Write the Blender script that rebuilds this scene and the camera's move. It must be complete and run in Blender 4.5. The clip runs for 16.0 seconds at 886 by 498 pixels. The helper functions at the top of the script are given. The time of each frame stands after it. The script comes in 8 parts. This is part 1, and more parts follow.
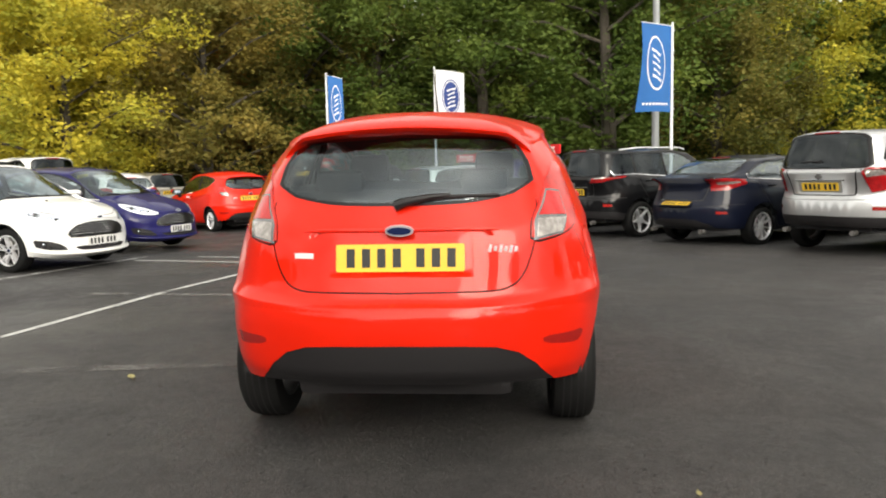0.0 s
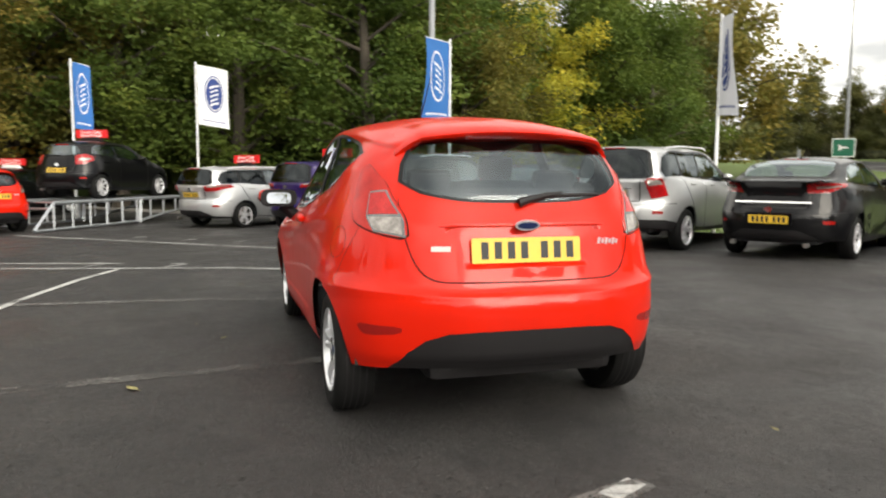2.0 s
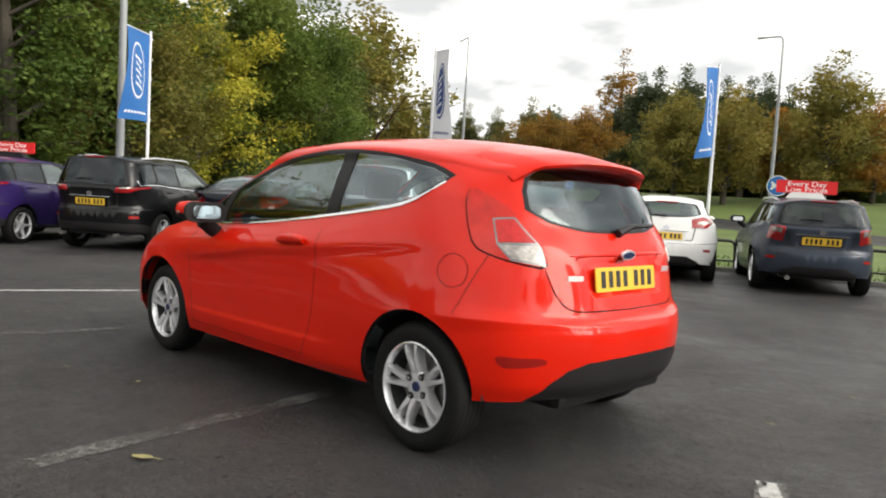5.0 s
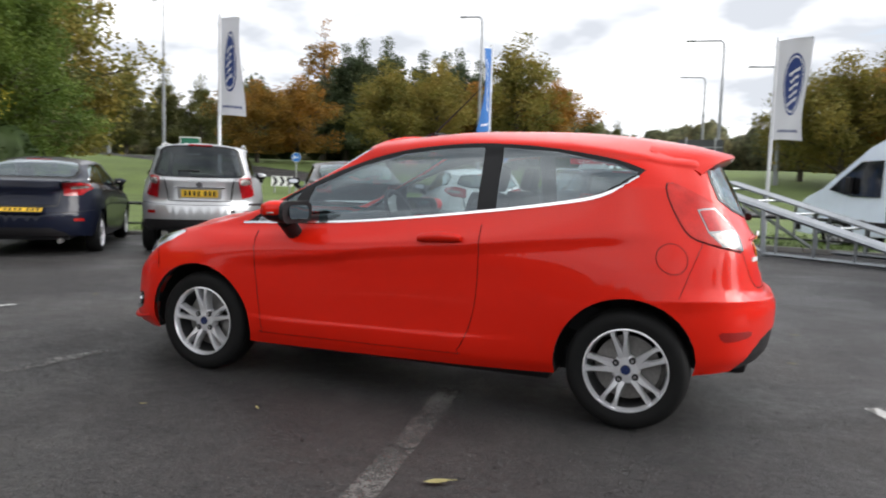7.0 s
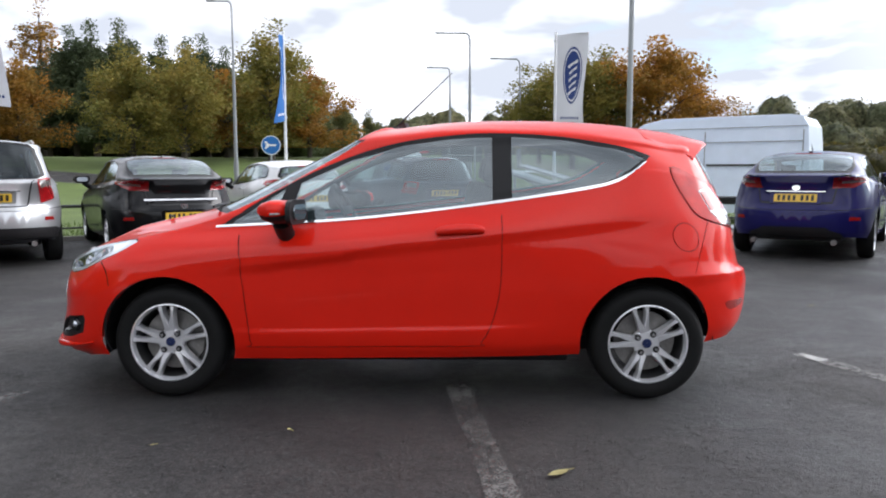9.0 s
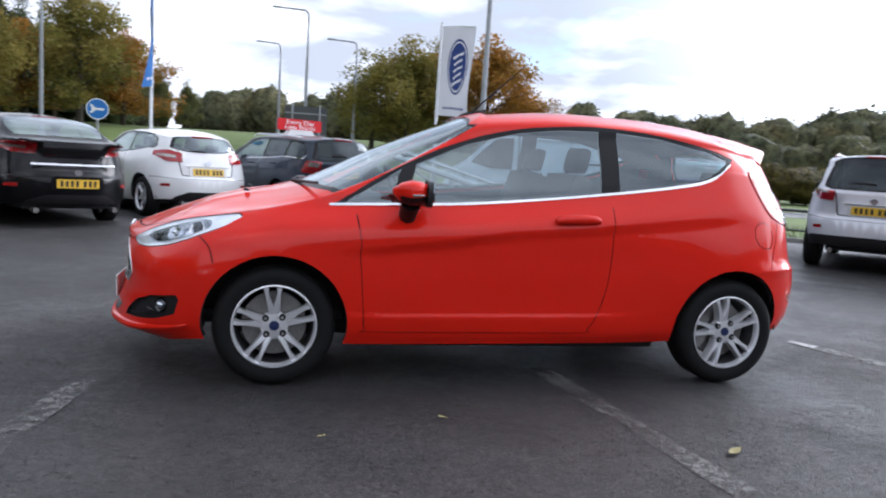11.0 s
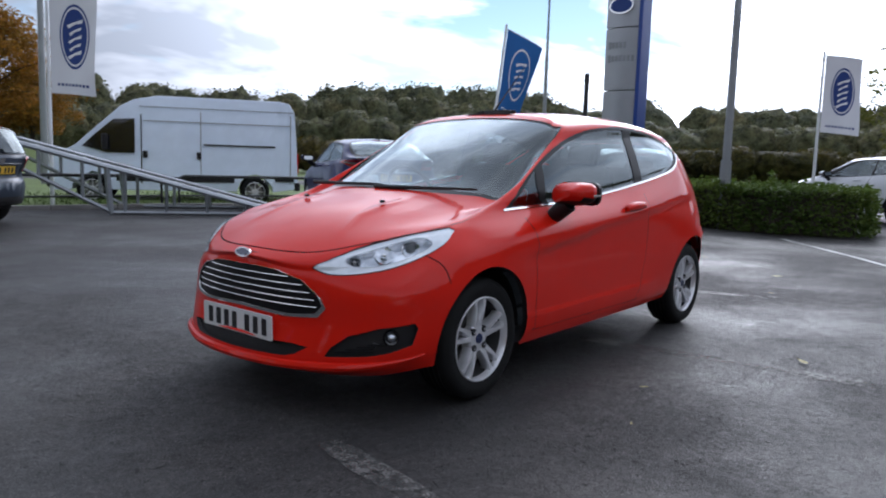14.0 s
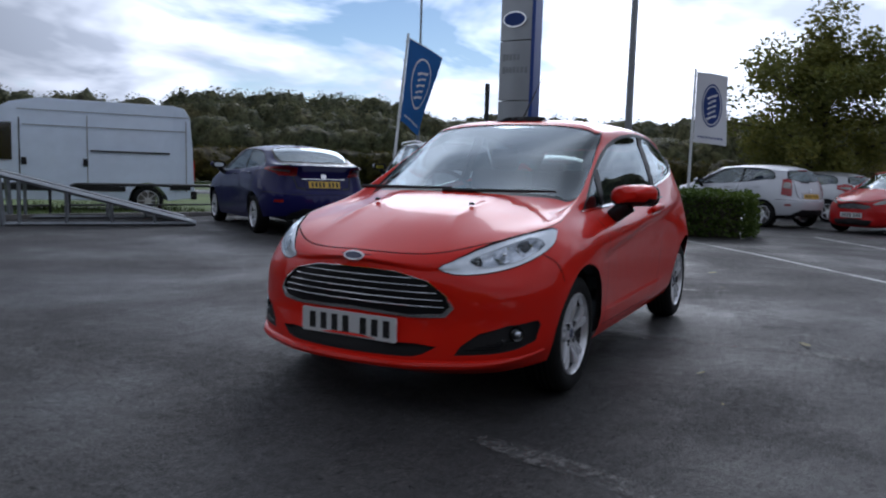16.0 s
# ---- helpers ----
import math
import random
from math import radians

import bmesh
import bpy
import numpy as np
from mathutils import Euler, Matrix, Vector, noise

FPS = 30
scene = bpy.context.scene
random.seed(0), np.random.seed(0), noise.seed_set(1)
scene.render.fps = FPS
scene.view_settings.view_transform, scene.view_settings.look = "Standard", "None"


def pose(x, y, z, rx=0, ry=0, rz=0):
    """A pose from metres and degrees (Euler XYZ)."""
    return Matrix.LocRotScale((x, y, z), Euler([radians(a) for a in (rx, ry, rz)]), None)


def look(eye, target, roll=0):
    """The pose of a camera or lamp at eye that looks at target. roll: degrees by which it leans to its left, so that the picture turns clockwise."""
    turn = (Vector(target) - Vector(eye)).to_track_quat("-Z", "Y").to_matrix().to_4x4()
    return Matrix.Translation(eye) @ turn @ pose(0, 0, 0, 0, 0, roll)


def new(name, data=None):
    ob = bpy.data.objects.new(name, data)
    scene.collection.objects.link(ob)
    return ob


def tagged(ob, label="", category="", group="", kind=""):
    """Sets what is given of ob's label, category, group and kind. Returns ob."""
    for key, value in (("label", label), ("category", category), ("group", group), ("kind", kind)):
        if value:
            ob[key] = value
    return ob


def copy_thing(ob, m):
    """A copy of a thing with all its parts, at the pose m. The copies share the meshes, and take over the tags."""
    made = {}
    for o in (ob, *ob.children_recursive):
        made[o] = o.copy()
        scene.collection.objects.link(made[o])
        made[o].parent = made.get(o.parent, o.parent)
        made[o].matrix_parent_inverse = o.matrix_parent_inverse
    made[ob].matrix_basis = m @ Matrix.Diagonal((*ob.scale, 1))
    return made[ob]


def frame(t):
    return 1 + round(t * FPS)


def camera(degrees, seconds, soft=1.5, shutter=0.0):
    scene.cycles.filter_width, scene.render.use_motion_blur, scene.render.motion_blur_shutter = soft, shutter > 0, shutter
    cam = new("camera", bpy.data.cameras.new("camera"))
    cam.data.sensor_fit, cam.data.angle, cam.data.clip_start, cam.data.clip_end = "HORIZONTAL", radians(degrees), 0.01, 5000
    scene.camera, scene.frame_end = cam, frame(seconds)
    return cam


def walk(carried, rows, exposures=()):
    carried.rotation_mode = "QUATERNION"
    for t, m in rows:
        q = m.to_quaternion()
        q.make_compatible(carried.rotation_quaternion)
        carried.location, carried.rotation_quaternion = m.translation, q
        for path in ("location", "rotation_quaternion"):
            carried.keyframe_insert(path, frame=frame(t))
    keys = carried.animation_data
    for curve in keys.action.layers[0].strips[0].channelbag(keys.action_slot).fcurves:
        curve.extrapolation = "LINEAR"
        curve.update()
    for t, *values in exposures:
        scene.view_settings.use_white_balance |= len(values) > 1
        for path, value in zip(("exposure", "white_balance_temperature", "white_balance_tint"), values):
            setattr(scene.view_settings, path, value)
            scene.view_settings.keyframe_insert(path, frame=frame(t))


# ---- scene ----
cam = camera(61.6, 16.0, soft=2.0, shutter=0.3)
PATH = [
    (0, (-3.507, -0.432, 1.171), (-1.525, -0.258, 0.963), -1.2),
    (0.5, (-3.508, -0.212, 1.18), (-1.522, -0.114, 0.965), -1.6),
    (1, (-3.555, 0.136, 1.154), (-1.564, 0.028, 0.997), 2.0),
    (1.5, (-3.621, 0.658, 1.153), (-1.662, 0.271, 1.045), 3.1),
    (2, (-3.616, 1.307, 1.166), (-1.71, 0.734, 0.963), 0.3),
    (2.5, (-3.385, 1.819, 1.167), (-1.615, 0.907, 0.969), -0.5),
    (3, (-3.125, 2.324, 1.185), (-1.438, 1.275, 0.957), -0.2),
    (3.5, (-2.85, 2.635, 1.184), (-1.244, 1.458, 0.995), -1.3),
    (4, (-2.722, 2.757, 1.213), (-1.206, 1.466, 1.022), -0.5),
    (4.5, (-2.632, 2.824, 1.195), (-1.158, 1.483, 1.021), 0.3),
    (4.7, (-2.553, 2.922, 1.167), (-1.11, 1.547, 1.01), 1.8),
    (6.8, (-0.635, 4.304, 1.168), (0.205, 2.498, 0.992), 1.6),
    (7, (-0.409, 4.408, 1.19), (0.297, 2.546, 1.002), 1.8),
    (7.5, (0.163, 4.584, 1.18), (0.631, 2.648, 0.997), 0.7),
    (8, (0.65, 4.651, 1.195), (0.828, 2.669, 0.997), 0.5),
    (8.5, (0.885, 4.622, 1.178), (0.969, 2.634, 0.98), -0.3),
    (9, (0.966, 4.588, 1.183), (1.013, 2.6, 0.976), -0.1),
    (9.2, (0.982, 4.583, 1.184), (1.04, 2.596, 0.972), 0.1),
    (11.3, (2.852, 4.34, 1.138), (2.228, 2.456, 0.893), 3.5),
    (11.5, (3.045, 4.24, 1.167), (2.316, 2.395, 0.913), 3.0),
    (12, (3.67, 3.992, 1.169), (2.767, 2.225, 0.918), 2.4),
    (12.5, (4.197, 3.727, 1.135), (3.1, 2.072, 0.895), 1.4),
    (13, (4.683, 3.424, 1.15), (3.459, 1.866, 0.877), 1.2),
    (13.5, (5.022, 3.099, 1.117), (3.616, 1.697, 0.876), 1.2),
    (14, (5.296, 2.855, 1.137), (3.762, 1.593, 0.9), 1.8),
    (14.5, (5.372, 2.788, 1.153), (3.792, 1.579, 0.943), 1.3),
    (15, (5.421, 2.716, 1.142), (3.82, 1.528, 0.986), 1.4),
    (15.5, (5.709, 2.443, 1.131), (4.032, 1.364, 0.983), 2.9),
    (16, (6.032, 1.961, 1.076), (4.284, 1.012, 0.873), 1.8),
]
walk(cam, [(t, look(eye, target, roll)) for t, eye, target, roll in PATH],
     [(0, 1.19, 7250, 8), (2.5, 1.13, 7200, 8), (4.7, 1.10, 7050, 8), (7, 1.06, 6450, 11), (9.2, 1.10, 6100, 13), (11.3, 1.0, 5750, 14), (12.5, .77, 5680, 14), (14.5, .16, 5650, 14), (16, -.37, 5550, 14)])

# ---- world, sun, exposure ----
SUN_AZ, SUN_EL = radians(200), radians(24)   # the bright part of the sky, behind thin cloud
world = bpy.data.worlds.new("sky")
scene.world = world
world.use_nodes = True
wn = world.node_tree
wn.nodes.clear()


def wnode(kind, **kw):
    n = wn.nodes.new(kind)
    for k, v in kw.items():
        n.inputs[k].default_value = v
    return n


sky = wn.nodes.new("ShaderNodeTexSky")
sky.sky_type, sky.sun_disc = "NISHITA", False
sky.sun_elevation, sky.sun_rotation = SUN_EL, radians(90) - SUN_AZ
sky.altitude, sky.air_density, sky.dust_density = 80, 1.0, 0.05
coord = wn.nodes.new("ShaderNodeTexCoord")
# project the view direction onto a cloud deck
sep = wn.nodes.new("ShaderNodeSeparateXYZ")
wn.links.new(coord.outputs["Generated"], sep.inputs[0])
lift = wn.nodes.new("ShaderNodeMath")
lift.operation = "MAXIMUM"
lift.inputs[1].default_value = 0.0
wn.links.new(sep.outputs["Z"], lift.inputs[0])
up = wn.nodes.new("ShaderNodeMath")
up.operation = "ADD"
up.inputs[1].default_value = 0.22
wn.links.new(lift.outputs[0], up.inputs[0])
deck = wn.nodes.new("ShaderNodeVectorMath")
deck.operation = "DIVIDE"
wn.links.new(coord.outputs["Generated"], deck.inputs[0])
comb = wn.nodes.new("ShaderNodeCombineXYZ")
for i in range(3):
    wn.links.new(up.outputs[0], comb.inputs[i])
wn.links.new(comb.outputs[0], deck.inputs[1])
clouds = wn.nodes.new("ShaderNodeTexNoise")
clouds.inputs["Scale"].default_value, clouds.inputs["Detail"].default_value = 1.4, 5
clouds.inputs["Roughness"].default_value, clouds.inputs["Distortion"].default_value = 0.55, 0.35
wn.links.new(deck.outputs[0], clouds.inputs["Vector"])
cover = wn.nodes.new("ShaderNodeValToRGB")
cover.color_ramp.elements[0].position, cover.color_ramp.elements[1].position = 0.27, 0.43
# thicker cloud overhead, and a broken stretch low in the west where blue shows through
gap_at = wn.nodes.new("ShaderNodeVectorMath")
gap_at.operation = "DOT_PRODUCT"
gap_at.inputs[1].default_value = (math.cos(radians(-147)) * math.cos(radians(15)), math.sin(radians(-147)) * math.cos(radians(15)), math.sin(radians(15)))
wn.links.new(coord.outputs["Generated"], gap_at.inputs[0])
gap_fall = wn.nodes.new("ShaderNodeMapRange")
gap_fall.interpolation_type = "SMOOTHSTEP"
for nm, val in (("From Min", .925), ("From Max", .995), ("To Min", 0.0), ("To Max", -0.095)):
    gap_fall.inputs[nm].default_value = val
wn.links.new(gap_at.outputs["Value"], gap_fall.inputs["Value"])
over = wn.nodes.new("ShaderNodeMapRange")
for nm, val in (("From Min", .30), ("From Max", .65), ("To Min", 0.0), ("To Max", 0.14)):
    over.inputs[nm].default_value = val
wn.links.new(sep.outputs["Z"], over.inputs["Value"])
cloud_a = wn.nodes.new("ShaderNodeMath")
wn.links.new(clouds.outputs["Fac"], cloud_a.inputs[0])
wn.links.new(gap_fall.outputs[0], cloud_a.inputs[1])
cloud_b = wn.nodes.new("ShaderNodeMath")
wn.links.new(cloud_a.outputs[0], cloud_b.inputs[0])
wn.links.new(over.outputs[0], cloud_b.inputs[1])
wn.links.new(cloud_b.outputs[0], cover.inputs[0])
shade = wn.nodes.new("ShaderNodeTexNoise")
shade.inputs["Scale"].default_value, shade.inputs["Detail"].default_value = 1.9, 4
shade.inputs["Distortion"].default_value = 0.2
wn.links.new(deck.outputs[0], shade.inputs["Vector"])
tone = wn.nodes.new("ShaderNodeValToRGB")
tone.color_ramp.elements[0].position, tone.color_ramp.elements[0].color = 0.37, (0.38, 0.40, 0.43, 1)
tone.color_ramp.elements[1].position, tone.color_ramp.elements[1].color = 0.66, (1.0, 1.0, 1.0, 1)
# a bank of grey rain cloud to the south-west
bank_at = wn.nodes.new("ShaderNodeVectorMath")
bank_at.operation = "DOT_PRODUCT"
bank_at.inputs[1].default_value = (math.cos(radians(-112)) * math.cos(radians(20)), math.sin(radians(-112)) * math.cos(radians(20)), math.sin(radians(20)))
wn.links.new(coord.outputs["Generated"], bank_at.inputs[0])
bank_fall = wn.nodes.new("ShaderNodeMapRange")
bank_fall.interpolation_type = "SMOOTHSTEP"
for nm, val in (("From Min", .86), ("From Max", .97), ("To Min", 0.0), ("To Max", -0.11)):
    bank_fall.inputs[nm].default_value = val
wn.links.new(bank_at.outputs["Value"], bank_fall.inputs["Value"])
grey = wn.nodes.new("ShaderNodeMath")
wn.links.new(shade.outputs["Fac"], grey.inputs[0])
wn.links.new(bank_fall.outputs[0], grey.inputs[1])
wn.links.new(grey.outputs[0], tone.inputs[0])
cloud_light = wn.nodes.new("ShaderNodeBackground")
# cloud is brightest round the hidden sun
sunward = wn.nodes.new("ShaderNodeVectorMath")
sunward.operation = "DOT_PRODUCT"
sunward.inputs[1].default_value = (math.cos(SUN_AZ) * math.cos(SUN_EL), math.sin(SUN_AZ) * math.cos(SUN_EL), math.sin(SUN_EL))
wn.links.new(coord.outputs["Generated"], sunward.inputs[0])
glow = wn.nodes.new("ShaderNodeMapRange")
glow.interpolation_type = "SMOOTHSTEP"
for nm, val in (("From Min", .66), ("From Max", 1.0), ("To Min", .97), ("To Max", 2.9)):
    glow.inputs[nm].default_value = val
wn.links.new(sunward.outputs["Value"], glow.inputs["Value"])
wn.links.new(glow.outputs[0], cloud_light.inputs["Strength"])
wn.links.new(tone.outputs[0], cloud_light.inputs["Color"])
clear = wn.nodes.new("ShaderNodeBackground")
clear.inputs["Strength"].default_value = 0.10
wn.links.new(sky.outputs[0], clear.inputs["Color"])
both = wn.nodes.new("ShaderNodeMixShader")
wn.links.new(cover.outputs[0], both.inputs[0])
wn.links.new(clear.outputs[0], both.inputs[1])
wn.links.new(cloud_light.outputs[0], both.inputs[2])
wout = wn.nodes.new("ShaderNodeOutputWorld")
wn.links.new(both.outputs[0], wout.inputs["Surface"])

sun = new("sun", bpy.data.lights.new("sun", "SUN"))
sun.data.energy, sun.data.angle, sun.data.color = 1.0, radians(32), (1.0, 0.95, 0.88)
sun.matrix_basis = look((60 * math.cos(SUN_AZ), 60 * math.sin(SUN_AZ), 60 * math.tan(SUN_EL)), (0, 0, 0))

# ---- materials ----
def material(name, base, rough=0.5, metal=0.0, grain=0.0, grain_scale=40.0, blotch=0.0, blotch_scale=2.0, bump=0.0, bump_scale=None,
             coat=0.0, spec=0.5, jitter=0.0, rough_var=0.0, islands=0.0):
    """A principled material with variation at two scales, relief, and an optional shift per object or per island."""
    m = bpy.data.materials.new(name)
    m.use_nodes = True
    nt = m.node_tree
    b = nt.nodes["Principled BSDF"]
    b.inputs["Roughness"].default_value, b.inputs["Metallic"].default_value = rough, metal
    b.inputs["Coat Weight"].default_value, b.inputs["Coat Roughness"].default_value, b.inputs["Coat IOR"].default_value = coat, 0.03, 1.44
    b.inputs["Specular IOR Level"].default_value = spec
    tc = nt.nodes.new("ShaderNodeTexCoord")
    col = None

    def vary(fac_socket, amount, prev):
        mul = nt.nodes.new("ShaderNodeMapRange")
        mul.inputs["To Min"].default_value, mul.inputs["To Max"].default_value = 1 - amount, 1 + amount
        nt.links.new(fac_socket, mul.inputs["Value"])
        mx = nt.nodes.new("ShaderNodeVectorMath")
        mx.operation = "SCALE"
        if prev is None:
            mx.inputs[0].default_value = base
        else:
            nt.links.new(prev, mx.inputs[0])
        nt.links.new(mul.outputs[0], mx.inputs["Scale"])
        return mx.outputs[0]

    def tex(scale, detail=4):
        n = nt.nodes.new("ShaderNodeTexNoise")
        n.inputs["Scale"].default_value, n.inputs["Detail"].default_value = scale, detail
        nt.links.new(tc.outputs["Object"], n.inputs["Vector"])
        return n

    if grain:
        col = vary(tex(grain_scale).outputs["Fac"], grain * 2, col)
    if blotch:
        col = vary(tex(blotch_scale, 6).outputs["Fac"], blotch * 2, col)
    if jitter:
        oi = nt.nodes.new("ShaderNodeObjectInfo")
        col = vary(oi.outputs["Random"], jitter, col)
    if islands:
        ge = nt.nodes.new("ShaderNodeNewGeometry")
        col = vary(ge.outputs["Random Per Island"], islands, col)
    if col is None:
        b.inputs["Base Color"].default_value = (*base, 1)
    else:
        nt.links.new(col, b.inputs["Base Color"])
    if rough_var:
        rm = nt.nodes.new("ShaderNodeMapRange")
        rm.inputs["To Min"].default_value, rm.inputs["To Max"].default_value = max(0.02, rough - rough_var), min(1, rough + rough_var)
        nt.links.new(tex(blotch_scale * 2.3, 5).outputs["Fac"], rm.inputs["Value"])
        nt.links.new(rm.outputs[0], b.inputs["Roughness"])
    if bump:
        bn = nt.nodes.new("ShaderNodeBump")
        bn.inputs["Strength"].default_value, bn.inputs["Distance"].default_value = bump, 0.01
        nt.links.new(tex(bump_scale or grain_scale, 5).outputs["Fac"], bn.inputs["Height"])
        nt.links.new(bn.outputs[0], b.inputs["Normal"])
    return m


def paint(name, base, metal=0.0, flake=0.0, coat=0.6):
    return material(name, base, rough=0.38, metal=metal, coat=coat, spec=0.08, grain=0.03 + flake, grain_scale=900 if flake else 3, blotch=0.03, blotch_scale=4,
                    rough_var=0.05, bump=0.006, bump_scale=60)


def glass(name, tint, gloss=0.03, mirror=0.07):
    """Thin car glass: tinted see-through, with a mirror coat that grows at a glancing angle."""
    m = bpy.data.materials.new(name)
    m.use_nodes = True
    nt = m.node_tree
    nt.nodes.clear()
    out = nt.nodes.new("ShaderNodeOutputMaterial")
    mix = nt.nodes.new("ShaderNodeMixShader")
    tr = nt.nodes.new("ShaderNodeBsdfTransparent")
    tr.inputs[0].default_value = (*tint, 1)
    gl = nt.nodes.new("ShaderNodeBsdfGlossy")
    gl.inputs["Roughness"].default_value = gloss
    gl.inputs["Color"].default_value = (0.86, 0.95, 1.0, 1)
    lw = nt.nodes.new("ShaderNodeLayerWeight")
    lw.inputs["Blend"].default_value = 0.5
    pw = nt.nodes.new("ShaderNodeMath")
    pw.operation = "POWER"
    pw.inputs[1].default_value = 4.5
    nt.links.new(lw.outputs["Facing"], pw.inputs[0])
    fr = nt.nodes.new("ShaderNodeMath")
    fr.operation = "MULTIPLY_ADD"
    fr.inputs[1].default_value, fr.inputs[2].default_value = 1 - mirror, mirror
    nt.links.new(pw.outputs[0], fr.inputs[0])
    nt.links.new(fr.outputs[0], mix.inputs[0])
    nt.links.new(tr.outputs[0], mix.inputs[1])
    nt.links.new(gl.outputs[0], mix.inputs[2])
    nt.links.new(mix.outputs[0], out.inputs[0])
    return m


def leafage(name, ramp, rough=0.6, tuft_shade=0.0):
    """Leaves: a spread of hues per leaf clump, with some light passing through."""
    m = bpy.data.materials.new(name)
    m.use_nodes = True
    nt = m.node_tree
    b = nt.nodes["Principled BSDF"]
    b.inputs["Roughness"].default_value = rough
    b.inputs["Specular IOR Level"].default_value = 0.25
    ge = nt.nodes.new("ShaderNodeNewGeometry")
    tc = nt.nodes.new("ShaderNodeTexCoord")
    nz = nt.nodes.new("ShaderNodeTexNoise")
    nz.inputs["Scale"].default_value, nz.inputs["Detail"].default_value = 0.35, 3
    nt.links.new(tc.outputs["Object"], nz.inputs["Vector"])
    oi = nt.nodes.new("ShaderNodeObjectInfo")
    add = nt.nodes.new("ShaderNodeMath")
    add.operation = "MULTIPLY_ADD"
    add.inputs[1].default_value = 0.30
    nt.links.new(ge.outputs["Random Per Island"], add.inputs[0])
    sc = nt.nodes.new("ShaderNodeMath")
    sc.operation = "MULTIPLY_ADD"
    sc.inputs[1].default_value = 1.3
    sc.inputs[2].default_value = -0.40
    nt.links.new(nz.outputs["Fac"], sc.inputs[0])
    sc2 = nt.nodes.new("ShaderNodeMath")
    sc2.operation = "MULTIPLY_ADD"
    sc2.inputs[1].default_value = 0.22
    nt.links.new(oi.outputs["Random"], sc2.inputs[0])
    nt.links.new(sc.outputs[0], sc2.inputs[2])
    nt.links.new(sc2.outputs[0], add.inputs[2])
    cr = nt.nodes.new("ShaderNodeValToRGB")
    while len(cr.color_ramp.elements) < len(ramp):
        cr.color_ramp.elements.new(0.5)
    for i, c in enumerate(ramp):
        cr.color_ramp.elements[i].position = i / (len(ramp) - 1)
        cr.color_ramp.elements[i].color = (*c, 1)
    nt.links.new(add.outputs[0], cr.inputs[0])
    hue = cr.outputs[0]
    if tuft_shade:
        # leaf sprays of far crowns, with the shade between them painted into the colour
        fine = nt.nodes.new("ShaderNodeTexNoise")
        fine.inputs["Scale"].default_value, fine.inputs["Detail"].default_value = tuft_shade, 7
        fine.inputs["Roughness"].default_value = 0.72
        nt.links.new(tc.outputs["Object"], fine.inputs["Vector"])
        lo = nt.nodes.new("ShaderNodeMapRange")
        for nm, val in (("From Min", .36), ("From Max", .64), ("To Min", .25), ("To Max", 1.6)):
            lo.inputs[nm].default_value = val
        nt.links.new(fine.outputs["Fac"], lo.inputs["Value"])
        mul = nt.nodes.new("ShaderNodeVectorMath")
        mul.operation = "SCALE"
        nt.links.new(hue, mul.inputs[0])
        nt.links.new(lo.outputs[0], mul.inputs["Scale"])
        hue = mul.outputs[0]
        bp = nt.nodes.new("ShaderNodeBump")
        bp.inputs["Strength"].default_value, bp.inputs["Distance"].default_value = 1.0, 0.9
        nt.links.new(fine.outputs["Fac"], bp.inputs["Height"])
        nt.links.new(bp.outputs[0], b.inputs["Normal"])
    nt.links.new(hue, b.inputs["Base Color"])
    tl = nt.nodes.new("ShaderNodeBsdfTranslucent")
    nt.links.new(hue, tl.inputs[0])
    mix = nt.nodes.new("ShaderNodeMixShader")
    mix.inputs[0].default_value = 0.38
    nt.links.new(b.outputs[0], mix.inputs[1])
    nt.links.new(tl.outputs[0], mix.inputs[2])
    nt.links.new(mix.outputs[0], nt.nodes["Material Output"].inputs[0])
    return m


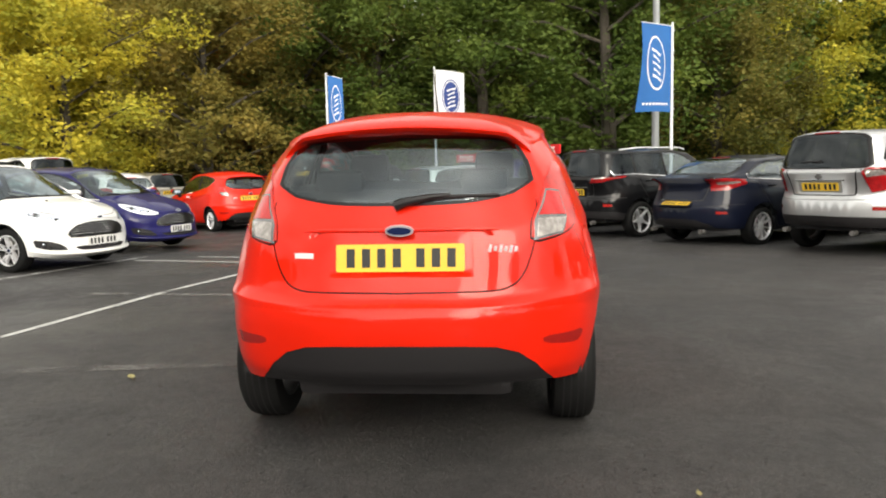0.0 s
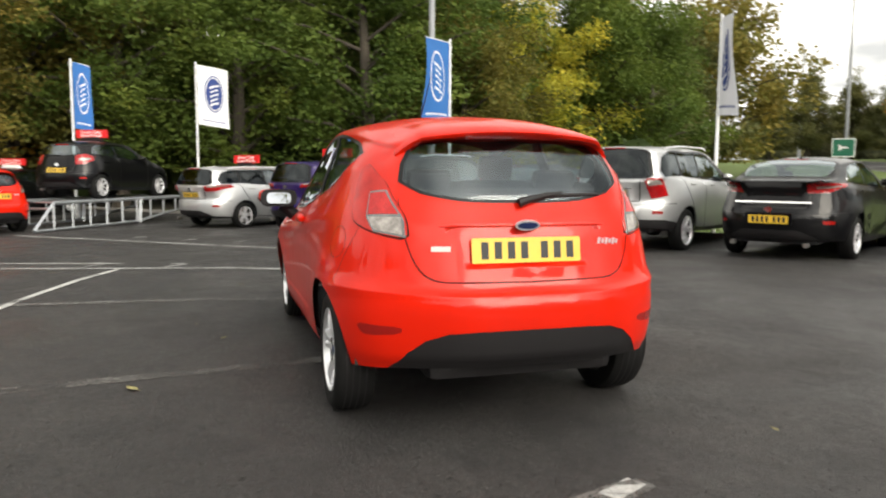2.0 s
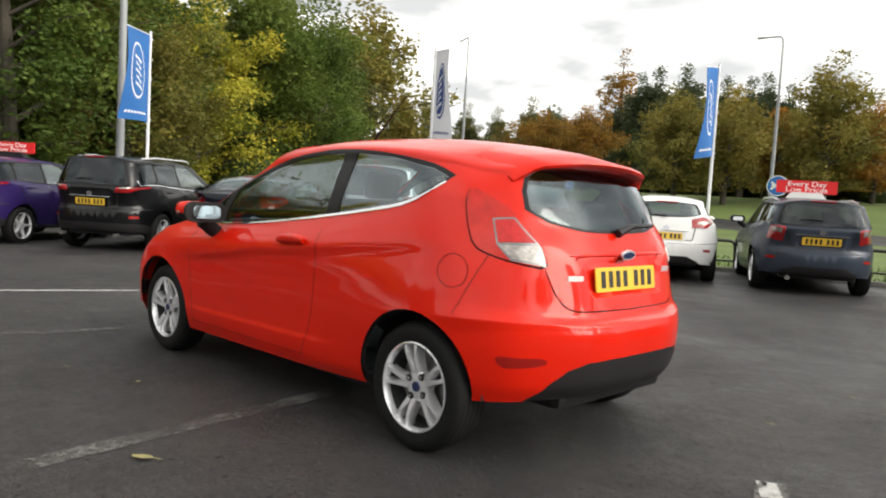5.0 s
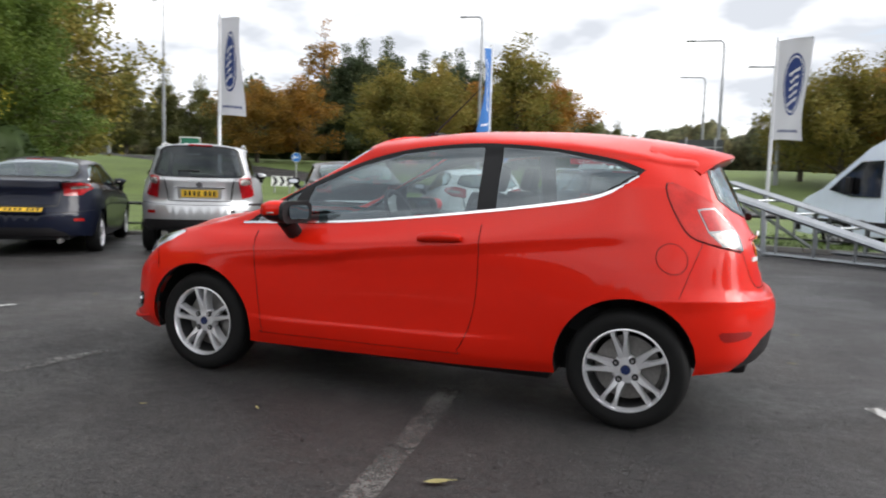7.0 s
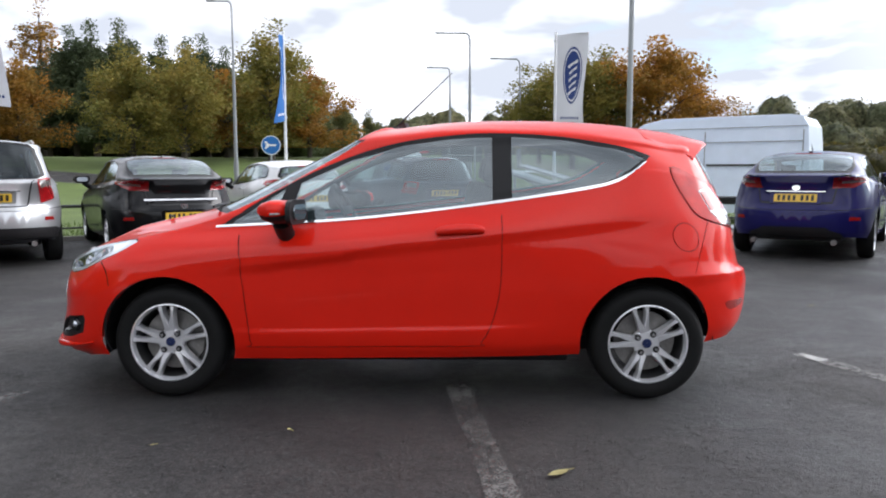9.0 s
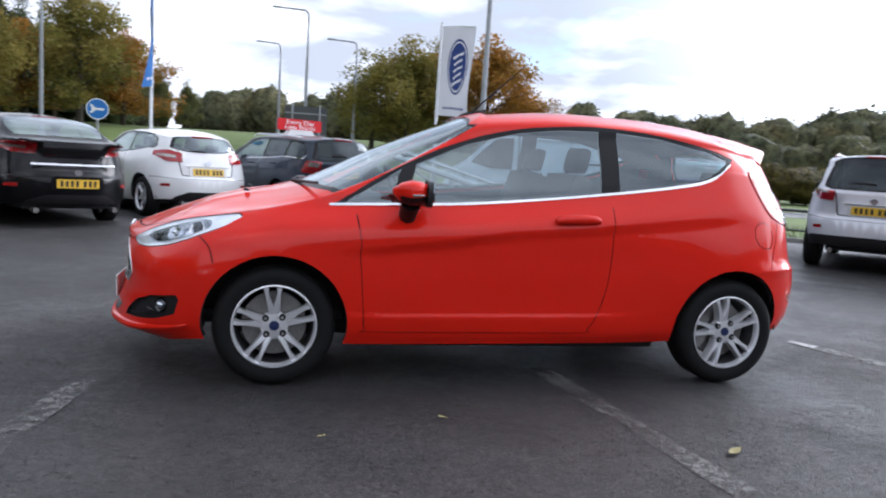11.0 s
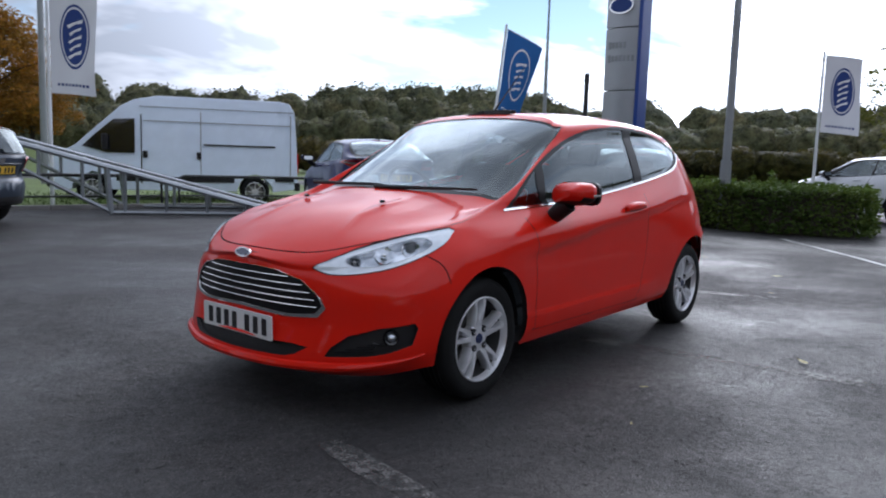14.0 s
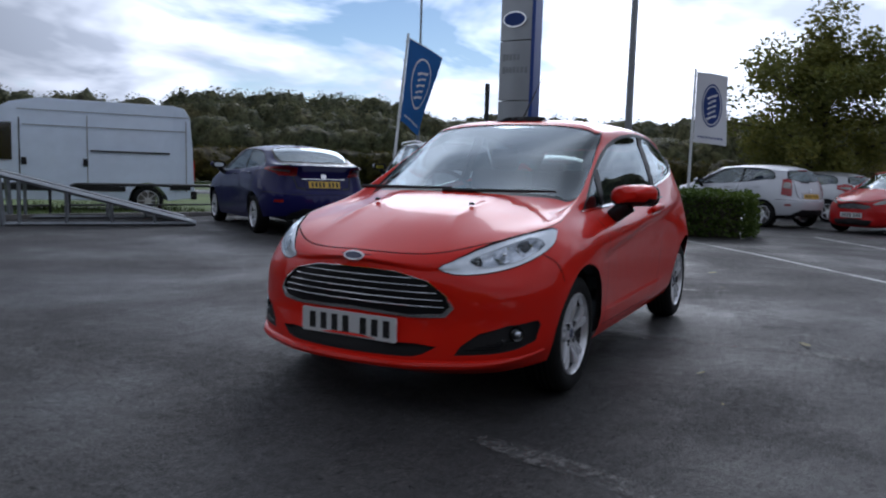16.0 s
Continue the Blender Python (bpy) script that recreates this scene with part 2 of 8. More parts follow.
def tarmac():
    """Worn damp tarmac: fine stone grain, broad tonal patches, wet glossy stretches, cracks."""
    m = bpy.data.materials.new("tarmac")
    m.use_nodes = True
    nt = m.node_tree
    b = nt.nodes["Principled BSDF"]
    tc = nt.nodes.new("ShaderNodeTexCoord")

    def noise_tex(scale, detail, rough=0.55, dist=0.0):
        n = nt.nodes.new("ShaderNodeTexNoise")
        n.inputs["Scale"].default_value, n.inputs["Detail"].default_value = scale, detail
        n.inputs["Roughness"].default_value, n.inputs["Distortion"].default_value = rough, dist
        nt.links.new(tc.outputs["Object"], n.inputs["Vector"])
        return n.outputs["Fac"]

    def ramp(fac, stops):
        r = nt.nodes.new("ShaderNodeValToRGB")
        while len(r.color_ramp.elements) < len(stops):
            r.color_ramp.elements.new(0.5)
        for e, (p, c) in zip(r.color_ramp.elements, stops):
            e.position, e.color = p, (*c, 1)
        nt.links.new(fac, r.inputs[0])
        return r.outputs[0]

    def mixc(fac, a, c, mode="MIX"):
        x = nt.nodes.new("ShaderNodeMix")
        x.data_type, x.blend_type = "RGBA", mode
        if isinstance(fac, float):
            x.inputs["Factor"].default_value = fac
        else:
            nt.links.new(fac, x.inputs["Factor"])
        nt.links.new(a, x.inputs["A"])
        nt.links.new(c, x.inputs["B"])
        return x.outputs["Result"]

    broad = ramp(noise_tex(0.35, 5), [(0.3, (0.038, 0.037, 0.038)), (0.7, (0.061, 0.058, 0.056))])
    stone = ramp(noise_tex(150, 3), [(0.36, (0.30, 0.30, 0.30)), (0.56, (0.88, 0.88, 0.88)), (0.66, (1.4, 1.4, 1.38)), (0.76, (4.2, 4.1, 3.9))])
    col = mixc(1.0, broad, stone, "MULTIPLY")
    chips = ramp(noise_tex(52, 4, 0.7), [(0.32, (0.62, 0.62, 0.62)), (0.5, (1.0, 1.0, 1.0)), (0.70, (1.5, 1.48, 1.45))])
    col = mixc(1.0, col, chips, "MULTIPLY")
    smears = ramp(noise_tex(3.2, 6, 0.65, 0.6), [(0.30, (0.78, 0.78, 0.79)), (0.68, (1.22, 1.2, 1.18))])
    col = mixc(1.0, col, smears, "MULTIPLY")
    pits = ramp(noise_tex(34, 3, 0.55, 0.3), [(0.31, (0.0, 0.0, 0.0)), (0.37, (1.0, 1.0, 1.0))])
    grit = ramp(noise_tex(70, 2, 0.5), [(0.66, (1.0, 1.0, 1.0)), (0.72, (2.2, 2.15, 2.05))])
    deep = ramp(pits, [(0.0, (0.30, 0.30, 0.30)), (1.0, (1.0, 1.0, 1.0))])
    col = mixc(1.0, mixc(1.0, col, grit, "MULTIPLY"), deep, "MULTIPLY")
    nt.links.new(col, b.inputs["Base Color"])
    wet = ramp(noise_tex(0.45, 6, 0.62, 0.25), [(0.36, (0.36, 0.36, 0.36)), (0.60, (0.76, 0.76, 0.76))])
    fine = ramp(noise_tex(14, 6, 0.65), [(0.3, (0.80, 0.80, 0.80)), (0.7, (1.12, 1.12, 1.12))])
    rough = mixc(1.0, wet, fine, "MULTIPLY")
    nt.links.new(rough, b.inputs["Roughness"])
    b.inputs["Specular IOR Level"].default_value = 0.31
    bn = nt.nodes.new("ShaderNodeBump")
    bn.inputs["Strength"].default_value, bn.inputs["Distance"].default_value = 0.75, 0.009
    nt.links.new(noise_tex(110, 5, 0.7), bn.inputs["Height"])
    bn2 = nt.nodes.new("ShaderNodeBump")
    bn2.inputs["Strength"].default_value, bn2.inputs["Distance"].default_value = 0.25, 0.05
    nt.links.new(noise_tex(1.6, 4), bn2.inputs["Height"])
    bn3 = nt.nodes.new("ShaderNodeBump")
    bn3.inputs["Strength"].default_value, bn3.inputs["Distance"].default_value = 0.8, 0.012
    nt.links.new(pits, bn3.inputs["Height"])
    bn4 = nt.nodes.new("ShaderNodeBump")
    bn4.inputs["Strength"].default_value, bn4.inputs["Distance"].default_value = 0.65, 0.016
    nt.links.new(noise_tex(24, 5, 0.7, 0.2), bn4.inputs["Height"])
    nt.links.new(bn2.outputs[0], bn4.inputs["Normal"])
    nt.links.new(bn4.outputs[0], bn3.inputs["Normal"])
    nt.links.new(bn3.outputs[0], bn.inputs["Normal"])
    nt.links.new(bn.outputs[0], b.inputs["Normal"])
    return m


RED = paint("red_paint", (0.64, 0.0130, 0.0034), coat=0.62)
PAINTS = {
    "white": paint("white_paint", (0.78, 0.78, 0.77), coat=1.0), "blue": paint("blue_paint", (0.012, 0.011, 0.080), 0.0, 0.05),
    "silver": paint("silver_paint", (0.50, 0.51, 0.52), 0.7, 0.06), "navy": paint("navy_paint", (0.005, 0.007, 0.017), 0.0, 0.05, 0.5),
    "black": paint("black_paint", (0.0035, 0.0035, 0.0042), coat=0.55), "purple": paint("purple_paint", (0.022, 0.011, 0.078), 0.0, 0.05),
    "slate": paint("slate_paint", (0.036, 0.046, 0.064), 0.2, 0.05, 0.45), "indigo": paint("indigo_paint", (0.010, 0.009, 0.082), 0.0, 0.05),
    "pearl": paint("pearl_paint", (0.62, 0.63, 0.66), 0.2, 0.04), "van": paint("van_paint", (0.76, 0.84, 0.96)),
    "darkred": paint("dark_red_paint", (0.42, 0.01, 0.01)), "sand": paint("sand_paint", (0.42, 0.40, 0.36), 0.5, 0.05)}
GLASS = glass("car_glass", (0.61, 0.70, 0.71), 0.012, 0.14)
SCREEN = glass("laminated_screen", (0.68, 0.76, 0.75), 0.015, 0.105)
PRIVACY = glass("privacy_glass", (0.09, 0.10, 0.11), 0.015, 0.045)
CLEAR = glass("clear_lens", (0.97, 0.98, 0.99), 0.015, 0.05)
BACKGLASS = glass("heated_rear_glass", (0.50, 0.58, 0.59), 0.015, 0.065)
LAMPBOWL = material("lamp_bowl", (0.88, 0.91, 0.95), rough=0.16, metal=0.25, coat=0.8, grain=0.10, grain_scale=25, blotch=0.10, blotch_scale=14)
DARKRED = material("reflector_red", (0.27, 0.006, 0.004), rough=0.25, coat=0.3, grain=0.12, grain_scale=150, bump=0.05, bump_scale=160)
REDLENS = material("red_lens", (0.48, 0.015, 0.009), rough=0.12, coat=0.45, spec=0.2, grain=0.10, grain_scale=120, blotch=0.22, blotch_scale=14, bump=0.10, bump_scale=60)
BRAKELENS = material("brake_lens_red", (0.46, 0.018, 0.018), rough=0.16, coat=0.45, spec=0.2, grain=0.16, grain_scale=90, blotch=0.2, blotch_scale=20, bump=0.15, bump_scale=80)
RUBY = material("parked_lamp_red", (0.30, 0.007, 0.009), rough=0.14, coat=1.0, spec=0.3, grain=0.14, grain_scale=70, blotch=0.3, blotch_scale=12, bump=0.12, bump_scale=60)
PALELENS = material("pale_lens", (0.30, 0.275, 0.255), rough=0.12, metal=0.45, coat=1.0, grain=0.42, grain_scale=45, blotch=0.35, blotch_scale=22, bump=0.3, bump_scale=60)
MIRROR = material("mirror_silver", (0.36, 0.38, 0.40), rough=0.03, metal=1.0, blotch=0.03)
TRIM = material("black_plastic", (0.013, 0.012, 0.013), rough=0.5, spec=0.3, grain=0.10, grain_scale=300, blotch=0.08, bump=0.15, bump_scale=500)
GLOSSBLACK = material("gloss_black", (0.006, 0.006, 0.007), rough=0.14, coat=0.6, grain=0.05, blotch=0.05)
LINING = material("cabin_lining", (0.036, 0.037, 0.041), rough=0.85, grain=0.10, grain_scale=120, blotch=0.08)
CLOTH = material("seat_cloth", (0.040, 0.041, 0.046), rough=0.95, grain=0.18, grain_scale=260, blotch=0.1, bump=0.3, bump_scale=350)
CHROME = material("chrome", (0.78, 0.78, 0.79), rough=0.10, metal=1.0, blotch=0.04, rough_var=0.04)
LAMPEDGE = material("lamp_edge_silver", (0.20, 0.19, 0.19), rough=0.25, metal=0.8, coat=0.2, grain=0.1, grain_scale=60, blotch=0.15, blotch_scale=30)
REFLECT = material("lamp_reflector", (0.60, 0.63, 0.68), rough=0.16, metal=0.85, grain=0.15, grain_scale=60, blotch=0.2, blotch_scale=30)
ALLOY = material("alloy_silver", (0.80, 0.80, 0.82), rough=0.30, metal=0.62, coat=0.5, grain=0.04, blotch=0.06, blotch_scale=12)
RUBBER = material("tyre_rubber", (0.0075, 0.0075, 0.0075), rough=0.7, spec=0.2, grain=0.15, grain_scale=120, blotch=0.15, blotch_scale=9, bump=0.15, bump_scale=160)
FRAMEBLACK = material("window_frame_black", (0.008, 0.008, 0.009), rough=0.4, spec=0.25, grain=0.05, blotch=0.05)
SHUT = material("shut_line_dark", (0.020, 0.006, 0.005), rough=0.8, blotch=0.05)
BARREL = material("rim_barrel", (0.07, 0.07, 0.072), rough=0.5, metal=0.5, grain=0.1, blotch=0.1)
STEEL = material("brake_steel", (0.25, 0.24, 0.23), rough=0.45, metal=0.9, grain=0.15, grain_scale=60)
BADGE = material("badge_blue", (0.007, 0.017, 0.075), rough=0.2, coat=1.0, blotch=0.05)
YELLOW = material("plate_yellow", (0.74, 0.47, 0.045), rough=0.35, blotch=0.04, grain=0.03)
PLATEWHITE = material("plate_white", (0.72, 0.72, 0.70), rough=0.35, blotch=0.04, grain=0.03)
INK = material("plate_ink", (0.012, 0.012, 0.012), rough=0.5, blotch=0.05)
TARMAC = tarmac()


def worn_line(name, base, left):
    """Road paint rubbed thin: the tarmac shows through in fine specks and in broad bare stretches. left: the share of paint left."""
    m = material(name, base, rough=0.62, grain=0.25, grain_scale=60, blotch=0.2, blotch_scale=5, bump=0.4, bump_scale=130)
    nt = m.node_tree
    tc = nt.nodes.new("ShaderNodeTexCoord")
    total = None
    for scale, detail, weight in ((95, 4, .55), (22, 4, .5), (2.2, 3, .75)):
        n = nt.nodes.new("ShaderNodeTexNoise")
        n.inputs["Scale"].default_value, n.inputs["Detail"].default_value = scale, detail
        nt.links.new(tc.outputs["Object"], n.inputs["Vector"])
        k = nt.nodes.new("ShaderNodeMath")
        k.operation = "MULTIPLY_ADD"
        k.inputs[1].default_value = weight
        nt.links.new(n.outputs["Fac"], k.inputs[0])
        if total is not None:
            nt.links.new(total, k.inputs[2])
        else:
            k.inputs[2].default_value = 0
        total = k.outputs[0]
    mr = nt.nodes.new("ShaderNodeMapRange")
    mr.inputs["From Min"].default_value, mr.inputs["From Max"].default_value = 1.08 - .36 * left, 1.26 - .36 * left
    nt.links.new(total, mr.inputs["Value"])
    nt.links.new(mr.outputs[0], nt.nodes["Principled BSDF"].inputs["Alpha"])
    return m


WORNPAINT = worn_line("worn_white_line", (0.46, 0.46, 0.445), 1.15)
FAINTLINE = worn_line("faint_line", (0.105, 0.100, 0.094), .70)
FADEDLINE = worn_line("faded_line", (0.115, 0.110, 0.104), .88)
GRASS = material("grass", (0.092, 0.132, 0.027), rough=0.9, grain=0.30, grain_scale=14, blotch=0.22, blotch_scale=0.4, bump=0.6, bump_scale=30)
GRASSBLADE = material("grass_blades", (0.080, 0.122, 0.024), rough=0.8, islands=0.35)
EARTH = material("woodland_floor", (0.045, 0.038, 0.022), rough=0.95, grain=0.3, grain_scale=3, blotch=0.3, blotch_scale=0.2)
CONCRETE = material("kerb_concrete", (0.26, 0.25, 0.235), rough=0.9, grain=0.15, grain_scale=60, blotch=0.18, blotch_scale=3, bump=0.3, bump_scale=90)
GALV = material("galvanised_steel", (0.42, 0.43, 0.44), rough=0.45, metal=0.8, grain=0.10, grain_scale=20, blotch=0.12, blotch_scale=4)
POLEGREY = material("pole_grey", (0.27, 0.28, 0.29), rough=0.5, metal=0.3, blotch=0.1, blotch_scale=2, grain=0.05)
POLEWHITE = material("pole_white", (0.72, 0.73, 0.74), rough=0.4, blotch=0.06, blotch_scale=2, grain=0.03)
POLEBLACK = material("pole_black", (0.015, 0.015, 0.016), rough=0.45, blotch=0.1, grain=0.05)
ALU = material("ramp_aluminium", (0.36, 0.38, 0.40), rough=0.42, metal=0.75, grain=0.10, grain_scale=25, blotch=0.15, blotch_scale=5)
FLAGBLUE = material("flag_blue", (0.016, 0.118, 0.36), rough=0.75, blotch=0.08, blotch_scale=2, grain=0.05, grain_scale=200)
FLAGWHITE = material("flag_white", (0.72, 0.72, 0.75), rough=0.75, blotch=0.05, blotch_scale=2, grain=0.04, grain_scale=200)
FLAGNAVY = material("flag_navy", (0.018, 0.045, 0.19), rough=0.75, blotch=0.06, grain=0.04, grain_scale=200)
CLADDING = material("wall_cladding", (0.055, 0.057, 0.062), rough=0.5, grain=0.05, blotch=0.1, blotch_scale=.5)
SIGNRED = material("sign_red", (0.66, 0.018, 0.022), rough=0.35, blotch=0.04, grain=0.03)
SIGNWHITE = material("sign_white", (0.80, 0.80, 0.79), rough=0.4, blotch=0.04)
PYLON = material("pylon_silver", (0.36, 0.37, 0.39), rough=0.38, metal=0.6, blotch=0.07, blotch_scale=1, grain=0.03)
PYLONBLUE = material("pylon_blue", (0.010, 0.045, 0.24), rough=0.35, blotch=0.06)
ROADBLUE = material("road_sign_blue", (0.010, 0.13, 0.42), rough=0.4, blotch=0.05)
ROADGREEN = material("road_sign_green", (0.010, 0.12, 0.07), rough=0.4, blotch=0.05)
BARK = material("bark", (0.060, 0.050, 0.038), rough=0.95, grain=0.25, grain_scale=8, blotch=0.2, blotch_scale=1.5, bump=0.8, bump_scale=12)
DRYLEAF = material("dry_leaf", (0.34, 0.30, 0.12), rough=0.7, grain=0.2, grain_scale=60, jitter=0.3)
LEAF_GREEN = leafage("leaves_green", [(0.044, 0.077, 0.015), (0.074, 0.118, 0.021), (0.125, 0.169, 0.030), (0.211, 0.227, 0.039)])
LEAF_YELLOW = leafage("leaves_yellow", [(0.190, 0.230, 0.034), (0.380, 0.365, 0.046), (0.600, 0.490, 0.055), (0.740, 0.610, 0.070)])
LEAF_OLIVE = leafage("leaves_olive", [(0.073, 0.094, 0.023), (0.146, 0.142, 0.031), (0.239, 0.191, 0.042), (0.354, 0.250, 0.052)])
LEAF_RUST = leafage("leaves_rust", [(0.090, 0.075, 0.018), (0.195, 0.120, 0.021), (0.330, 0.158, 0.024), (0.450, 0.195, 0.027)])
# paler, bluer leaves: the haze of distance is put into their colour
LEAF_FAR_HAZE = leafage("leaves_far_haze", [(0.084, 0.098, 0.056), (0.138, 0.152, 0.078), (0.205, 0.200, 0.096), (0.290, 0.240, 0.108)], tuft_shade=1.1)
LEAF_HEDGE = leafage("leaves_field_hedge", [(0.057, 0.067, 0.018), (0.106, 0.099, 0.025), (0.161, 0.129, 0.032), (0.230, 0.161, 0.039)], tuft_shade=2.2)
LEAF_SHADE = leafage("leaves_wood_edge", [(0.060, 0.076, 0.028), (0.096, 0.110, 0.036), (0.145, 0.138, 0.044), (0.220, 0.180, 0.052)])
LEAF_PINE = leafage("pine_needles", [(0.034, 0.052, 0.026), (0.056, 0.078, 0.036), (0.084, 0.102, 0.045), (0.120, 0.132, 0.054)])
LEAF_DUSK = leafage("leaves_dusk", [(0.060, 0.085, 0.022), (0.110, 0.128, 0.030), (0.180, 0.180, 0.040), (0.270, 0.232, 0.050)])
# darker green leaves with the gloom under a canopy painted in
LEAF_SHADED = leafage("leaves_shaded", [(0.020, 0.037, 0.012), (0.037, 0.061, 0.017), (0.058, 0.082, 0.024), (0.093, 0.105, 0.031)])

# ---- mesh helpers ----
from mathutils.geometry import delaunay_2d_cdt


def mesh_of(name, verts, faces, mat, smooth=True, normals=None):
    me = bpy.data.meshes.new(name)
    me.from_pydata([tuple(map(float, v)) for v in verts], [], [tuple(map(int, f)) for f in faces])
    me.materials.append(mat)
    if smooth:
        me.polygons.foreach_set("use_smooth", [True] * len(me.polygons))
    if normals is not None:
        me.normals_split_custom_set_from_vertices([tuple(map(float, n)) for n in normals])
    return me


def bm_mesh(name, bm, mat, smooth=False):
    bmesh.ops.recalc_face_normals(bm, faces=bm.faces)
    me = bpy.data.meshes.new(name)
    bm.to_mesh(me)
    bm.free()
    me.materials.append(mat)
    if smooth:
        me.polygons.foreach_set("use_smooth", [True] * len(me.polygons))
        me.set_sharp_from_angle(angle=radians(38))
    return me


def child(name, me, parent, label="", m=None):
    ob = new(name, me)
    ob.parent = parent
    if m is not None:
        ob.matrix_basis = m
    if label:
        tagged(ob, label)
    return ob


def part(name, bm, mat, parent, label="", m=None, smooth=False):
    return child(name, bm_mesh(name, bm, mat, smooth), parent, label, m)


def empty(name, m, label, category, group="", kind=""):
    ob = new(name)
    ob.empty_display_size = 0.2
    ob.matrix_basis = m
    return tagged(ob, label, category, group, kind)


def box(bm, sx, sy, sz, m=None, bevel=0.0):
    r = bmesh.ops.create_cube(bm, size=1.0, matrix=(m or Matrix()) @ Matrix.Diagonal((sx, sy, sz, 1)))
    if bevel:
        es = list({e for v in r["verts"] for e in v.link_edges})
        bmesh.ops.bevel(bm, geom=es, offset=bevel, segments=2, affect="EDGES", profile=0.6)
    return bm


def box_bm(sx, sy, sz, m=None, bevel=0.0):
    return box(bmesh.new(), sx, sy, sz, m, bevel)


def rod(bm, a, b, r0, r1=None, seg=10):
    """A tapered round bar from a to b."""
    a, b = Vector(a), Vector(b)
    d = b - a
    m = Matrix.Translation((a + b) / 2) @ d.to_track_quat("Z", "Y").to_matrix().to_4x4()
    bmesh.ops.create_cone(bm, cap_ends=True, segments=seg, radius1=r0, radius2=r0 if r1 is None else r1, depth=d.length, matrix=m)
    return bm


def pipe(bm, pts, r, seg=8):
    """A bent round tube through pts."""
    pts = [Vector(p) for p in pts]
    rings = []
    for i, p in enumerate(pts):
        d = (pts[min(i + 1, len(pts) - 1)] - pts[max(i - 1, 0)]).normalized()
        q = d.to_track_quat("Z", "Y").to_matrix()
        rad = r[i] if isinstance(r, (list, tuple)) else r
        rings.append([bm.verts.new(p + q @ Vector((rad * math.cos(2 * math.pi * k / seg), rad * math.sin(2 * math.pi * k / seg), 0))) for k in range(seg)])
    for a, b in zip(rings, rings[1:]):
        for k in range(seg):
            bm.faces.new((a[k], a[(k + 1) % seg], b[(k + 1) % seg], b[k]))
    bm.faces.new(rings[0][::-1])
    bm.faces.new(rings[-1])
    return bm


def lathe(bm, prof, seg=40, close=True):
    """Turns a profile of (radius, y) round the y axis."""
    rings = [[bm.verts.new((r * math.cos(2 * math.pi * k / seg), y, r * math.sin(2 * math.pi * k / seg))) for k in range(seg)] for r, y in prof]
    pairs = list(zip(rings, rings[1:] + rings[:1])) if close else list(zip(rings, rings[1:]))
    for a, b in pairs:
        for k in range(seg):
            bm.faces.new((a[k], a[(k + 1) % seg], b[(k + 1) % seg], b[k]))
    return bm


def slab(bm, outline, depth, to3d):
    """A closed outline of 2D points given thickness; to3d maps (u, v, w) to space."""
    lo = [bm.verts.new(to3d(u, v, 0)) for u, v in outline]
    hi = [bm.verts.new(to3d(u, v, depth)) for u, v in outline]
    bm.faces.new(lo[::-1])
    bm.faces.new(hi)
    n = len(outline)
    for i in range(n):
        bm.faces.new((lo[i], lo[(i + 1) % n], hi[(i + 1) % n], hi[i]))
    return bm


def oval(a, b, n=28, cx=0.0, cy=0.0):
    return [(cx + a * math.cos(2 * math.pi * i / n), cy + b * math.sin(2 * math.pi * i / n)) for i in range(n)]


def rounded(w, h, r, n=4):
    pts = []
    for cx, cy, a0 in ((w / 2 - r, h / 2 - r, 0), (-w / 2 + r, h / 2 - r, 90), (-w / 2 + r, -h / 2 + r, 180), (w / 2 - r, -h / 2 + r, 270)):
        for i in range(n + 1):
            a = radians(a0 + 90 * i / n)
            pts.append((cx + r * math.cos(a), cy + r * math.sin(a)))
    return pts


def ground_z(x, y):
    """The yard falls gently away ahead of the car's nose; across the road the lawn banks up towards the trees."""
    s = math.log1p(math.exp(min(30, (x - 4.5) / 1.2))) * 1.2
    r = min(1.0, max(0.0, (math.hypot(x - 1, y - 4.5) - 40) / 28))
    side = min(1.0, max(0.0, (-y - 22) / 10)) * min(1.0, max(0.0, (x + 26) / 14))
    return -0.26 * math.tanh(0.021 * s / 0.26) + 2.7 * r * r * (3 - 2 * r) * side

# ---- cars: a lofted skin on feature lines, cut into panels ----
COLS, ROWS = 14, 12
CU = np.array([0, .33, .66, .95, 1.4, 1.8, 2.5, 3.15, 3.58, 3.88, 4.18, 4.48, 4.82, 5.15])
LEDGE = .385
RV = np.array([0, .13, .30, .45, .60, .74, .82, .95, 1.20, 1.45, 1.70, 2.05])


def weights(t, knots):
    """Catmull-Rom weights on uneven knots, as a matrix from knots to places t (knots carry one ghost at both ends)."""
    t = np.asarray(t, float)
    i = np.clip(np.searchsorted(knots, t, side="right") - 1, 1, len(knots) - 3)
    h = knots[i + 1] - knots[i]
    s = (t - knots[i]) / h
    h00, h10, h01, h11 = 2 * s**3 - 3 * s**2 + 1, s**3 - 2 * s**2 + s, -2 * s**3 + 3 * s**2, s**3 - s**2
    w = np.zeros((len(t), len(knots)))
    n = np.arange(len(t))
    w[n, i] += h00
    w[n, i + 1] += h01
    a, b = h10 * h / (knots[i + 1] - knots[i - 1]), h11 * h / (knots[i + 2] - knots[i])
    w[n, i + 1] += a
    w[n, i - 1] -= a
    w[n, i + 2] += b
    w[n, i] -= b
    return w


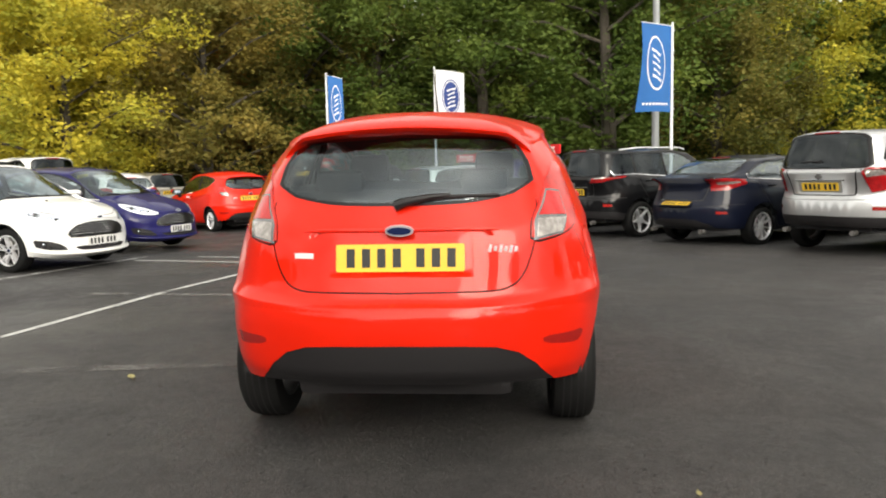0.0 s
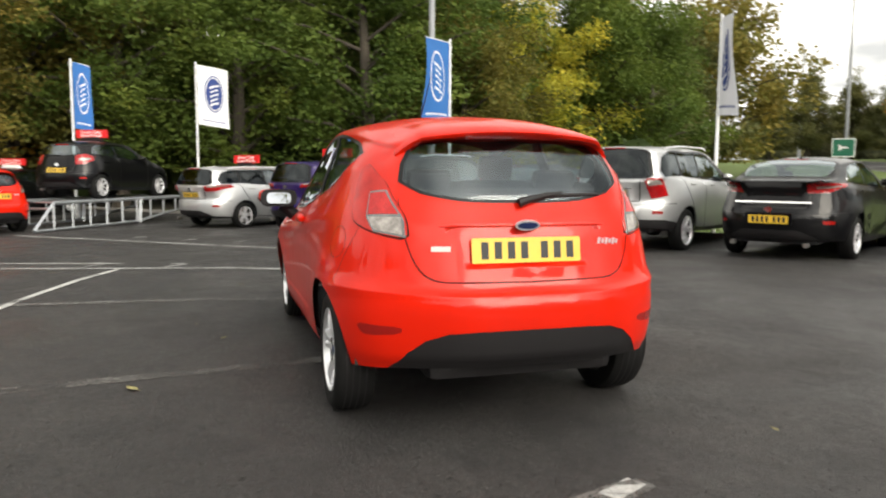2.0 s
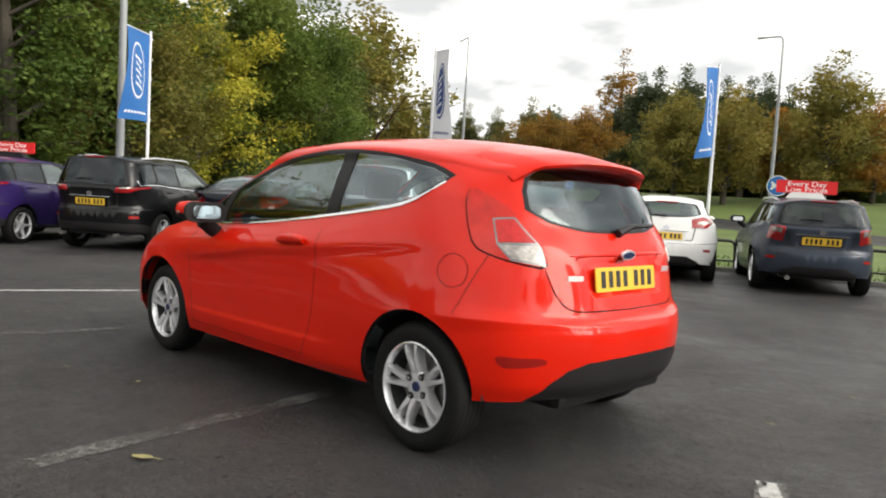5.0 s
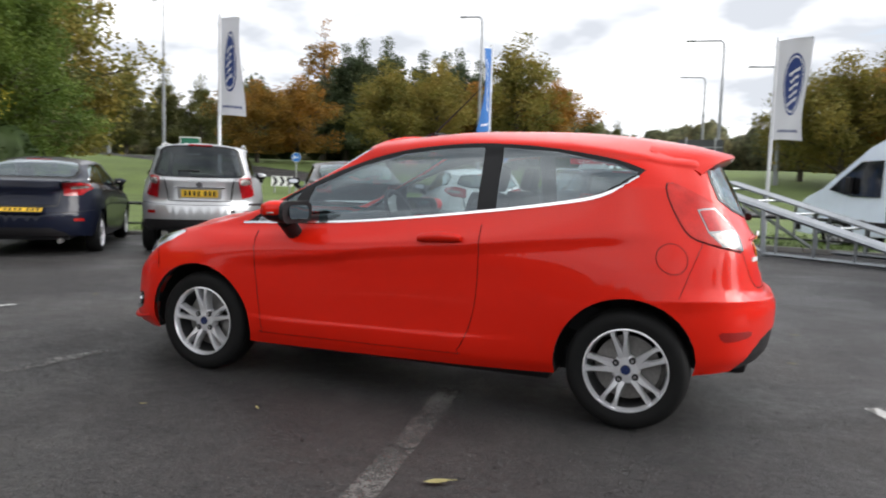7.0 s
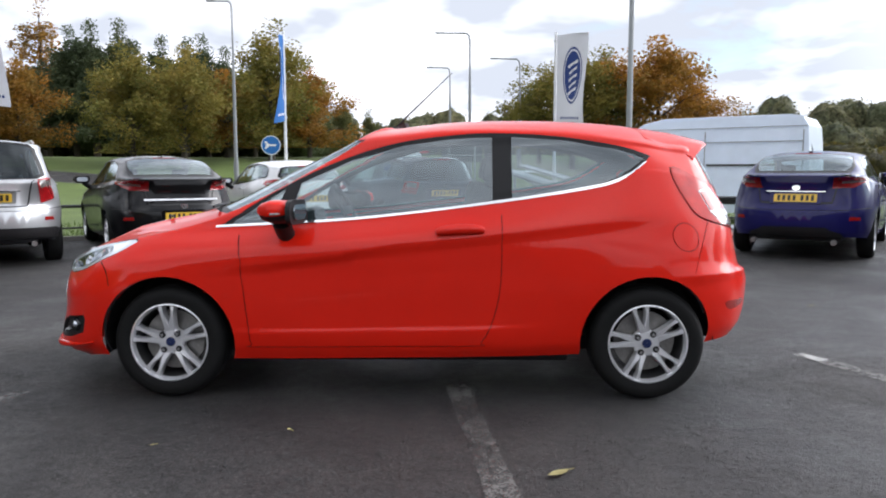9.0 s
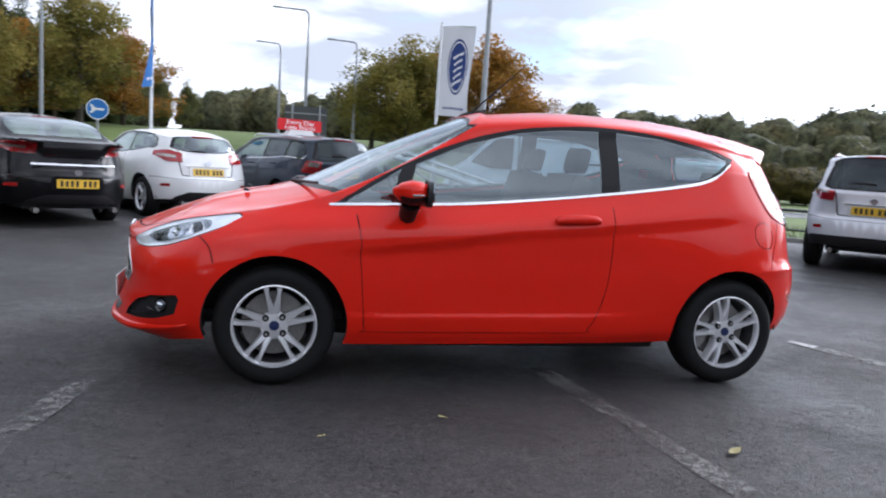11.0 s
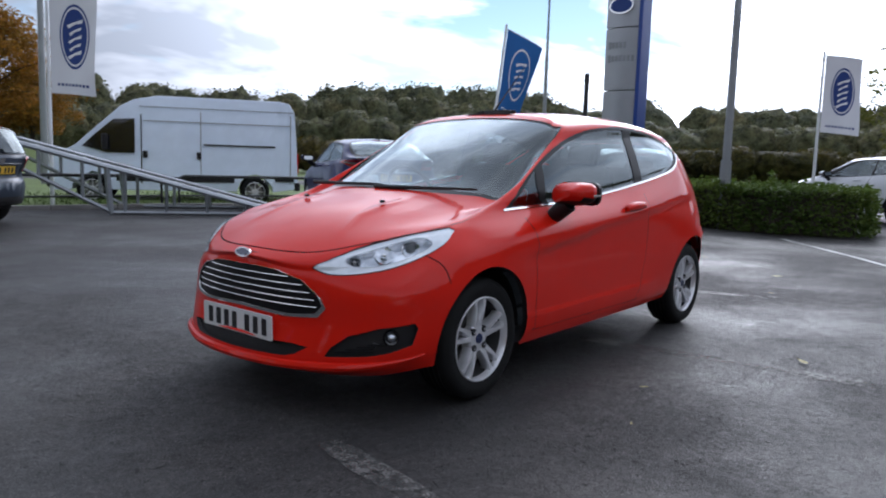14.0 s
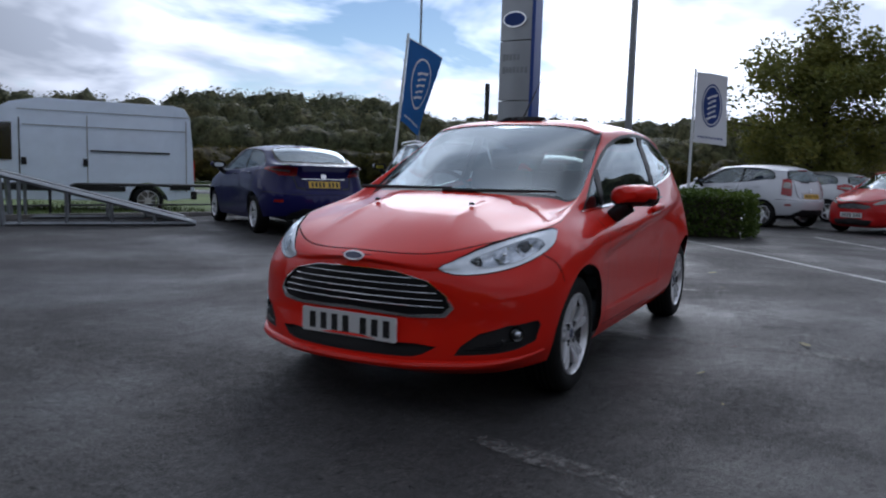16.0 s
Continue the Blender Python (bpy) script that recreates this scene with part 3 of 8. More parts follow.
class Skin:
    """The left half of a car's skin: rows of feature lines from sill to roof, columns from nose round the side to tail."""

    def __init__(self, net):
        flip = np.array([1, -1, 1])
        p = np.concatenate([net[:, 1:2] * flip, net, net[:, -2:-1] * flip], 1)
        p = np.concatenate([2 * p[:1] - p[1:2], p, p[-2:-1] * flip], 0)
        self.p = p
        self.fold = None
        self.ku = np.concatenate([[CU[0] - (CU[1] - CU[0])], CU, [2 * CU[-1] - CU[-2]]])
        self.kv = np.concatenate([[RV[0] - .13], RV, [2 * RV[-1] - RV[-2]]])
        g = np.meshgrid(np.linspace(CU[0], CU[-1], 170), np.linspace(RV[0], RV[-1], 90), indexing="ij")
        self.gu, self.gv = g[0].ravel(), g[1].ravel()
        self.gp = self.at(self.gu, self.gv)

    def at(self, u, v):
        q = np.einsum("nr,nc,rcd->nd", weights(v, self.kv), weights(u, self.ku), self.p, optimize=True)
        if self.fold is not None:
            # a crisp fold along the flank: the metal tucks in below the line
            d = np.interp(u, self.fold[0], self.fold[1]) - v
            side = np.clip((u - self.fold[0][0]) / .35, 0, 1) * np.clip((self.fold[0][-1] - u) / .3, 0, 1)
            q[:, 1] -= .023 * side * np.where(d > 0, np.clip(d / .04, 0, 1) * np.exp(-np.maximum(d, 0) / .17), 0)
            # the ledge pressed into the rear bumper
            tail = np.clip((u - CU[9] - .05) / .25, 0, 1)
            wx = np.clip((u - CU[10]) / (CU[12] - CU[10]), 0, 1)
            ledge = .016 * tail * np.clip(1 - np.abs(v - LEDGE) / .05, 0, 1)
            q[:, 0] -= ledge * wx
            q[:, 1] += ledge * (1 - wx)
            # the ledge pressed along the foot of the door
            foot = np.clip((u - CU[4] - .25) / .3, 0, 1) * np.clip((CU[8] - .2 - u) / .3, 0, 1)
            rise = .195 + .02 * np.clip((u - CU[5]) / 1.3, 0, 1)
            q[:, 1] += .009 * foot * np.where(v < rise, np.clip(1 - (rise - v) / .11, 0, 1), np.clip(1 - (v - rise) / .022, 0, 1))
            # the number plate's recess in the tailgate
            half = .30 + .075 * np.clip((q[:, 2] - .758) / .16, 0, 1)
            sunk = np.clip((half - q[:, 1]) / .012, 0, 1) * np.clip((q[:, 2] - .753) / .012, 0, 1) * np.clip((.922 - q[:, 2]) / .012, 0, 1)
            q[:, 0] += .030 * np.where(u > CU[10], sunk, 0)
            # two pressed ridges on the bonnet
            top = np.clip((v - RV[5] - .03) / .05, 0, 1) * np.clip((RV[7] - .02 - v) / .05, 0, 1)
            q[:, 2] += .008 * top * np.exp(-((u - .40) / .055) ** 2)
        return q

    def frame_at(self, u, v):
        e = 1e-3
        p = self.at(u, v)
        du = (self.at(u + e, v) - self.at(u - e, v)) / (2 * e)
        dv = (self.at(u, v + e) - self.at(u, v - e)) / (2 * e)
        n = np.cross(du, dv)
        return p, du, dv, n / np.maximum(1e-9, np.linalg.norm(n, axis=1))[:, None]

    def find(self, pts, umin=0, umax=9):
        """The skin's (u, v) nearest to each point of space."""
        out = []
        ok = (self.gu >= umin) & (self.gu <= umax)
        gp, gu, gv = self.gp[ok], self.gu[ok], self.gv[ok]
        for q in np.asarray(pts, float):
            k = np.argmin(((gp - q) ** 2).sum(1))
            u, v = gu[k:k + 1].copy(), gv[k:k + 1].copy()
            for _ in range(6):
                p, du, dv, n = self.frame_at(u, v)
                j = np.stack([du[0], dv[0]], 1)
                s = np.linalg.lstsq(j, q - p[0], rcond=None)[0]
                u, v = np.clip(u + np.clip(s[0], -.05, .05), CU[0], CU[-1]), np.clip(v + np.clip(s[1], -.05, .05), RV[0], RV[-1])
            out.append((float(u[0]), float(v[0])))
        return out


def soften(loop, times=2):
    """Rounds the corners of a closed loop."""
    for _ in range(times):
        nxt = loop[1:] + loop[:1]
        loop = [q for a, b in zip(loop, nxt) for q in ((.75 * a[0] + .25 * b[0], .75 * a[1] + .25 * b[1]), (.25 * a[0] + .75 * b[0], .25 * a[1] + .75 * b[1]))]
    return loop


def dense(loop, step, closed=True):
    out = []
    for a, b in zip(loop, loop[1:] + loop[:1] if closed else loop[1:]):
        n = max(1, int(math.hypot(b[0] - a[0], b[1] - a[1]) / step))
        out += [(a[0] + (b[0] - a[0]) * i / n, a[1] + (b[1] - a[1]) * i / n) for i in range(n)]
    return out if closed else out + [loop[-1]]


def strip(line, w):
    """A narrow closed band along an open line."""
    line = dense(line, 0.03, False)
    lo, hi = [], []
    for i, p in enumerate(line):
        a, b = line[max(0, i - 1)], line[min(len(line) - 1, i + 1)]
        d = math.hypot(b[0] - a[0], b[1] - a[1]) or 1
        n = (-(b[1] - a[1]) / d * w / 2, (b[0] - a[0]) / d * w / 2)
        lo.append((p[0] + n[0], p[1] + n[1]))
        hi.append((p[0] - n[0], p[1] - n[1]))
    return lo + hi[::-1]


def inside(px, py, loop):
    q = np.asarray(loop)
    x, y, x2, y2 = q[:, 0], q[:, 1], np.roll(q[:, 0], -1), np.roll(q[:, 1], -1)
    res = np.zeros(len(px), bool)
    for a, b, c, d in zip(x, y, x2, y2):
        hit = (b > py) != (d > py)
        with np.errstate(divide="ignore", invalid="ignore"):
            res ^= hit & (px < (c - a) * (py - b) / (d - b) + a)
    return res


def cut(skin, regions, step, arches=(), lines=()):
    """Cuts the skin's plan into regions [(name, loop)], later ones on top. Gives, for each name, (u, v) places and triangles."""
    gu = np.concatenate([np.linspace(a, b, max(2, int((b - a) / step) + 1))[:-1] for a, b in zip(CU, CU[1:])] + [[CU[-1]]])
    gv = np.concatenate([np.linspace(a, b, max(2, int((b - a) / step) + 1))[:-1] for a, b in zip(RV, RV[1:])] + [[RV[-1]]])
    pts = [(float(a), float(b)) for a in gu for b in gv]
    edges, base = [], len(pts)
    for _, loop in list(regions) + [("", a) for a in arches]:
        lp = [(min(max(a, CU[0]), CU[-1]), min(max(b, RV[0]), RV[-1])) for a, b in dense(loop, step * .8)]
        n0 = len(pts)
        pts += lp
        edges += [(n0 + i, n0 + (i + 1) % len(lp)) for i in range(len(lp))]
    for line in lines:
        lp = dense(line, step * .8, False)
        n0 = len(pts)
        pts += lp
        edges += [(n0 + i, n0 + i + 1) for i in range(len(lp) - 1)]
    vs, _, fs = delaunay_2d_cdt([Vector(p) for p in pts], edges, [], 0, 1e-6)[:3]
    uv = np.array([tuple(v) for v in vs])
    tri = np.array([tuple(f) for f in fs if len(f) == 3])
    c = uv[tri].mean(1)
    owner = np.zeros(len(tri), int)
    names = ["body"]
    for name, loop in regions:
        if name not in names:
            names.append(name)
        owner[inside(c[:, 0], c[:, 1], loop)] = names.index(name)
    keep = np.ones(len(tri), bool)
    for a in arches:
        keep &= ~inside(c[:, 0], c[:, 1], a)
    out = {}
    for k, name in enumerate(names):
        f = tri[keep & (owner == k)]
        if len(f):
            used, inv = np.unique(f, return_inverse=True)
            out[name] = (uv[used], inv.reshape(-1, 3))
    return out


def panel(name, skin, piece, mat, sides="LR", off=0.0, thick=0.0, rim=0.0):
    """A mesh from a cut piece of skin, on the left, the right or both halves, moved off the skin by off; thick adds an inner face and a rim."""
    uv, tri = piece
    p, _, _, n = skin.frame_at(uv[:, 0], uv[:, 1])
    vs, fs, ns = [], [], []
    for s in sides:
        f = np.array([1, 1 if s == "L" else -1, 1])
        k = len(vs)
        vs += list((p + n * off) * f)
        ns += list(n * f)
        fs += [tuple(t + k) if s == "L" else tuple(t[::-1] + k) for t in tri]
        if rim:
            k2 = len(vs)
            vs += list((p + n * (off + rim)) * f)
            ns += list(n * f)
            e = {(int(a), int(b)) for t in tri for a, b in ((t[0], t[1]), (t[1], t[2]), (t[2], t[0]))}
            for a, b in e:
                if (b, a) not in e and not (max(uv[a, 0], uv[b, 0]) < CU[0] + .02 or min(uv[a, 0], uv[b, 0]) > CU[-1] - .02):
                    fs.append((a + k, b + k, b + k2, a + k2) if s == "R" else (b + k, a + k, a + k2, b + k2))
        if thick:
            k2 = len(vs)
            vs += list((p + n * (off - thick)) * f)
            ns += list(-n * f)
            fs += [tuple(t[::-1] + k2) if s == "L" else tuple(t + k2) for t in tri]
            e = {}
            for t in tri:
                for a, b in ((t[0], t[1]), (t[1], t[2]), (t[2], t[0])):
                    e[(a, b)] = e.get((a, b), 0) + 1
            for (a, b) in e:
                if (b, a) not in e:
                    fs.append((b + k, a + k, a + k2, b + k2) if s == "L" else (a + k, b + k, b + k2, a + k2))
    me = mesh_of(name, vs, fs, mat, True, ns)
    return me


# feature lines of the small red hatchback: nose to tail, metres from the rear axle, the middle and the ground
LINE_BOTTOM = [(3.20, 0, .17), (3.17, .33, .17), (3.03, .61, .185), (2.84, .775, .225), (2.49, .80, .215), (2.12, .79, .21), (1.40, .785, .215),
               (.75, .785, .225), (.33, .785, .24), (0, .78, .26), (-.29, .75, .295), (-.47, .62, .31), (-.60, .33, .318), (-.625, 0, .32)]
LINE_SILL = [(3.362, 0, .232), (3.312, .35, .232), (3.125, .655, .25), (2.865, .807, .31), (2.49, .83, .33), (2.10, .82, .29), (1.40, .815, .29),
             (.75, .82, .295), (.33, .825, .32), (0, .83, .37), (-.29, .785, .39), (-.495, .645, .39), (-.64, .34, .39), (-.665, 0, .39)]
LINE_BUMPER = [(3.315, 0, .42), (3.275, .36, .42), (3.10, .67, .44), (2.86, .825, .49), (2.49, .858, .52), (2.10, .842, .48), (1.40, .825, .47),
               (.75, .832, .48), (.33, .852, .52), (0, .862, .54), (-.29, .80, .565), (-.50, .66, .592), (-.655, .35, .60), (-.682, 0, .60)]
LINE_WAIST = [(3.315, 0, .555), (3.265, .37, .55), (3.075, .675, .565), (2.85, .818, .605), (2.49, .858, .65), (2.10, .848, .64), (1.40, .835, .64),
              (.75, .84, .66), (.33, .852, .69), (0, .852, .72), (-.27, .785, .73), (-.475, .635, .71), (-.60, .34, .68), (-.615, 0, .68)]
LINE_CREASE = [(3.30, 0, .665), (3.235, .38, .635), (3.03, .64, .66), (2.80, .785, .725), (2.49, .828, .76), (2.10, .838, .785), (1.40, .838, .82),
               (.75, .838, .865), (.33, .828, .90), (0, .805, .925), (-.25, .735, .935), (-.445, .60, .93), (-.55, .32, .905), (-.56, 0, .905)]
LINE_BELT = [(3.262, 0, .712), (3.185, .33, .712), (3.00, .555, .765), (2.82, .66, .805), (2.62, .73, .845), (2.27, .728, .895), (1.46, .745, .945),
             (.75, .748, 1.03), (.30, .735, 1.105), (.03, .705, 1.17), (-.20, .645, 1.15), (-.385, .545, 1.085), (-.49, .30, 1.035), (-.505, 0, 1.025)]
LINE_BONNET = [(2.85, 0, .868), (2.84, .26, .862), (2.74, .42, .864), (2.62, .54, .868), (2.43, .66, .888)]
LINE_COWL = [(2.43, 0, .968), (2.41, .26, .965), (2.34, .44, .958), (2.27, .55, .952), (2.16, .655, .945)]
LINE_SCREEN = [(1.91, 0, 1.215), (1.90, .24, 1.21), (1.875, .38, 1.20), (1.845, .49, 1.187), (1.795, .575, 1.172)]
LINE_RAIL = [(1.42, 0, 1.425), (1.43, .25, 1.418), (1.45, .42, 1.402), (1.47, .50, 1.386), (1.48, .545, 1.368), (1.40, .57, 1.372), (1.05, .592, 1.40),
             (.72, .598, 1.405), (.35, .588, 1.392), (.05, .565, 1.357), (-.13, .53, 1.325), (-.27, .465, 1.32), (-.33, .25, 1.335), (-.34, 0, 1.34)]
LINE_ROOF = [(1.36, 0, 1.435), (1.36, .14, 1.434), (1.36, .24, 1.43), (1.36, .29, 1.425), (1.35, .33, 1.42), (1.25, .345, 1.432), (1.00, .35, 1.455),
             (.72, .35, 1.462), (.35, .34, 1.455), (.05, .33, 1.43), (-.14, .30, 1.395), (-.23, .26, 1.38), (-.27, .14, 1.375), (-.28, 0, 1.375)]
LINE_RIDGE = [(1.28, 0, 1.445), (1.28, 0, 1.445), (1.28, 0, 1.445), (1.28, 0, 1.445), (1.28, 0, 1.445), (1.20, 0, 1.452), (1.00, 0, 1.472),
              (.70, 0, 1.48), (.35, 0, 1.475), (.05, 0, 1.452), (-.10, 0, 1.43), (-.17, 0, 1.415), (-.20, 0, 1.408), (-.21, 0, 1.405)]


def fill_glasshouse(net, cols):
    for c in cols:
        a, b = net[5, c], net[9, c]
        out = np.array([0, 1.0, 0]) if c < 11 else np.array([-1.0, .3 if c == 11 else 0, .2])
        for r, t in ((6, .15), (7, .42), (8, .75)):
            net[r, c] = a + (b - a) * t + out * .05 * t * (1 - t)


def hatch_net():
    net = np.zeros((ROWS, COLS, 3))
    for r, line in ((0, LINE_BOTTOM), (1, LINE_SILL), (2, LINE_BUMPER), (3, LINE_WAIST), (4, LINE_CREASE), (5, LINE_BELT), (9, LINE_RAIL), (10, LINE_ROOF), (11, LINE_RIDGE)):
        net[r] = line
    net[6, :5], net[7, :5], net[8, :5] = LINE_BONNET, LINE_COWL, LINE_SCREEN
    fill_glasshouse(net, range(5, 14))
    return net


def other_net(front, wheelbase, rear, width, height, clear, belt, tail):
    """The same skin drawn out to another car's measures and tail: 'hatch', 'estate' or 'saloon'."""
    net = hatch_net()
    x, y, z = net[..., 0].copy(), net[..., 1].copy(), net[..., 2].copy()
    net[..., 0] = np.interp(x, [-.68, 0, 2.489, 3.335], [-rear, 0, wheelbase, wheelbase + front])
    net[..., 2] = np.interp(z, [0, .2, .9, 1.48], [0, clear, belt, height])
    net[..., 1] = y * width / .862
    k = width / .862
    for c in range(5, 9 if tail != "hatch" else 11):
        # a straighter window line than the small hatchback's
        flat = belt + [.0, .02, .05, .075, .09, .10][c - 5]
        net[5, c, 2] = flat if tail != "hatch" else flat + .45 * (net[5, c, 2] - flat)
    fill_glasshouse(net, range(5, 14))
    if tail == "estate":
        for c, bx, rx, ry in ((9, -.05, -.05, .60), (10, -.35 * rear / .68, -.30 * rear / .68, .585), (11, -rear + .17, -rear + .30, .52), (12, -rear + .09, -rear + .22, .28), (13, -rear + .075, -rear + .20, 0)):
            net[5, c, 0], net[9, c, 0] = bx, rx
            net[5, c, 1] = [.735, .715, .62, .33, 0][c - 9] * k
            net[5, c, 2] = belt + [.10, .09, .06, .05, .05][c - 9]
            net[9, c, 1], net[9, c, 2] = ry * k, height - [.085, .095, .10, .07, .065][c - 9]
            net[10, c] = [rx + .02, ry * .55 * k, height - [.04, .05, .06, .05, .045][c - 9]]
            net[11, c] = [rx + .04, 0, height - [.015, .03, .04, .04, .04][c - 9]]
            net[4, c, 0] = min(net[4, c, 0], [9, 9, -rear + .12, -rear + .05, -rear + .04][c - 9])
        fill_glasshouse(net, range(5, 14))
    if tail == "saloon":
        for c, y5 in ((11, .60), (12, .33), (13, 0)):
            net[5, c] = [-rear + [.16, .07, .05][c - 11], y5 * k, belt + .115]
            net[6, c] = [-rear + [.34, .28, .27][c - 11], y5 * .96 * k, belt + .135]
            net[7, c] = [-rear + [.56, .52, .52][c - 11], y5 * .93 * k, belt + .155]
            net[9, c] = [.16 - [0, .03, .04][c - 11], [.50, .27, 0][c - 11] * k, height - [.085, .055, .05][c - 11]]
            net[8, c] = net[7, c] * .42 + net[9, c] * .58 + np.array([-.02, 0, .035])
            net[10, c] = [.24, [.28, .14, 0][c - 11] * k, height - .05]
            net[11, c] = [.32, 0, height - .04]
        net[5, 10], net[9, 10] = [-.42, .70 * k, belt + .11], [.20, .545 * k, height - .10]
        net[9, 9], net[9, 8] = [.42, .575 * k, height - .085], [.65, .59 * k, height - .075]
        net[10, 10], net[11, 10] = [.30, .31 * k, height - .05], [.36, 0, height - .035]
        net[10, 9], net[11, 9] = [.45, .33 * k, height - .038], [.45, 0, height - .022]
        net[10, 8, 0], net[11, 8, 0], net[10, 7, 0], net[11, 7, 0] = .62, .60, .85, .84
        net[5, 9] = [-.05, .725 * k, belt + .095]
        fill_glasshouse(net, range(5, 10))
        a, b = net[5, 10], net[9, 10]
        for r, t in ((6, .12), (7, .3), (8, .68)):
            net[r, 10] = a + (b - a) * t + np.array([0, .01, .01])
    return net


def cr(points):
    """Places given by column and row turned into the skin's plan."""
    return [(float(np.interp(c, range(COLS), CU)), float(np.interp(r, range(ROWS), RV))) for c, r in points]


def islands(piece):
    """A cut piece split into its unconnected bits."""
    uv, tri = piece
    root = np.arange(len(uv))
    while True:
        low = root[tri].min(1)
        nxt = root.copy()
        for k in range(3):
            np.minimum.at(nxt, tri[:, k], low)
        if (nxt == root).all():
            break
        root = nxt
    for r in np.unique(root[tri[:, 0]]):
        t = tri[root[tri[:, 0]] == r]
        if len(t) > 1:
            own, inv = np.unique(t, return_inverse=True)
            yield uv[own], inv.reshape(-1, 3)


def arch(skin, x, r, z):
    """The wheel opening round an axle, in the skin's plan."""
    pts = [(x + r * math.cos(radians(a)), .84, z + r * math.sin(radians(a))) for a in range(-10, 191, 8)]
    loop = skin.find(pts, CU[3] - .3, CU[10] + .3)
    return loop + [(loop[-1][0], -.2), (loop[0][0], -.2)]


def wheel_parts(parent, m, radius, width, style, detail=1, hub=BADGE):
    """A wheel as a part: the y axis points outwards. Its pieces hang under it."""
    seg = 48 if detail else 24
    R, W = radius, width / 2
    rim = R * .685
    bm = bmesh.new()
    lathe(bm, [(rim, -W * .9), (R * .86, -W), (R * .965, -W * .86), (R, -W * .55), (R, W * .55), (R * .965, W * .84), (R * .90, W * .99), (R * .80, W), (rim * 1.03, W * .93), (rim, W * .85)], seg)
    tyre = part("tyre", bm, RUBBER, parent, m=m, smooth=True)
    if detail:
        bm = bmesh.new()
        for y in (-.45, -.12, .2, .5):
            lathe(bm, [(R * 1.0015, y * W - .004), (R * 1.0015, y * W + .004), (R * .99, y * W + .004), (R * .99, y * W - .004)], seg)
        part("tread_groove", bm, TRIM, tyre, smooth=True)
    bm = bmesh.new()
    lathe(bm, [(rim * 1.01, W * .86), (rim * 1.015, W * .95), (rim * .985, W * .97), (rim * .955, W * .86), (rim * .935, W * .62), (rim * .96, W * .60)], seg)
    # spokes
    n, pair = style
    for k in range(n):
        for s in ((-1, 1) if pair else (0,)):
            a = 2 * math.pi * k / n + math.pi / 2
            d, t = Vector((math.cos(a), 0, math.sin(a))), Vector((-math.sin(a), 0, math.cos(a)))
            k1 = R / .296
            ring = []
            for (rr, off, hw, y) in ((R * .12, .011, .0200, W * .60), (R * .31, .0145, .0185, W * .74), (R * .46, .0245, .0120, W * .82), (R * .56, .0300, .0115, W * .84), (rim * .965, .033, .0190, W * .80)):
                if not pair:
                    hw *= 1.35 if n < 7 else .8
                c = d * rr + t * (s * off * k1)
                hw *= k1
                ring.append([bm.verts.new(c + t * hw * q + Vector((0, y + yy, 0))) for q, yy in ((-1, -.012), (-.62, .004), (.62, .004), (1, -.012), (.8, -.05), (-.8, -.05))])
            for p, q in zip(ring, ring[1:]):
                for i in range(6):
                    bm.faces.new((p[i], p[(i + 1) % 6], q[(i + 1) % 6], q[i]))
            bm.faces.new(ring[-1])
            bm.faces.new(ring[0][::-1])
    lathe(bm, [(.001, W * .72), (R * .115, W * .72), (R * .20, W * .70), (R * .235, W * .60), (R * .235, W * .2), (.001, W * .2)], 24, False)
    part("alloy_rim", bm, ALLOY, tyre, smooth=True)
    bm = bmesh.new()
    lathe(bm, [(rim * .94, W * .64), (rim * .90, -W * .8), (rim * .985, -W * .85), (rim * .985, W * .6)], seg)
    part("rim_barrel", bm, BARREL, tyre, smooth=True)
    bm = bmesh.new()
    lathe(bm, [(.001, W * .0), (rim * .78, W * .0), (rim * .78, -W * .25), (.001, -W * .25)], 24, False)
    part("brake_disc", bm, STEEL, tyre)
    if detail:
        for k in range(4 if n == 5 else 5):
            a = math.pi / 4 + 2 * math.pi * k / 4
            bm = bmesh.new()
            rod(bm, (R * .19 * math.cos(a), W * .60, R * .19 * math.sin(a)), (R * .19 * math.cos(a), W * .76, R * .19 * math.sin(a)), .0165, .0165, 14)
            well = part("nut_well", bm, FRAMEBLACK, tyre)
            bm = bmesh.new()
            rod(bm, (R * .19 * math.cos(a), W * .70, R * .19 * math.sin(a)), (R * .19 * math.cos(a), W * .82, R * .19 * math.sin(a)), .0105, .009, 6)
            part("wheel_nut", bm, CHROME, well)
        bm = bmesh.new()
        lathe(bm, [(.001, W * .79), (R * .075, W * .78), (R * .085, W * .74), (R * .085, W * .6), (.001, W * .6)], 20, False)
        part("centre_cap", bm, hub, tyre, smooth=True)
    return tyre


BAR_MESH = bm_mesh("character_bar", box_bm(.034, .076, .002), INK)


def plate_parts(parent, m, front=False, scale=1.0):
    """A number plate with its characters left as plain bars; local x across, y up, z outwards."""
    bm = bmesh.new()
    slab(bm, rounded(.52 * scale, .111 * scale, .008), .006, lambda u, v, w: (u, v, w))
    pl = part("number_plate", bm, PLATEWHITE if front else YELLOW, parent, "white number plate" if front else "yellow number plate", m=m)
    x = -.225 * scale
    for i in range(7):
        w = .05 * scale
        child("character_bar", BAR_MESH, pl, m=Matrix.Translation((x + w / 2, 0, .0068)))
        x += w + .0125 * scale + (.033 * scale if i == 3 else 0)
    return pl


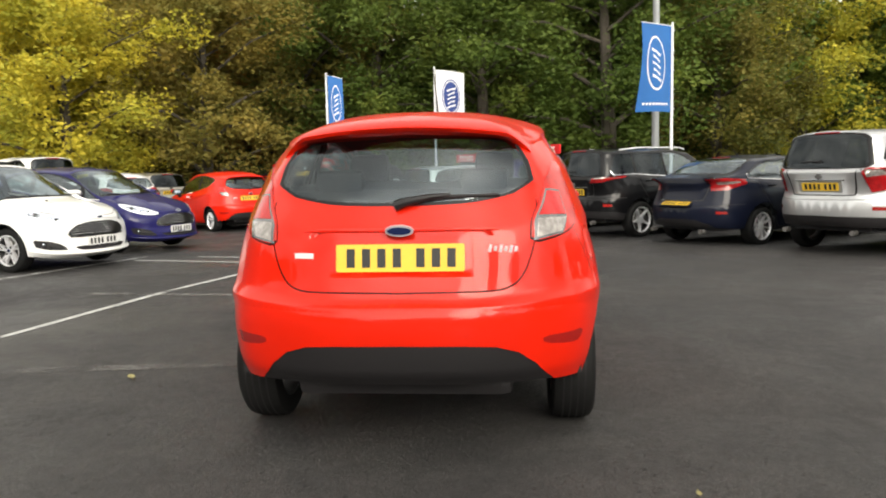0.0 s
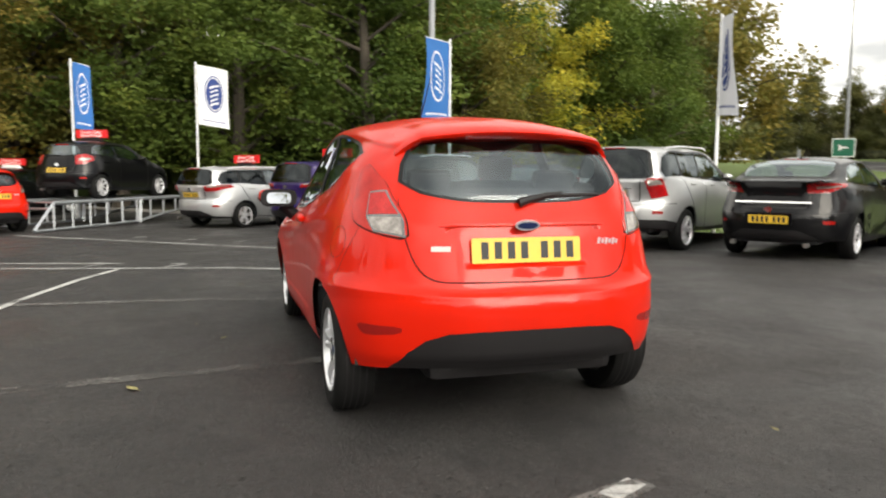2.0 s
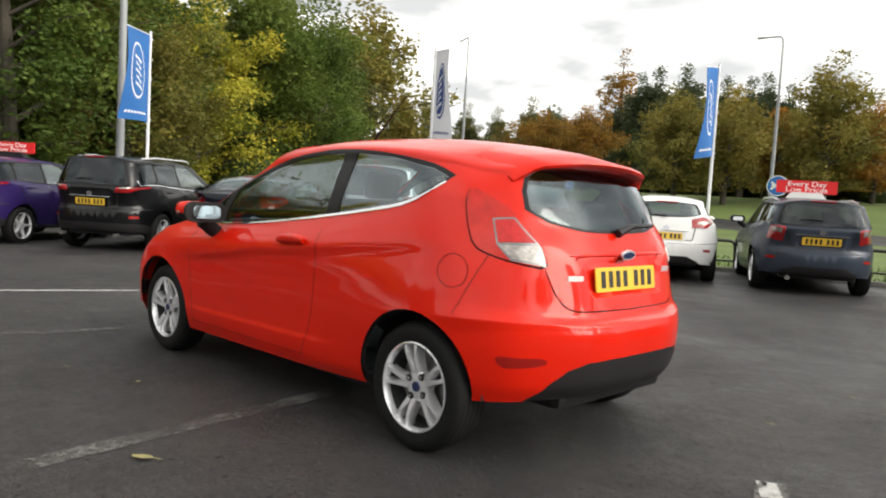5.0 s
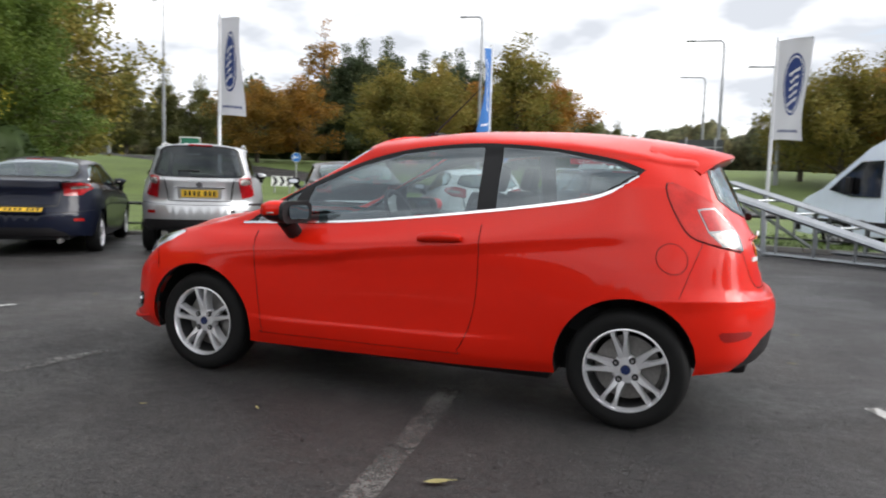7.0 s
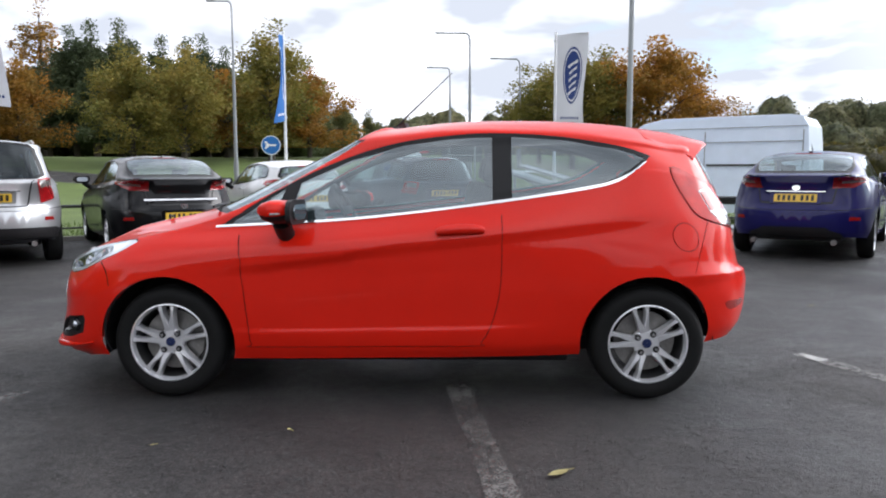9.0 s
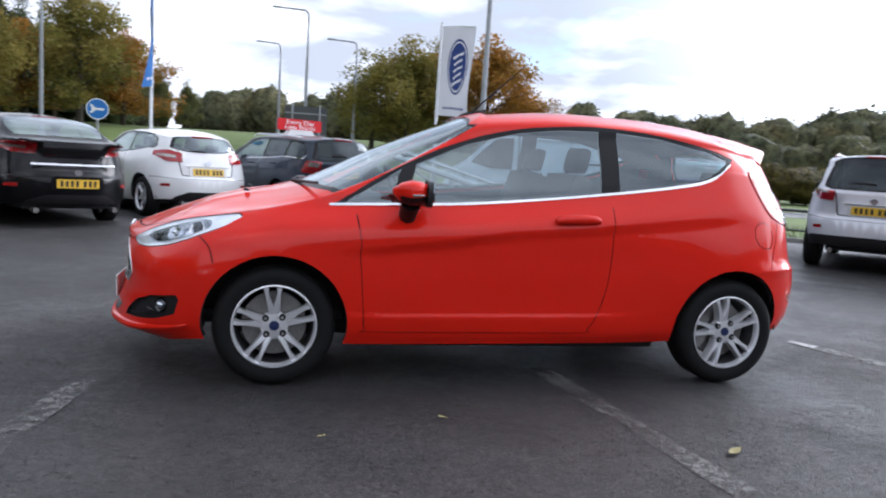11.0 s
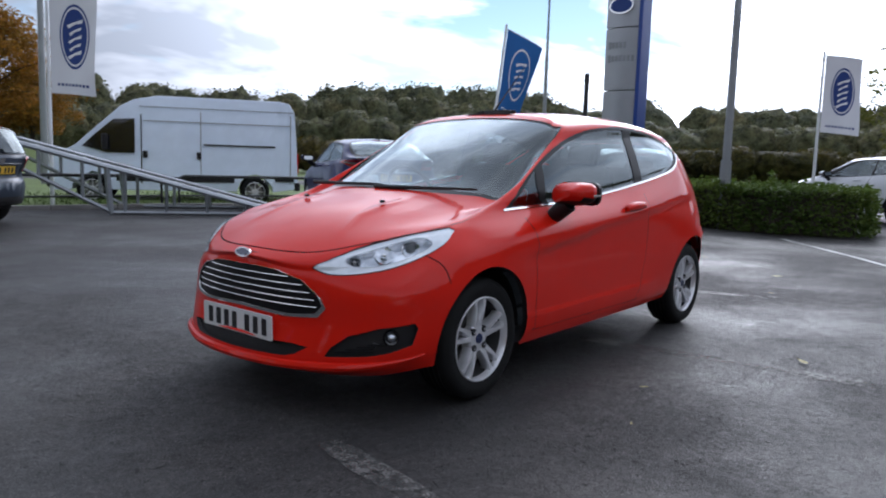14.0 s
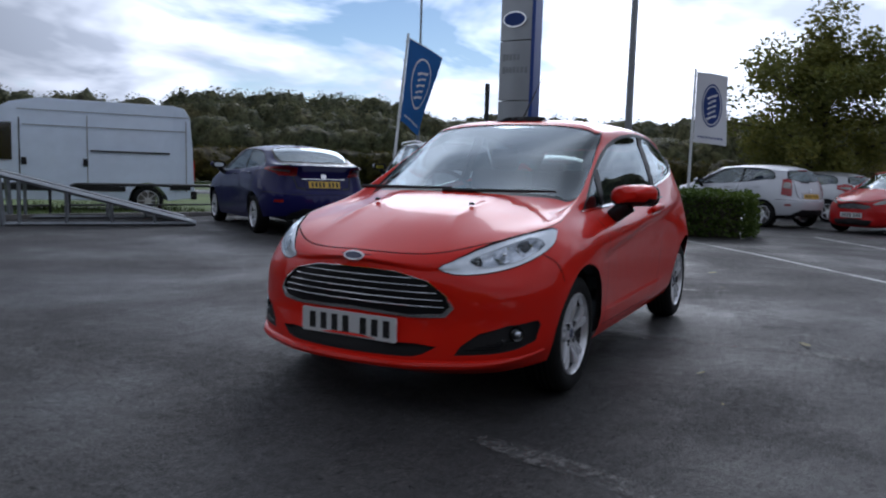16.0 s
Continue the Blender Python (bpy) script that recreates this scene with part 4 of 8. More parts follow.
def side_matrix(x, y, z, right):
    """Local x to the car's front, z outwards from the side."""
    return Matrix(((1, 0, 0, x), (0, 0, -1 if right else 1, -y if right else y), (0, 1 if not right else 1, 0, z), (0, 0, 0, 1)))


def mirror_parts(car, skin_paint, x, y, z, right, k=1.0):
    """A door mirror on its stalk."""
    s = -1 if right else 1
    bm = bmesh.new()
    prof = [(-.055, .30), (-.045, .72), (-.01, .96), (.03, 1.0), (.07, .78), (.095, .30)]
    rings = []
    for dx, f in prof:
        rings.append([bm.verts.new((x + dx * k + .02 * math.cos(a), s * (y + .115 * k + .120 * k * f * math.copysign(abs(math.cos(a)) ** .65, math.cos(a))), z + .054 * k * f * math.copysign(abs(math.sin(a)) ** .7, math.sin(a)) + .010 * math.cos(a))) for a in [2 * math.pi * i / 20 for i in range(20)]])
    for a, b in zip(rings, rings[1:]):
        for i in range(20):
            bm.faces.new((a[i], a[(i + 1) % 20], b[(i + 1) % 20], b[i]))
    bm.faces.new(rings[0])
    bm.faces.new(rings[-1])
    shell = [[tuple(v.co) for v in r] for r in rings]
    mir = part("door_mirror", bm, skin_paint, car, smooth=True)
    bm = bmesh.new()
    slab(bm, rounded(.150 * k, .068 * k, .026 * k), .006, lambda u, v, w: (x - .068 * k - w + .12 * u * (1 - .3 * u) + .08 * v, s * (y + .115 * k + u), z + v))
    part("mirror_glass", bm, MIRROR, mir)
    bm = bmesh.new()
    slab(bm, rounded(.222 * k, .108 * k, .042 * k), .024, lambda u, v, w: (x - .042 * k - w + .12 * u, s * (y + .115 * k + u), z + v))
    part("mirror_bezel", bm, TRIM, mir)
    bm = bmesh.new()
    pipe(bm, [(x + .01, s * (y - .02), z - .13 * k), (x + .02, s * (y + .03), z - .10 * k), (x + .02, s * (y + .09 * k), z - .045 * k)], [.036 * k, .040 * k, .045 * k], 10)
    part("mirror_stalk", bm, TRIM, mir, smooth=True)
    bm = bmesh.new()
    pipe(bm, [(x + .078 * k, s * (y + .13 * k), z - .012), (x + .066 * k, s * (y + .19 * k), z - .010), (x + .028 * k, s * (y + .236 * k), z - .006), (x - .01 * k, s * (y + .244 * k), z - .002)], [.004, .007, .007, .004], 6)
    part("indicator_strip", bm, PALELENS, mir, smooth=True)
    bm = bmesh.new()
    low = [[bm.verts.new((c[0] - .001, (c[1] - s * (y + .115 * k)) * 1.012 + s * (y + .115 * k), (c[2] - z) * 1.03 + z)) for c in r[11:20]] for r in shell]
    for a, b in zip(low, low[1:]):
        for i in range(8):
            bm.faces.new((a[i], a[i + 1], b[i + 1], b[i]))
    part("mirror_under_shell", bm, TRIM, mir, "black lower half", smooth=True)
    if right:
        hinge = Matrix.Translation((x, s * (y + .02), z))
        mir.matrix_basis = hinge @ pose(0, 0, 0, 0, 0, -88) @ hinge.inverted()
    return mir

# ---- the red hatchback ----
def tube_on(skin, pts3, r, off=0.004):
    uv = skin.find(pts3)
    u, v = np.array([a for a, _ in uv]), np.array([b for _, b in uv])
    p, _, _, n = skin.frame_at(u, v)
    return [tuple(q) for q in p + n * off]


def on_skin(skin, pt, off, sy):
    """A placing on the skin: local y points straight out of it, on the left (sy 1) or right half."""
    uv = skin.find([pt])
    p, _, _, n = skin.frame_at(np.array([uv[0][0]]), np.array([uv[0][1]]))
    q, n = p[0] + n[0] * off, n[0] * [1, sy, 1]
    y = Vector(n).normalized()
    x = y.cross(Vector((0, 0, 1))).normalized()
    z = x.cross(y)
    return Matrix(((x.x, y.x, z.x, q[0]), (x.y, y.y, z.y, sy * q[1]), (x.z, y.z, z.z, q[2]), (0, 0, 0, 1)))


def mirrored(pts):
    return [(x, -y, z) for x, y, z in pts]


def spline(pts, n=6):
    """A smooth line through the points."""
    p = np.array(pts, float)
    k = np.arange(len(p)) + 0.0
    q = np.concatenate([2 * p[:1] - p[1:2], p, 2 * p[-1:] - p[-2:-1]])
    w = weights(np.linspace(0, len(p) - 1, (len(p) - 1) * n + 1), np.arange(-1.0, len(p) + 1))
    return [tuple(a) for a in w @ q]


def seat_parts(car, x, y, name="front_seat", wide=.48):
    bm = bmesh.new()
    box(bm, .48, wide, .16, pose(x + .12, y, .50, 0, -8, 0), .05)
    st = part(name, bm, CLOTH, car, smooth=True)
    bm = bmesh.new()
    box(bm, .13, wide, .60, pose(x - .20, y, .83, 0, -16, 0), .05)
    part("backrest", bm, CLOTH, st, smooth=True)
    for dy in ((0,) if wide < .6 else (-.33, .33)):
        bm = bmesh.new()
        box(bm, .08, .22, .15 if wide < .6 else .10, pose(x - .32, y + dy, 1.20 if wide < .6 else 1.135, 0, -12, 0), .035)
        part("headrest", bm, CLOTH, st, smooth=True)
    return st


def arch_liner(bm, x, z, r, y0, y1, s):
    a0 = [bm.verts.new((x + r * math.cos(radians(a)), s * y1, z + r * math.sin(radians(a)))) for a in range(-12 if x > 1 else 0, 181, 12)]
    a1 = [bm.verts.new((x + r * math.cos(radians(a)), s * y0, z + r * math.sin(radians(a)))) for a in range(-12 if x > 1 else 0, 181, 12)]
    for i in range(len(a0) - 1):
        bm.faces.new((a0[i], a0[i + 1], a1[i + 1], a1[i]))
    bm.faces.new(a1)


def hatchback(name, colour, m, label, category="car", group="", step=0.035, detail=1, plate_front_bars=True):
    """The small three-door hatchback with all its panels."""
    skin = Skin(hatch_net())
    line = skin.find([(2.22, .84, .685), (2.1, .84, .70), (1.31, .84, .81), (.42, .83, .91), (-.05, .79, .965), (-.16, .76, .98)], CU[3], CU[11])
    line.sort()
    skin.fold = (np.array([a for a, _ in line]), np.array([b for _, b in line]))
    f = skin.find
    car = empty(name, m, label, category, group)
    regions = []

    def reg(n, pts, soft=2, umin=0, umax=9):
        loop = [(CU[0] if a < .02 else CU[-1] if a > CU[-1] - .02 else a, b) for a, b in f(pts, umin, umax)]
        regions.append((n, soften(loop, soft) if soft else loop))

    side = (CU[2], CU[12])
    regions.append(("roof", cr([(0, 8.93), (4.6, 8.93), (5.2, 9.05), (9.5, 9.1), (11, 9.25), (13, 9.25), (13, 11), (0, 11)])))
    regions.append(("bonnet", cr([(0, 5.05), (2, 5.05), (4.2, 5.06), (4.72, 5.5), (4.72, 7.0), (0, 7.02)])))
    reg("tailgate", [(-.33, 0, 1.34), (-.30, .47, 1.31), (-.41, .555, 1.06), (-.49, .545, .90), (-.545, .505, .77), (-.59, .44, .70), (-.60, .3, .678), (-.612, 0, .672)], 0, CU[9])
    reg("front_bumper", [(3.20, 0, .17), (3.0, .64, .185), (2.83, .775, .22), (2.84, .82, .40), (2.80, .80, .68), (2.86, .745, .725), (3.02, .655, .67), (3.20, .43, .63), (3.29, 0, .665)], 0, 0, CU[5])
    reg("rear_bumper", [(-.625, 0, .27), (-.47, .62, .29), (-.30, .75, .29), (-.31, .80, .50), (-.215, .80, .66), (-.30, .71, .925), (-.47, .585, .885), (-.56, .49, .74), (-.595, .43, .69), (-.61, 0, .66)], 0, CU[9])
    door = [(2.115, .80, .885), (2.10, .84, .77), (2.065, .83, .40), (2.05, .80, .30), (1.98, .80, .283), (.94, .80, .29), (.86, .81, .31), (.80, .83, .42), (.762, .835, .60), (.755, .83, .85), (.76, .75, 1.02), (1.46, .75, .945)]
    reg("door", door, 0, *side)
    # shut lines
    seam = .004

    def gap(pts, **k):
        regions.append(("shut_line", strip(f(spline(pts, 4), k.get("umin", 0), k.get("umax", 9)), k.get("w", seam))))

    gap(door[:-2] + [(.757, .80, .97)], umin=CU[2], umax=CU[12])
    gap([(-.41, .555, 1.06), (-.49, .545, .90), (-.545, .505, .77), (-.59, .44, .712), (-.60, .3, .694), (-.612, 0, .69)], umin=CU[9], w=.0055)
    gap([(-.315, .705, .925), (-.265, .76, .79), (-.222, .80, .66)], umin=CU[8], w=.0032)
    gap([(2.86, .755, .725), (2.80, .80, .67), (2.78, .835, .60)], umax=CU[6], w=.006)
    regions.append(("shut_line", strip(cr([(0, 5.04), (1, 5.03), (2, 5.05), (3.2, 5.06), (4.2, 5.08), (4.70, 5.5), (4.74, 6.6)]), .0036)))
    regions.append(("shut_line", strip(cr([(11.0, 9.35), (12, 9.9), (13, 10.35)]), .005)))
    fuel = [(-.185 + .078 * math.cos(a), .78, .848 + .078 * math.sin(a)) for a in np.linspace(0, 2 * math.pi, 24, endpoint=False)]
    fl = f(fuel, CU[8], CU[12])
    regions.append(("shut_line", fl))
    c0 = np.mean(fl, 0)
    regions.append(("fuel_flap", [tuple(c0 + (np.array(q) - c0) * .955) for q in fl]))
    # glass
    dlo = spline([(2.245, .72, .893), (1.9, .735, .915), (1.46, .745, .945), (.76, .75, 1.03), (.29, .735, 1.10), (.12, .71, 1.15), (.0, .67, 1.235)], 3)
    dlo_top = spline([(-.03, .63, 1.262), (.13, .615, 1.315), (.42, .61, 1.358), (.78, .61, 1.375), (1.02, .61, 1.366), (1.28, .61, 1.335), (1.56, .63, 1.262), (1.86, .665, 1.13), (2.2, .715, .915)], 3)
    reg("window_frame", dlo + dlo_top, 0, *side)
    regions.append(("chrome_strip", strip(f(dlo, *side), .0125)))
    reg("door_glass", [(1.83, .735, .925), (1.46, .742, .953), (1.1, .745, .99), (.80, .747, 1.030), (.80, .70, 1.18), (.80, .62, 1.362), (1.02, .615, 1.352), (1.26, .62, 1.322), (1.54, .64, 1.252), (1.81, .67, 1.13), (1.83, .70, 1.05)], 0, *side)
    reg("quarterlight", [(2.17, .725, .907), (1.88, .73, .923), (1.885, .67, 1.10)], 0, *side)
    reg("rear_quarter_glass", [(.70, .747, 1.048), (.30, .735, 1.110), (.14, .71, 1.158), (.02, .66, 1.238), (.0, .645, 1.255), (.14, .62, 1.300), (.42, .615, 1.345), (.70, .615, 1.362), (.70, .68, 1.2)], 0, *side)
    regions.append(("windscreen_border", cr([(0, 7.03), (4.3, 7.04), (4.74, 7.45), (4.80, 8.3), (4.62, 8.88), (0, 8.9)])))
    regions.append(("windscreen", cr([(0, 7.12), (4.2, 7.12), (4.62, 7.5), (4.68, 8.3), (4.52, 8.82), (0, 8.84)])))
    rear = [(-.505, 0, 1.035), (-.49, .30, 1.045), (-.43, .46, 1.075), (-.37, .545, 1.13), (-.33, .525, 1.21), (-.29, .475, 1.295), (-.32, .25, 1.33), (-.335, 0, 1.335)]
    loop = f(rear, CU[9])
    regions.append(("rear_window_border", loop))
    c0 = np.array([CU[-1], np.mean([q[1] for q in loop])])
    regions.append(("rear_window", [tuple(c0 + (np.array(q) - c0) * np.array([.955, .93])) for q in loop]))
    # lamps
    cluster = [(-.135, .632, 1.212), (-.25, .61, 1.165), (-.355, .58, 1.09), (-.436, .547, 1.01), (-.475, .53, .96), (-.50, .53, .878), (-.412, .649, .903), (-.315, .705, .93), (-.245, .725, .962), (-.184, .703, 1.058), (-.135, .67, 1.155)]
    ring = f(cluster, CU[7])
    rc0 = np.mean(ring, 0)
    regions.append(("shut_line", soften([tuple(rc0 + (np.array(q) - rc0) * np.array([1.045, 1.05])) for q in ring], 1)))
    ring = f([(3.23, .385, .664), (3.11, .485, .718), (2.96, .585, .769), (2.80, .67, .809), (2.615, .745, .843), (2.74, .77, .775), (2.88, .745, .716), (3.02, .66, .668), (3.14, .54, .637), (3.20, .44, .634)], 0, CU[5])
    rc0 = np.mean(ring, 0)
    regions.append(("shut_line", soften([tuple(rc0 + (np.array(q) - rc0) * np.array([1.02, 1.12])) for q in ring], 1)))
    reg("tail_lamp", cluster, 1, CU[7])
    reg("lamp_chrome_edge", [(-.277, .649, 1.080), (-.353, .588, 1.089), (-.455, .548, .985), (-.474, .54, .96), (-.494, .538, .886), (-.40, .657, .907), (-.334, .679, .972)], 0, CU[7])
    reg("tail_lens", [(-.287, .645, 1.071), (-.351, .592, 1.079), (-.444, .556, .984), (-.337, .671, .979)], 0, CU[7])
    reg("reversing_lens", [(-.342, .672, .968), (-.456, .552, .971), (-.484, .549, .896), (-.402, .653, .916)], 0, CU[7])
    reg("reflector", [(-.40, .735, .513), (-.47, .66, .508), (-.565, .57, .507), (-.56, .575, .475), (-.46, .68, .462), (-.42, .715, .467)], 1, CU[9])
    reg("rear_valance", [(-.68, 0, .492), (-.67, .25, .490), (-.635, .38, .482), (-.595, .47, .452), (-.55, .535, .40), (-.505, .585, .345), (-.46, .605, .28), (-.6, .3, .2), (-.62, 0, .2)], 0, CU[10])
    # front end
    reg("headlamp", [(3.23, .385, .664), (3.11, .485, .718), (2.96, .585, .769), (2.80, .67, .809), (2.615, .745, .843), (2.74, .77, .775), (2.88, .745, .716), (3.02, .66, .668), (3.14, .54, .637), (3.20, .44, .634)], 1, 0, CU[5])
    reg("lamp_inset", [(3.12, .475, .676), (3.04, .553, .716), (2.93, .622, .753), (2.80, .687, .790), (2.785, .74, .764), (2.88, .725, .722), (3.0, .652, .682), (3.09, .55, .656)], 1, 0, CU[5])
    reg("grille_surround", [(3.30, 0, .640), (3.27, .22, .630), (3.23, .347, .596), (3.20, .438, .535), (3.20, .472, .488), (3.22, .440, .446), (3.26, .30, .436), (3.31, 0, .447)], 0, 0, CU[3])
    reg("grille", [(3.30, 0, .638), (3.27, .22, .628), (3.23, .345, .594), (3.20, .43, .533), (3.20, .452, .495), (3.22, .425, .462), (3.26, .30, .450), (3.31, 0, .462)], 0, 0, CU[3])
    reg("lower_grille", [(3.34, 0, .328), (3.30, .34, .328), (3.26, .42, .315), (3.28, .36, .280), (3.30, .32, .270), (3.36, 0, .266)], 0, 0, CU[3])
    reg("fog_recess", [(3.20, .475, .282), (3.19, .50, .318), (3.14, .56, .372), (3.06, .655, .412), (2.945, .76, .437), (2.935, .775, .415), (2.955, .755, .345), (3.03, .69, .315), (3.14, .575, .29)], 0, 0, CU[4])
    arches = [arch(skin, 0, .352, .300), arch(skin, 2.489, .352, .297)]
    crest = dense(line, .05, False)
    lines = [[(a, b - d) for a, b in crest] for d in (-.010, 0, .020, .04, .06)]
    lines += [[(CU[9] + .05, LEDGE + d), (CU[-1], LEDGE + d)] for d in (-.05, -.02, -.006, .006, .02, .05)]
    lines += [[(CU[4] + .25, .195 + d), (CU[5], .195 + d), (CU[5] + 1.3, .215 + d), (CU[8] - .2, .215 + d)] for d in (-.03, -.008, .008, .025)]
    # the edge of the plate's recess
    lines += [f([(-.60, .305 + g, .762 - g), (-.565, .375 + g, .92), (-.565, .33, .918 + g), (-.565, 0, .918 + g)], CU[10]) for g in (-.005, .007)] + [f([(-.61, 0, .758 + g), (-.60, .15, .758 + g), (-.60, .30, .758 + g)], CU[10]) for g in (-.007, .005)]
    pieces = cut(skin, regions, step, arches, lines)
    paints = {"body": "body_shell", "roof": "roof", "bonnet": "bonnet", "tailgate": "tailgate", "front_bumper": "front_bumper", "rear_bumper": "rear_bumper"}
    for key, nm in paints.items():
        child(nm, panel(nm, skin, pieces[key], colour, "LR"), car)
        if key not in ("front_bumper", "rear_bumper"):
            child("lining", panel("lining", skin, pieces[key], LINING, "LR", -.03), car, "dark inner lining")
    for s in "LR":
        for bit in islands(pieces["shut_line"]):
            child("shut_line", panel("shut_line", skin, bit, SHUT, s, -.006), car, "dark gap between the panels")
        dr = child("door", panel("door", skin, pieces["door"], colour, s), car)
        child("door_trim", panel("door_trim", skin, pieces["door"], LINING, s, -.05), dr, "dark door trim")
        child("window_frame", panel("window_frame", skin, pieces["window_frame"], FRAMEBLACK, s, -.002, .025), car, "gloss black window surround")
        child("window_trim", panel("window_trim", skin, pieces["chrome_strip"], CHROME, s, .006, .008), car, "chrome strip under the side windows")
        for key in ("door_glass", "quarterlight", "rear_quarter_glass"):
            g = child(key, panel(key, skin, pieces[key], GLASS, s, -.006), car)
        child("fuel_flap" if s == "L" else "blank_flap", panel("fuel_flap", skin, pieces["fuel_flap"], colour, s), car) if s == "L" else child("body_patch", panel("body_patch", skin, pieces["fuel_flap"], colour, s), car)
        tl = child("tail_lamp", panel("tail_lamp", skin, pieces["tail_lamp"], REDLENS, s, .006, .02), car, "red tail lamp cluster")
        child("lamp_edge", panel("lamp_edge", skin, pieces["lamp_chrome_edge"], LAMPEDGE, s, .007, .01), tl)
        child("brake_lens", panel("brake_lens", skin, pieces["tail_lens"], BRAKELENS, s, .009, .01), tl)
        child("reversing_lens", panel("reversing_lens", skin, pieces["reversing_lens"], PALELENS, s, .009, .01), tl, "clear and amber reversing lens")
        child("reflector", panel("reflector", skin, pieces["reflector"], DARKRED, s, .001, .01), car, "red bumper reflector")
        child("fog_recess", panel("fog_recess", skin, pieces["fog_recess"], TRIM, s, -.020, 0, .020), car, "black fog lamp recess")
        hl = child("headlamp", panel("headlamp", skin, pieces["headlamp"], LAMPBOWL, s, -.004, 0, .004), car, "pale silver headlamp with a dark projector")
        child("lamp_inset", panel("lamp_inset", skin, pieces["lamp_inset"], REFLECT, s, -.034, 0, .030), hl, "grey inner reflector")
        child("lamp_cover", panel("lamp_cover", skin, pieces["lamp_inset"], CLEAR, s, .004), hl, "clear lamp cover")
        sy = 1 if s == "L" else -1
        bm = bmesh.new()
        bmesh.ops.create_uvsphere(bm, u_segments=20, v_segments=12, radius=.034, matrix=Matrix.Translation((2.864, sy * .668, .738)) @ Matrix.Diagonal((.8, .6, .85, 1)))
        part("projector", bm, BARREL, hl, smooth=True)
        child("lamp_cover", panel("lamp_cover", skin, pieces["headlamp"], CLEAR, s, .004), hl, "clear lamp cover")
        bm = bmesh.new()
        lathe(bm, [(.034, .0), (.041, .004), (.045, .0), (.040, -.02)], 24)
        part("projector_ring", bm, CHROME, hl, m=Matrix.Translation((2.872, sy * .674, .740)) @ pose(0, 0, 0, 0, 0, -40 if sy > 0 else -140) @ pose(0, 0, 0, 25, 0, 0), smooth=True)
        for nm, pt, r, mt in (("beam_reflector", (2.985, .615, .715), .040, REFLECT), ("signal_lamp", (3.085, .525, .680), .024, GLOSSBLACK)):
            bm = bmesh.new()
            lathe(bm, [(.001, -.006), (r * .55, -.003), (r, .006), (r * 1.12, .003), (r * 1.1, -.02)], 22, False)
            part(nm, bm, mt, hl, m=on_skin(skin, pt, -.022, sy), smooth=True)
            bm = bmesh.new()
            bmesh.ops.create_uvsphere(bm, u_segments=12, v_segments=8, radius=r * .34)
            part("bulb", bm, CHROME if mt is REFLECT else PALELENS, hl, m=on_skin(skin, pt, -.018, sy), smooth=True)
        bm = bmesh.new()
        bmesh.ops.create_uvsphere(bm, u_segments=16, v_segments=8, radius=.020)
        fog = part("fog_lamp", bm, REFLECT, car, m=on_skin(skin, (3.02, .69, .373), -.016, sy), smooth=True)
        bm = bmesh.new()
        lathe(bm, [(.022, .004), (.030, .008), (.036, .0), (.036, -.03), (.022, -.03)], 24)
        part("fog_lamp_ring", bm, GLOSSBLACK, fog, m=Matrix.Identity(4), smooth=True)
        for k in range(4):
            ln = tube_on(skin, [(3.17 - .03 * k, .51 + .035 * k, .30 + .012 * k), (3.12 - .03 * k, .565 + .035 * k, .305 + .012 * k), (3.07, .63, .312 + .012 * k)], 0, -.006)
            bm = bmesh.new()
            pipe(bm, ln if sy > 0 else mirrored(ln), .003, 5)
            part("recess_slat", bm, GLOSSBLACK, car)
        mirror_parts(car, colour, 1.845, .775, .985, s == "R", 1.12)
        hp = tube_on(skin, [(1.09, .84, .875), (1.06, .84, .885), (.97, .84, .893), (.88, .84, .892), (.845, .84, .885)], .01, .016)
        if s == "R":
            hp = mirrored(hp)
        bm = bmesh.new()
        pipe(bm, spline(hp, 3), [.013 + .015 * math.sin(math.pi * i / 12) for i in range(13)], 10)
        part("door_handle", bm, colour, car, smooth=True)
        for x in (0.0, 2.489):
            bm = bmesh.new()
            arch_liner(bm, x, .30, .356, .42, .74 if x < 1 else .768, sy)
            part("wheel_arch_liner", bm, TRIM, car)
        for x in (0.0, 2.489):
            wm = Matrix.Translation((x, sy * .715, .296))
            if s == "R":
                wm = wm @ pose(0, 0, 0, 0, 0, 180)
            wheel_parts(car, wm @ pose(0, 0, 0, 0, 4 if x else 12, 0), .296, .195, (5, True), detail)
    child("windscreen_border", panel("windscreen_border", skin, pieces["windscreen_border"], FRAMEBLACK, "LR", -.004), car)
    child("windscreen", panel("windscreen", skin, pieces["windscreen"], SCREEN, "LR", -.004), car)
    child("rear_window_border", panel("rear_window_border", skin, pieces["rear_window_border"], FRAMEBLACK, "LR", .003), car)
    child("rear_window", panel("rear_window", skin, pieces["rear_window"], BACKGLASS, "LR", .002), car)
    child("rear_valance", panel("rear_valance", skin, pieces["rear_valance"], TRIM, "LR", -.004), car, "black plastic lower bumper")
    child("grille", panel("grille", skin, pieces["grille"], FRAMEBLACK, "LR", -.012, 0, .012), car, "black grille")
    child("grille_surround", panel("grille_surround", skin, pieces["grille_surround"], CHROME, "LR", .004, .012), car, "chrome grille rim")
    child("lower_grille", panel("lower_grille", skin, pieces["lower_grille"], TRIM, "LR", -.022, 0, .022), car)
    # the lip under the front bumper
    half = [(3.372, 0, .236), (3.355, .2, .236), (3.316, .36, .238), (3.22, .56, .246), (3.12, .665, .256), (2.99, .75, .275), (2.90, .795, .295)]
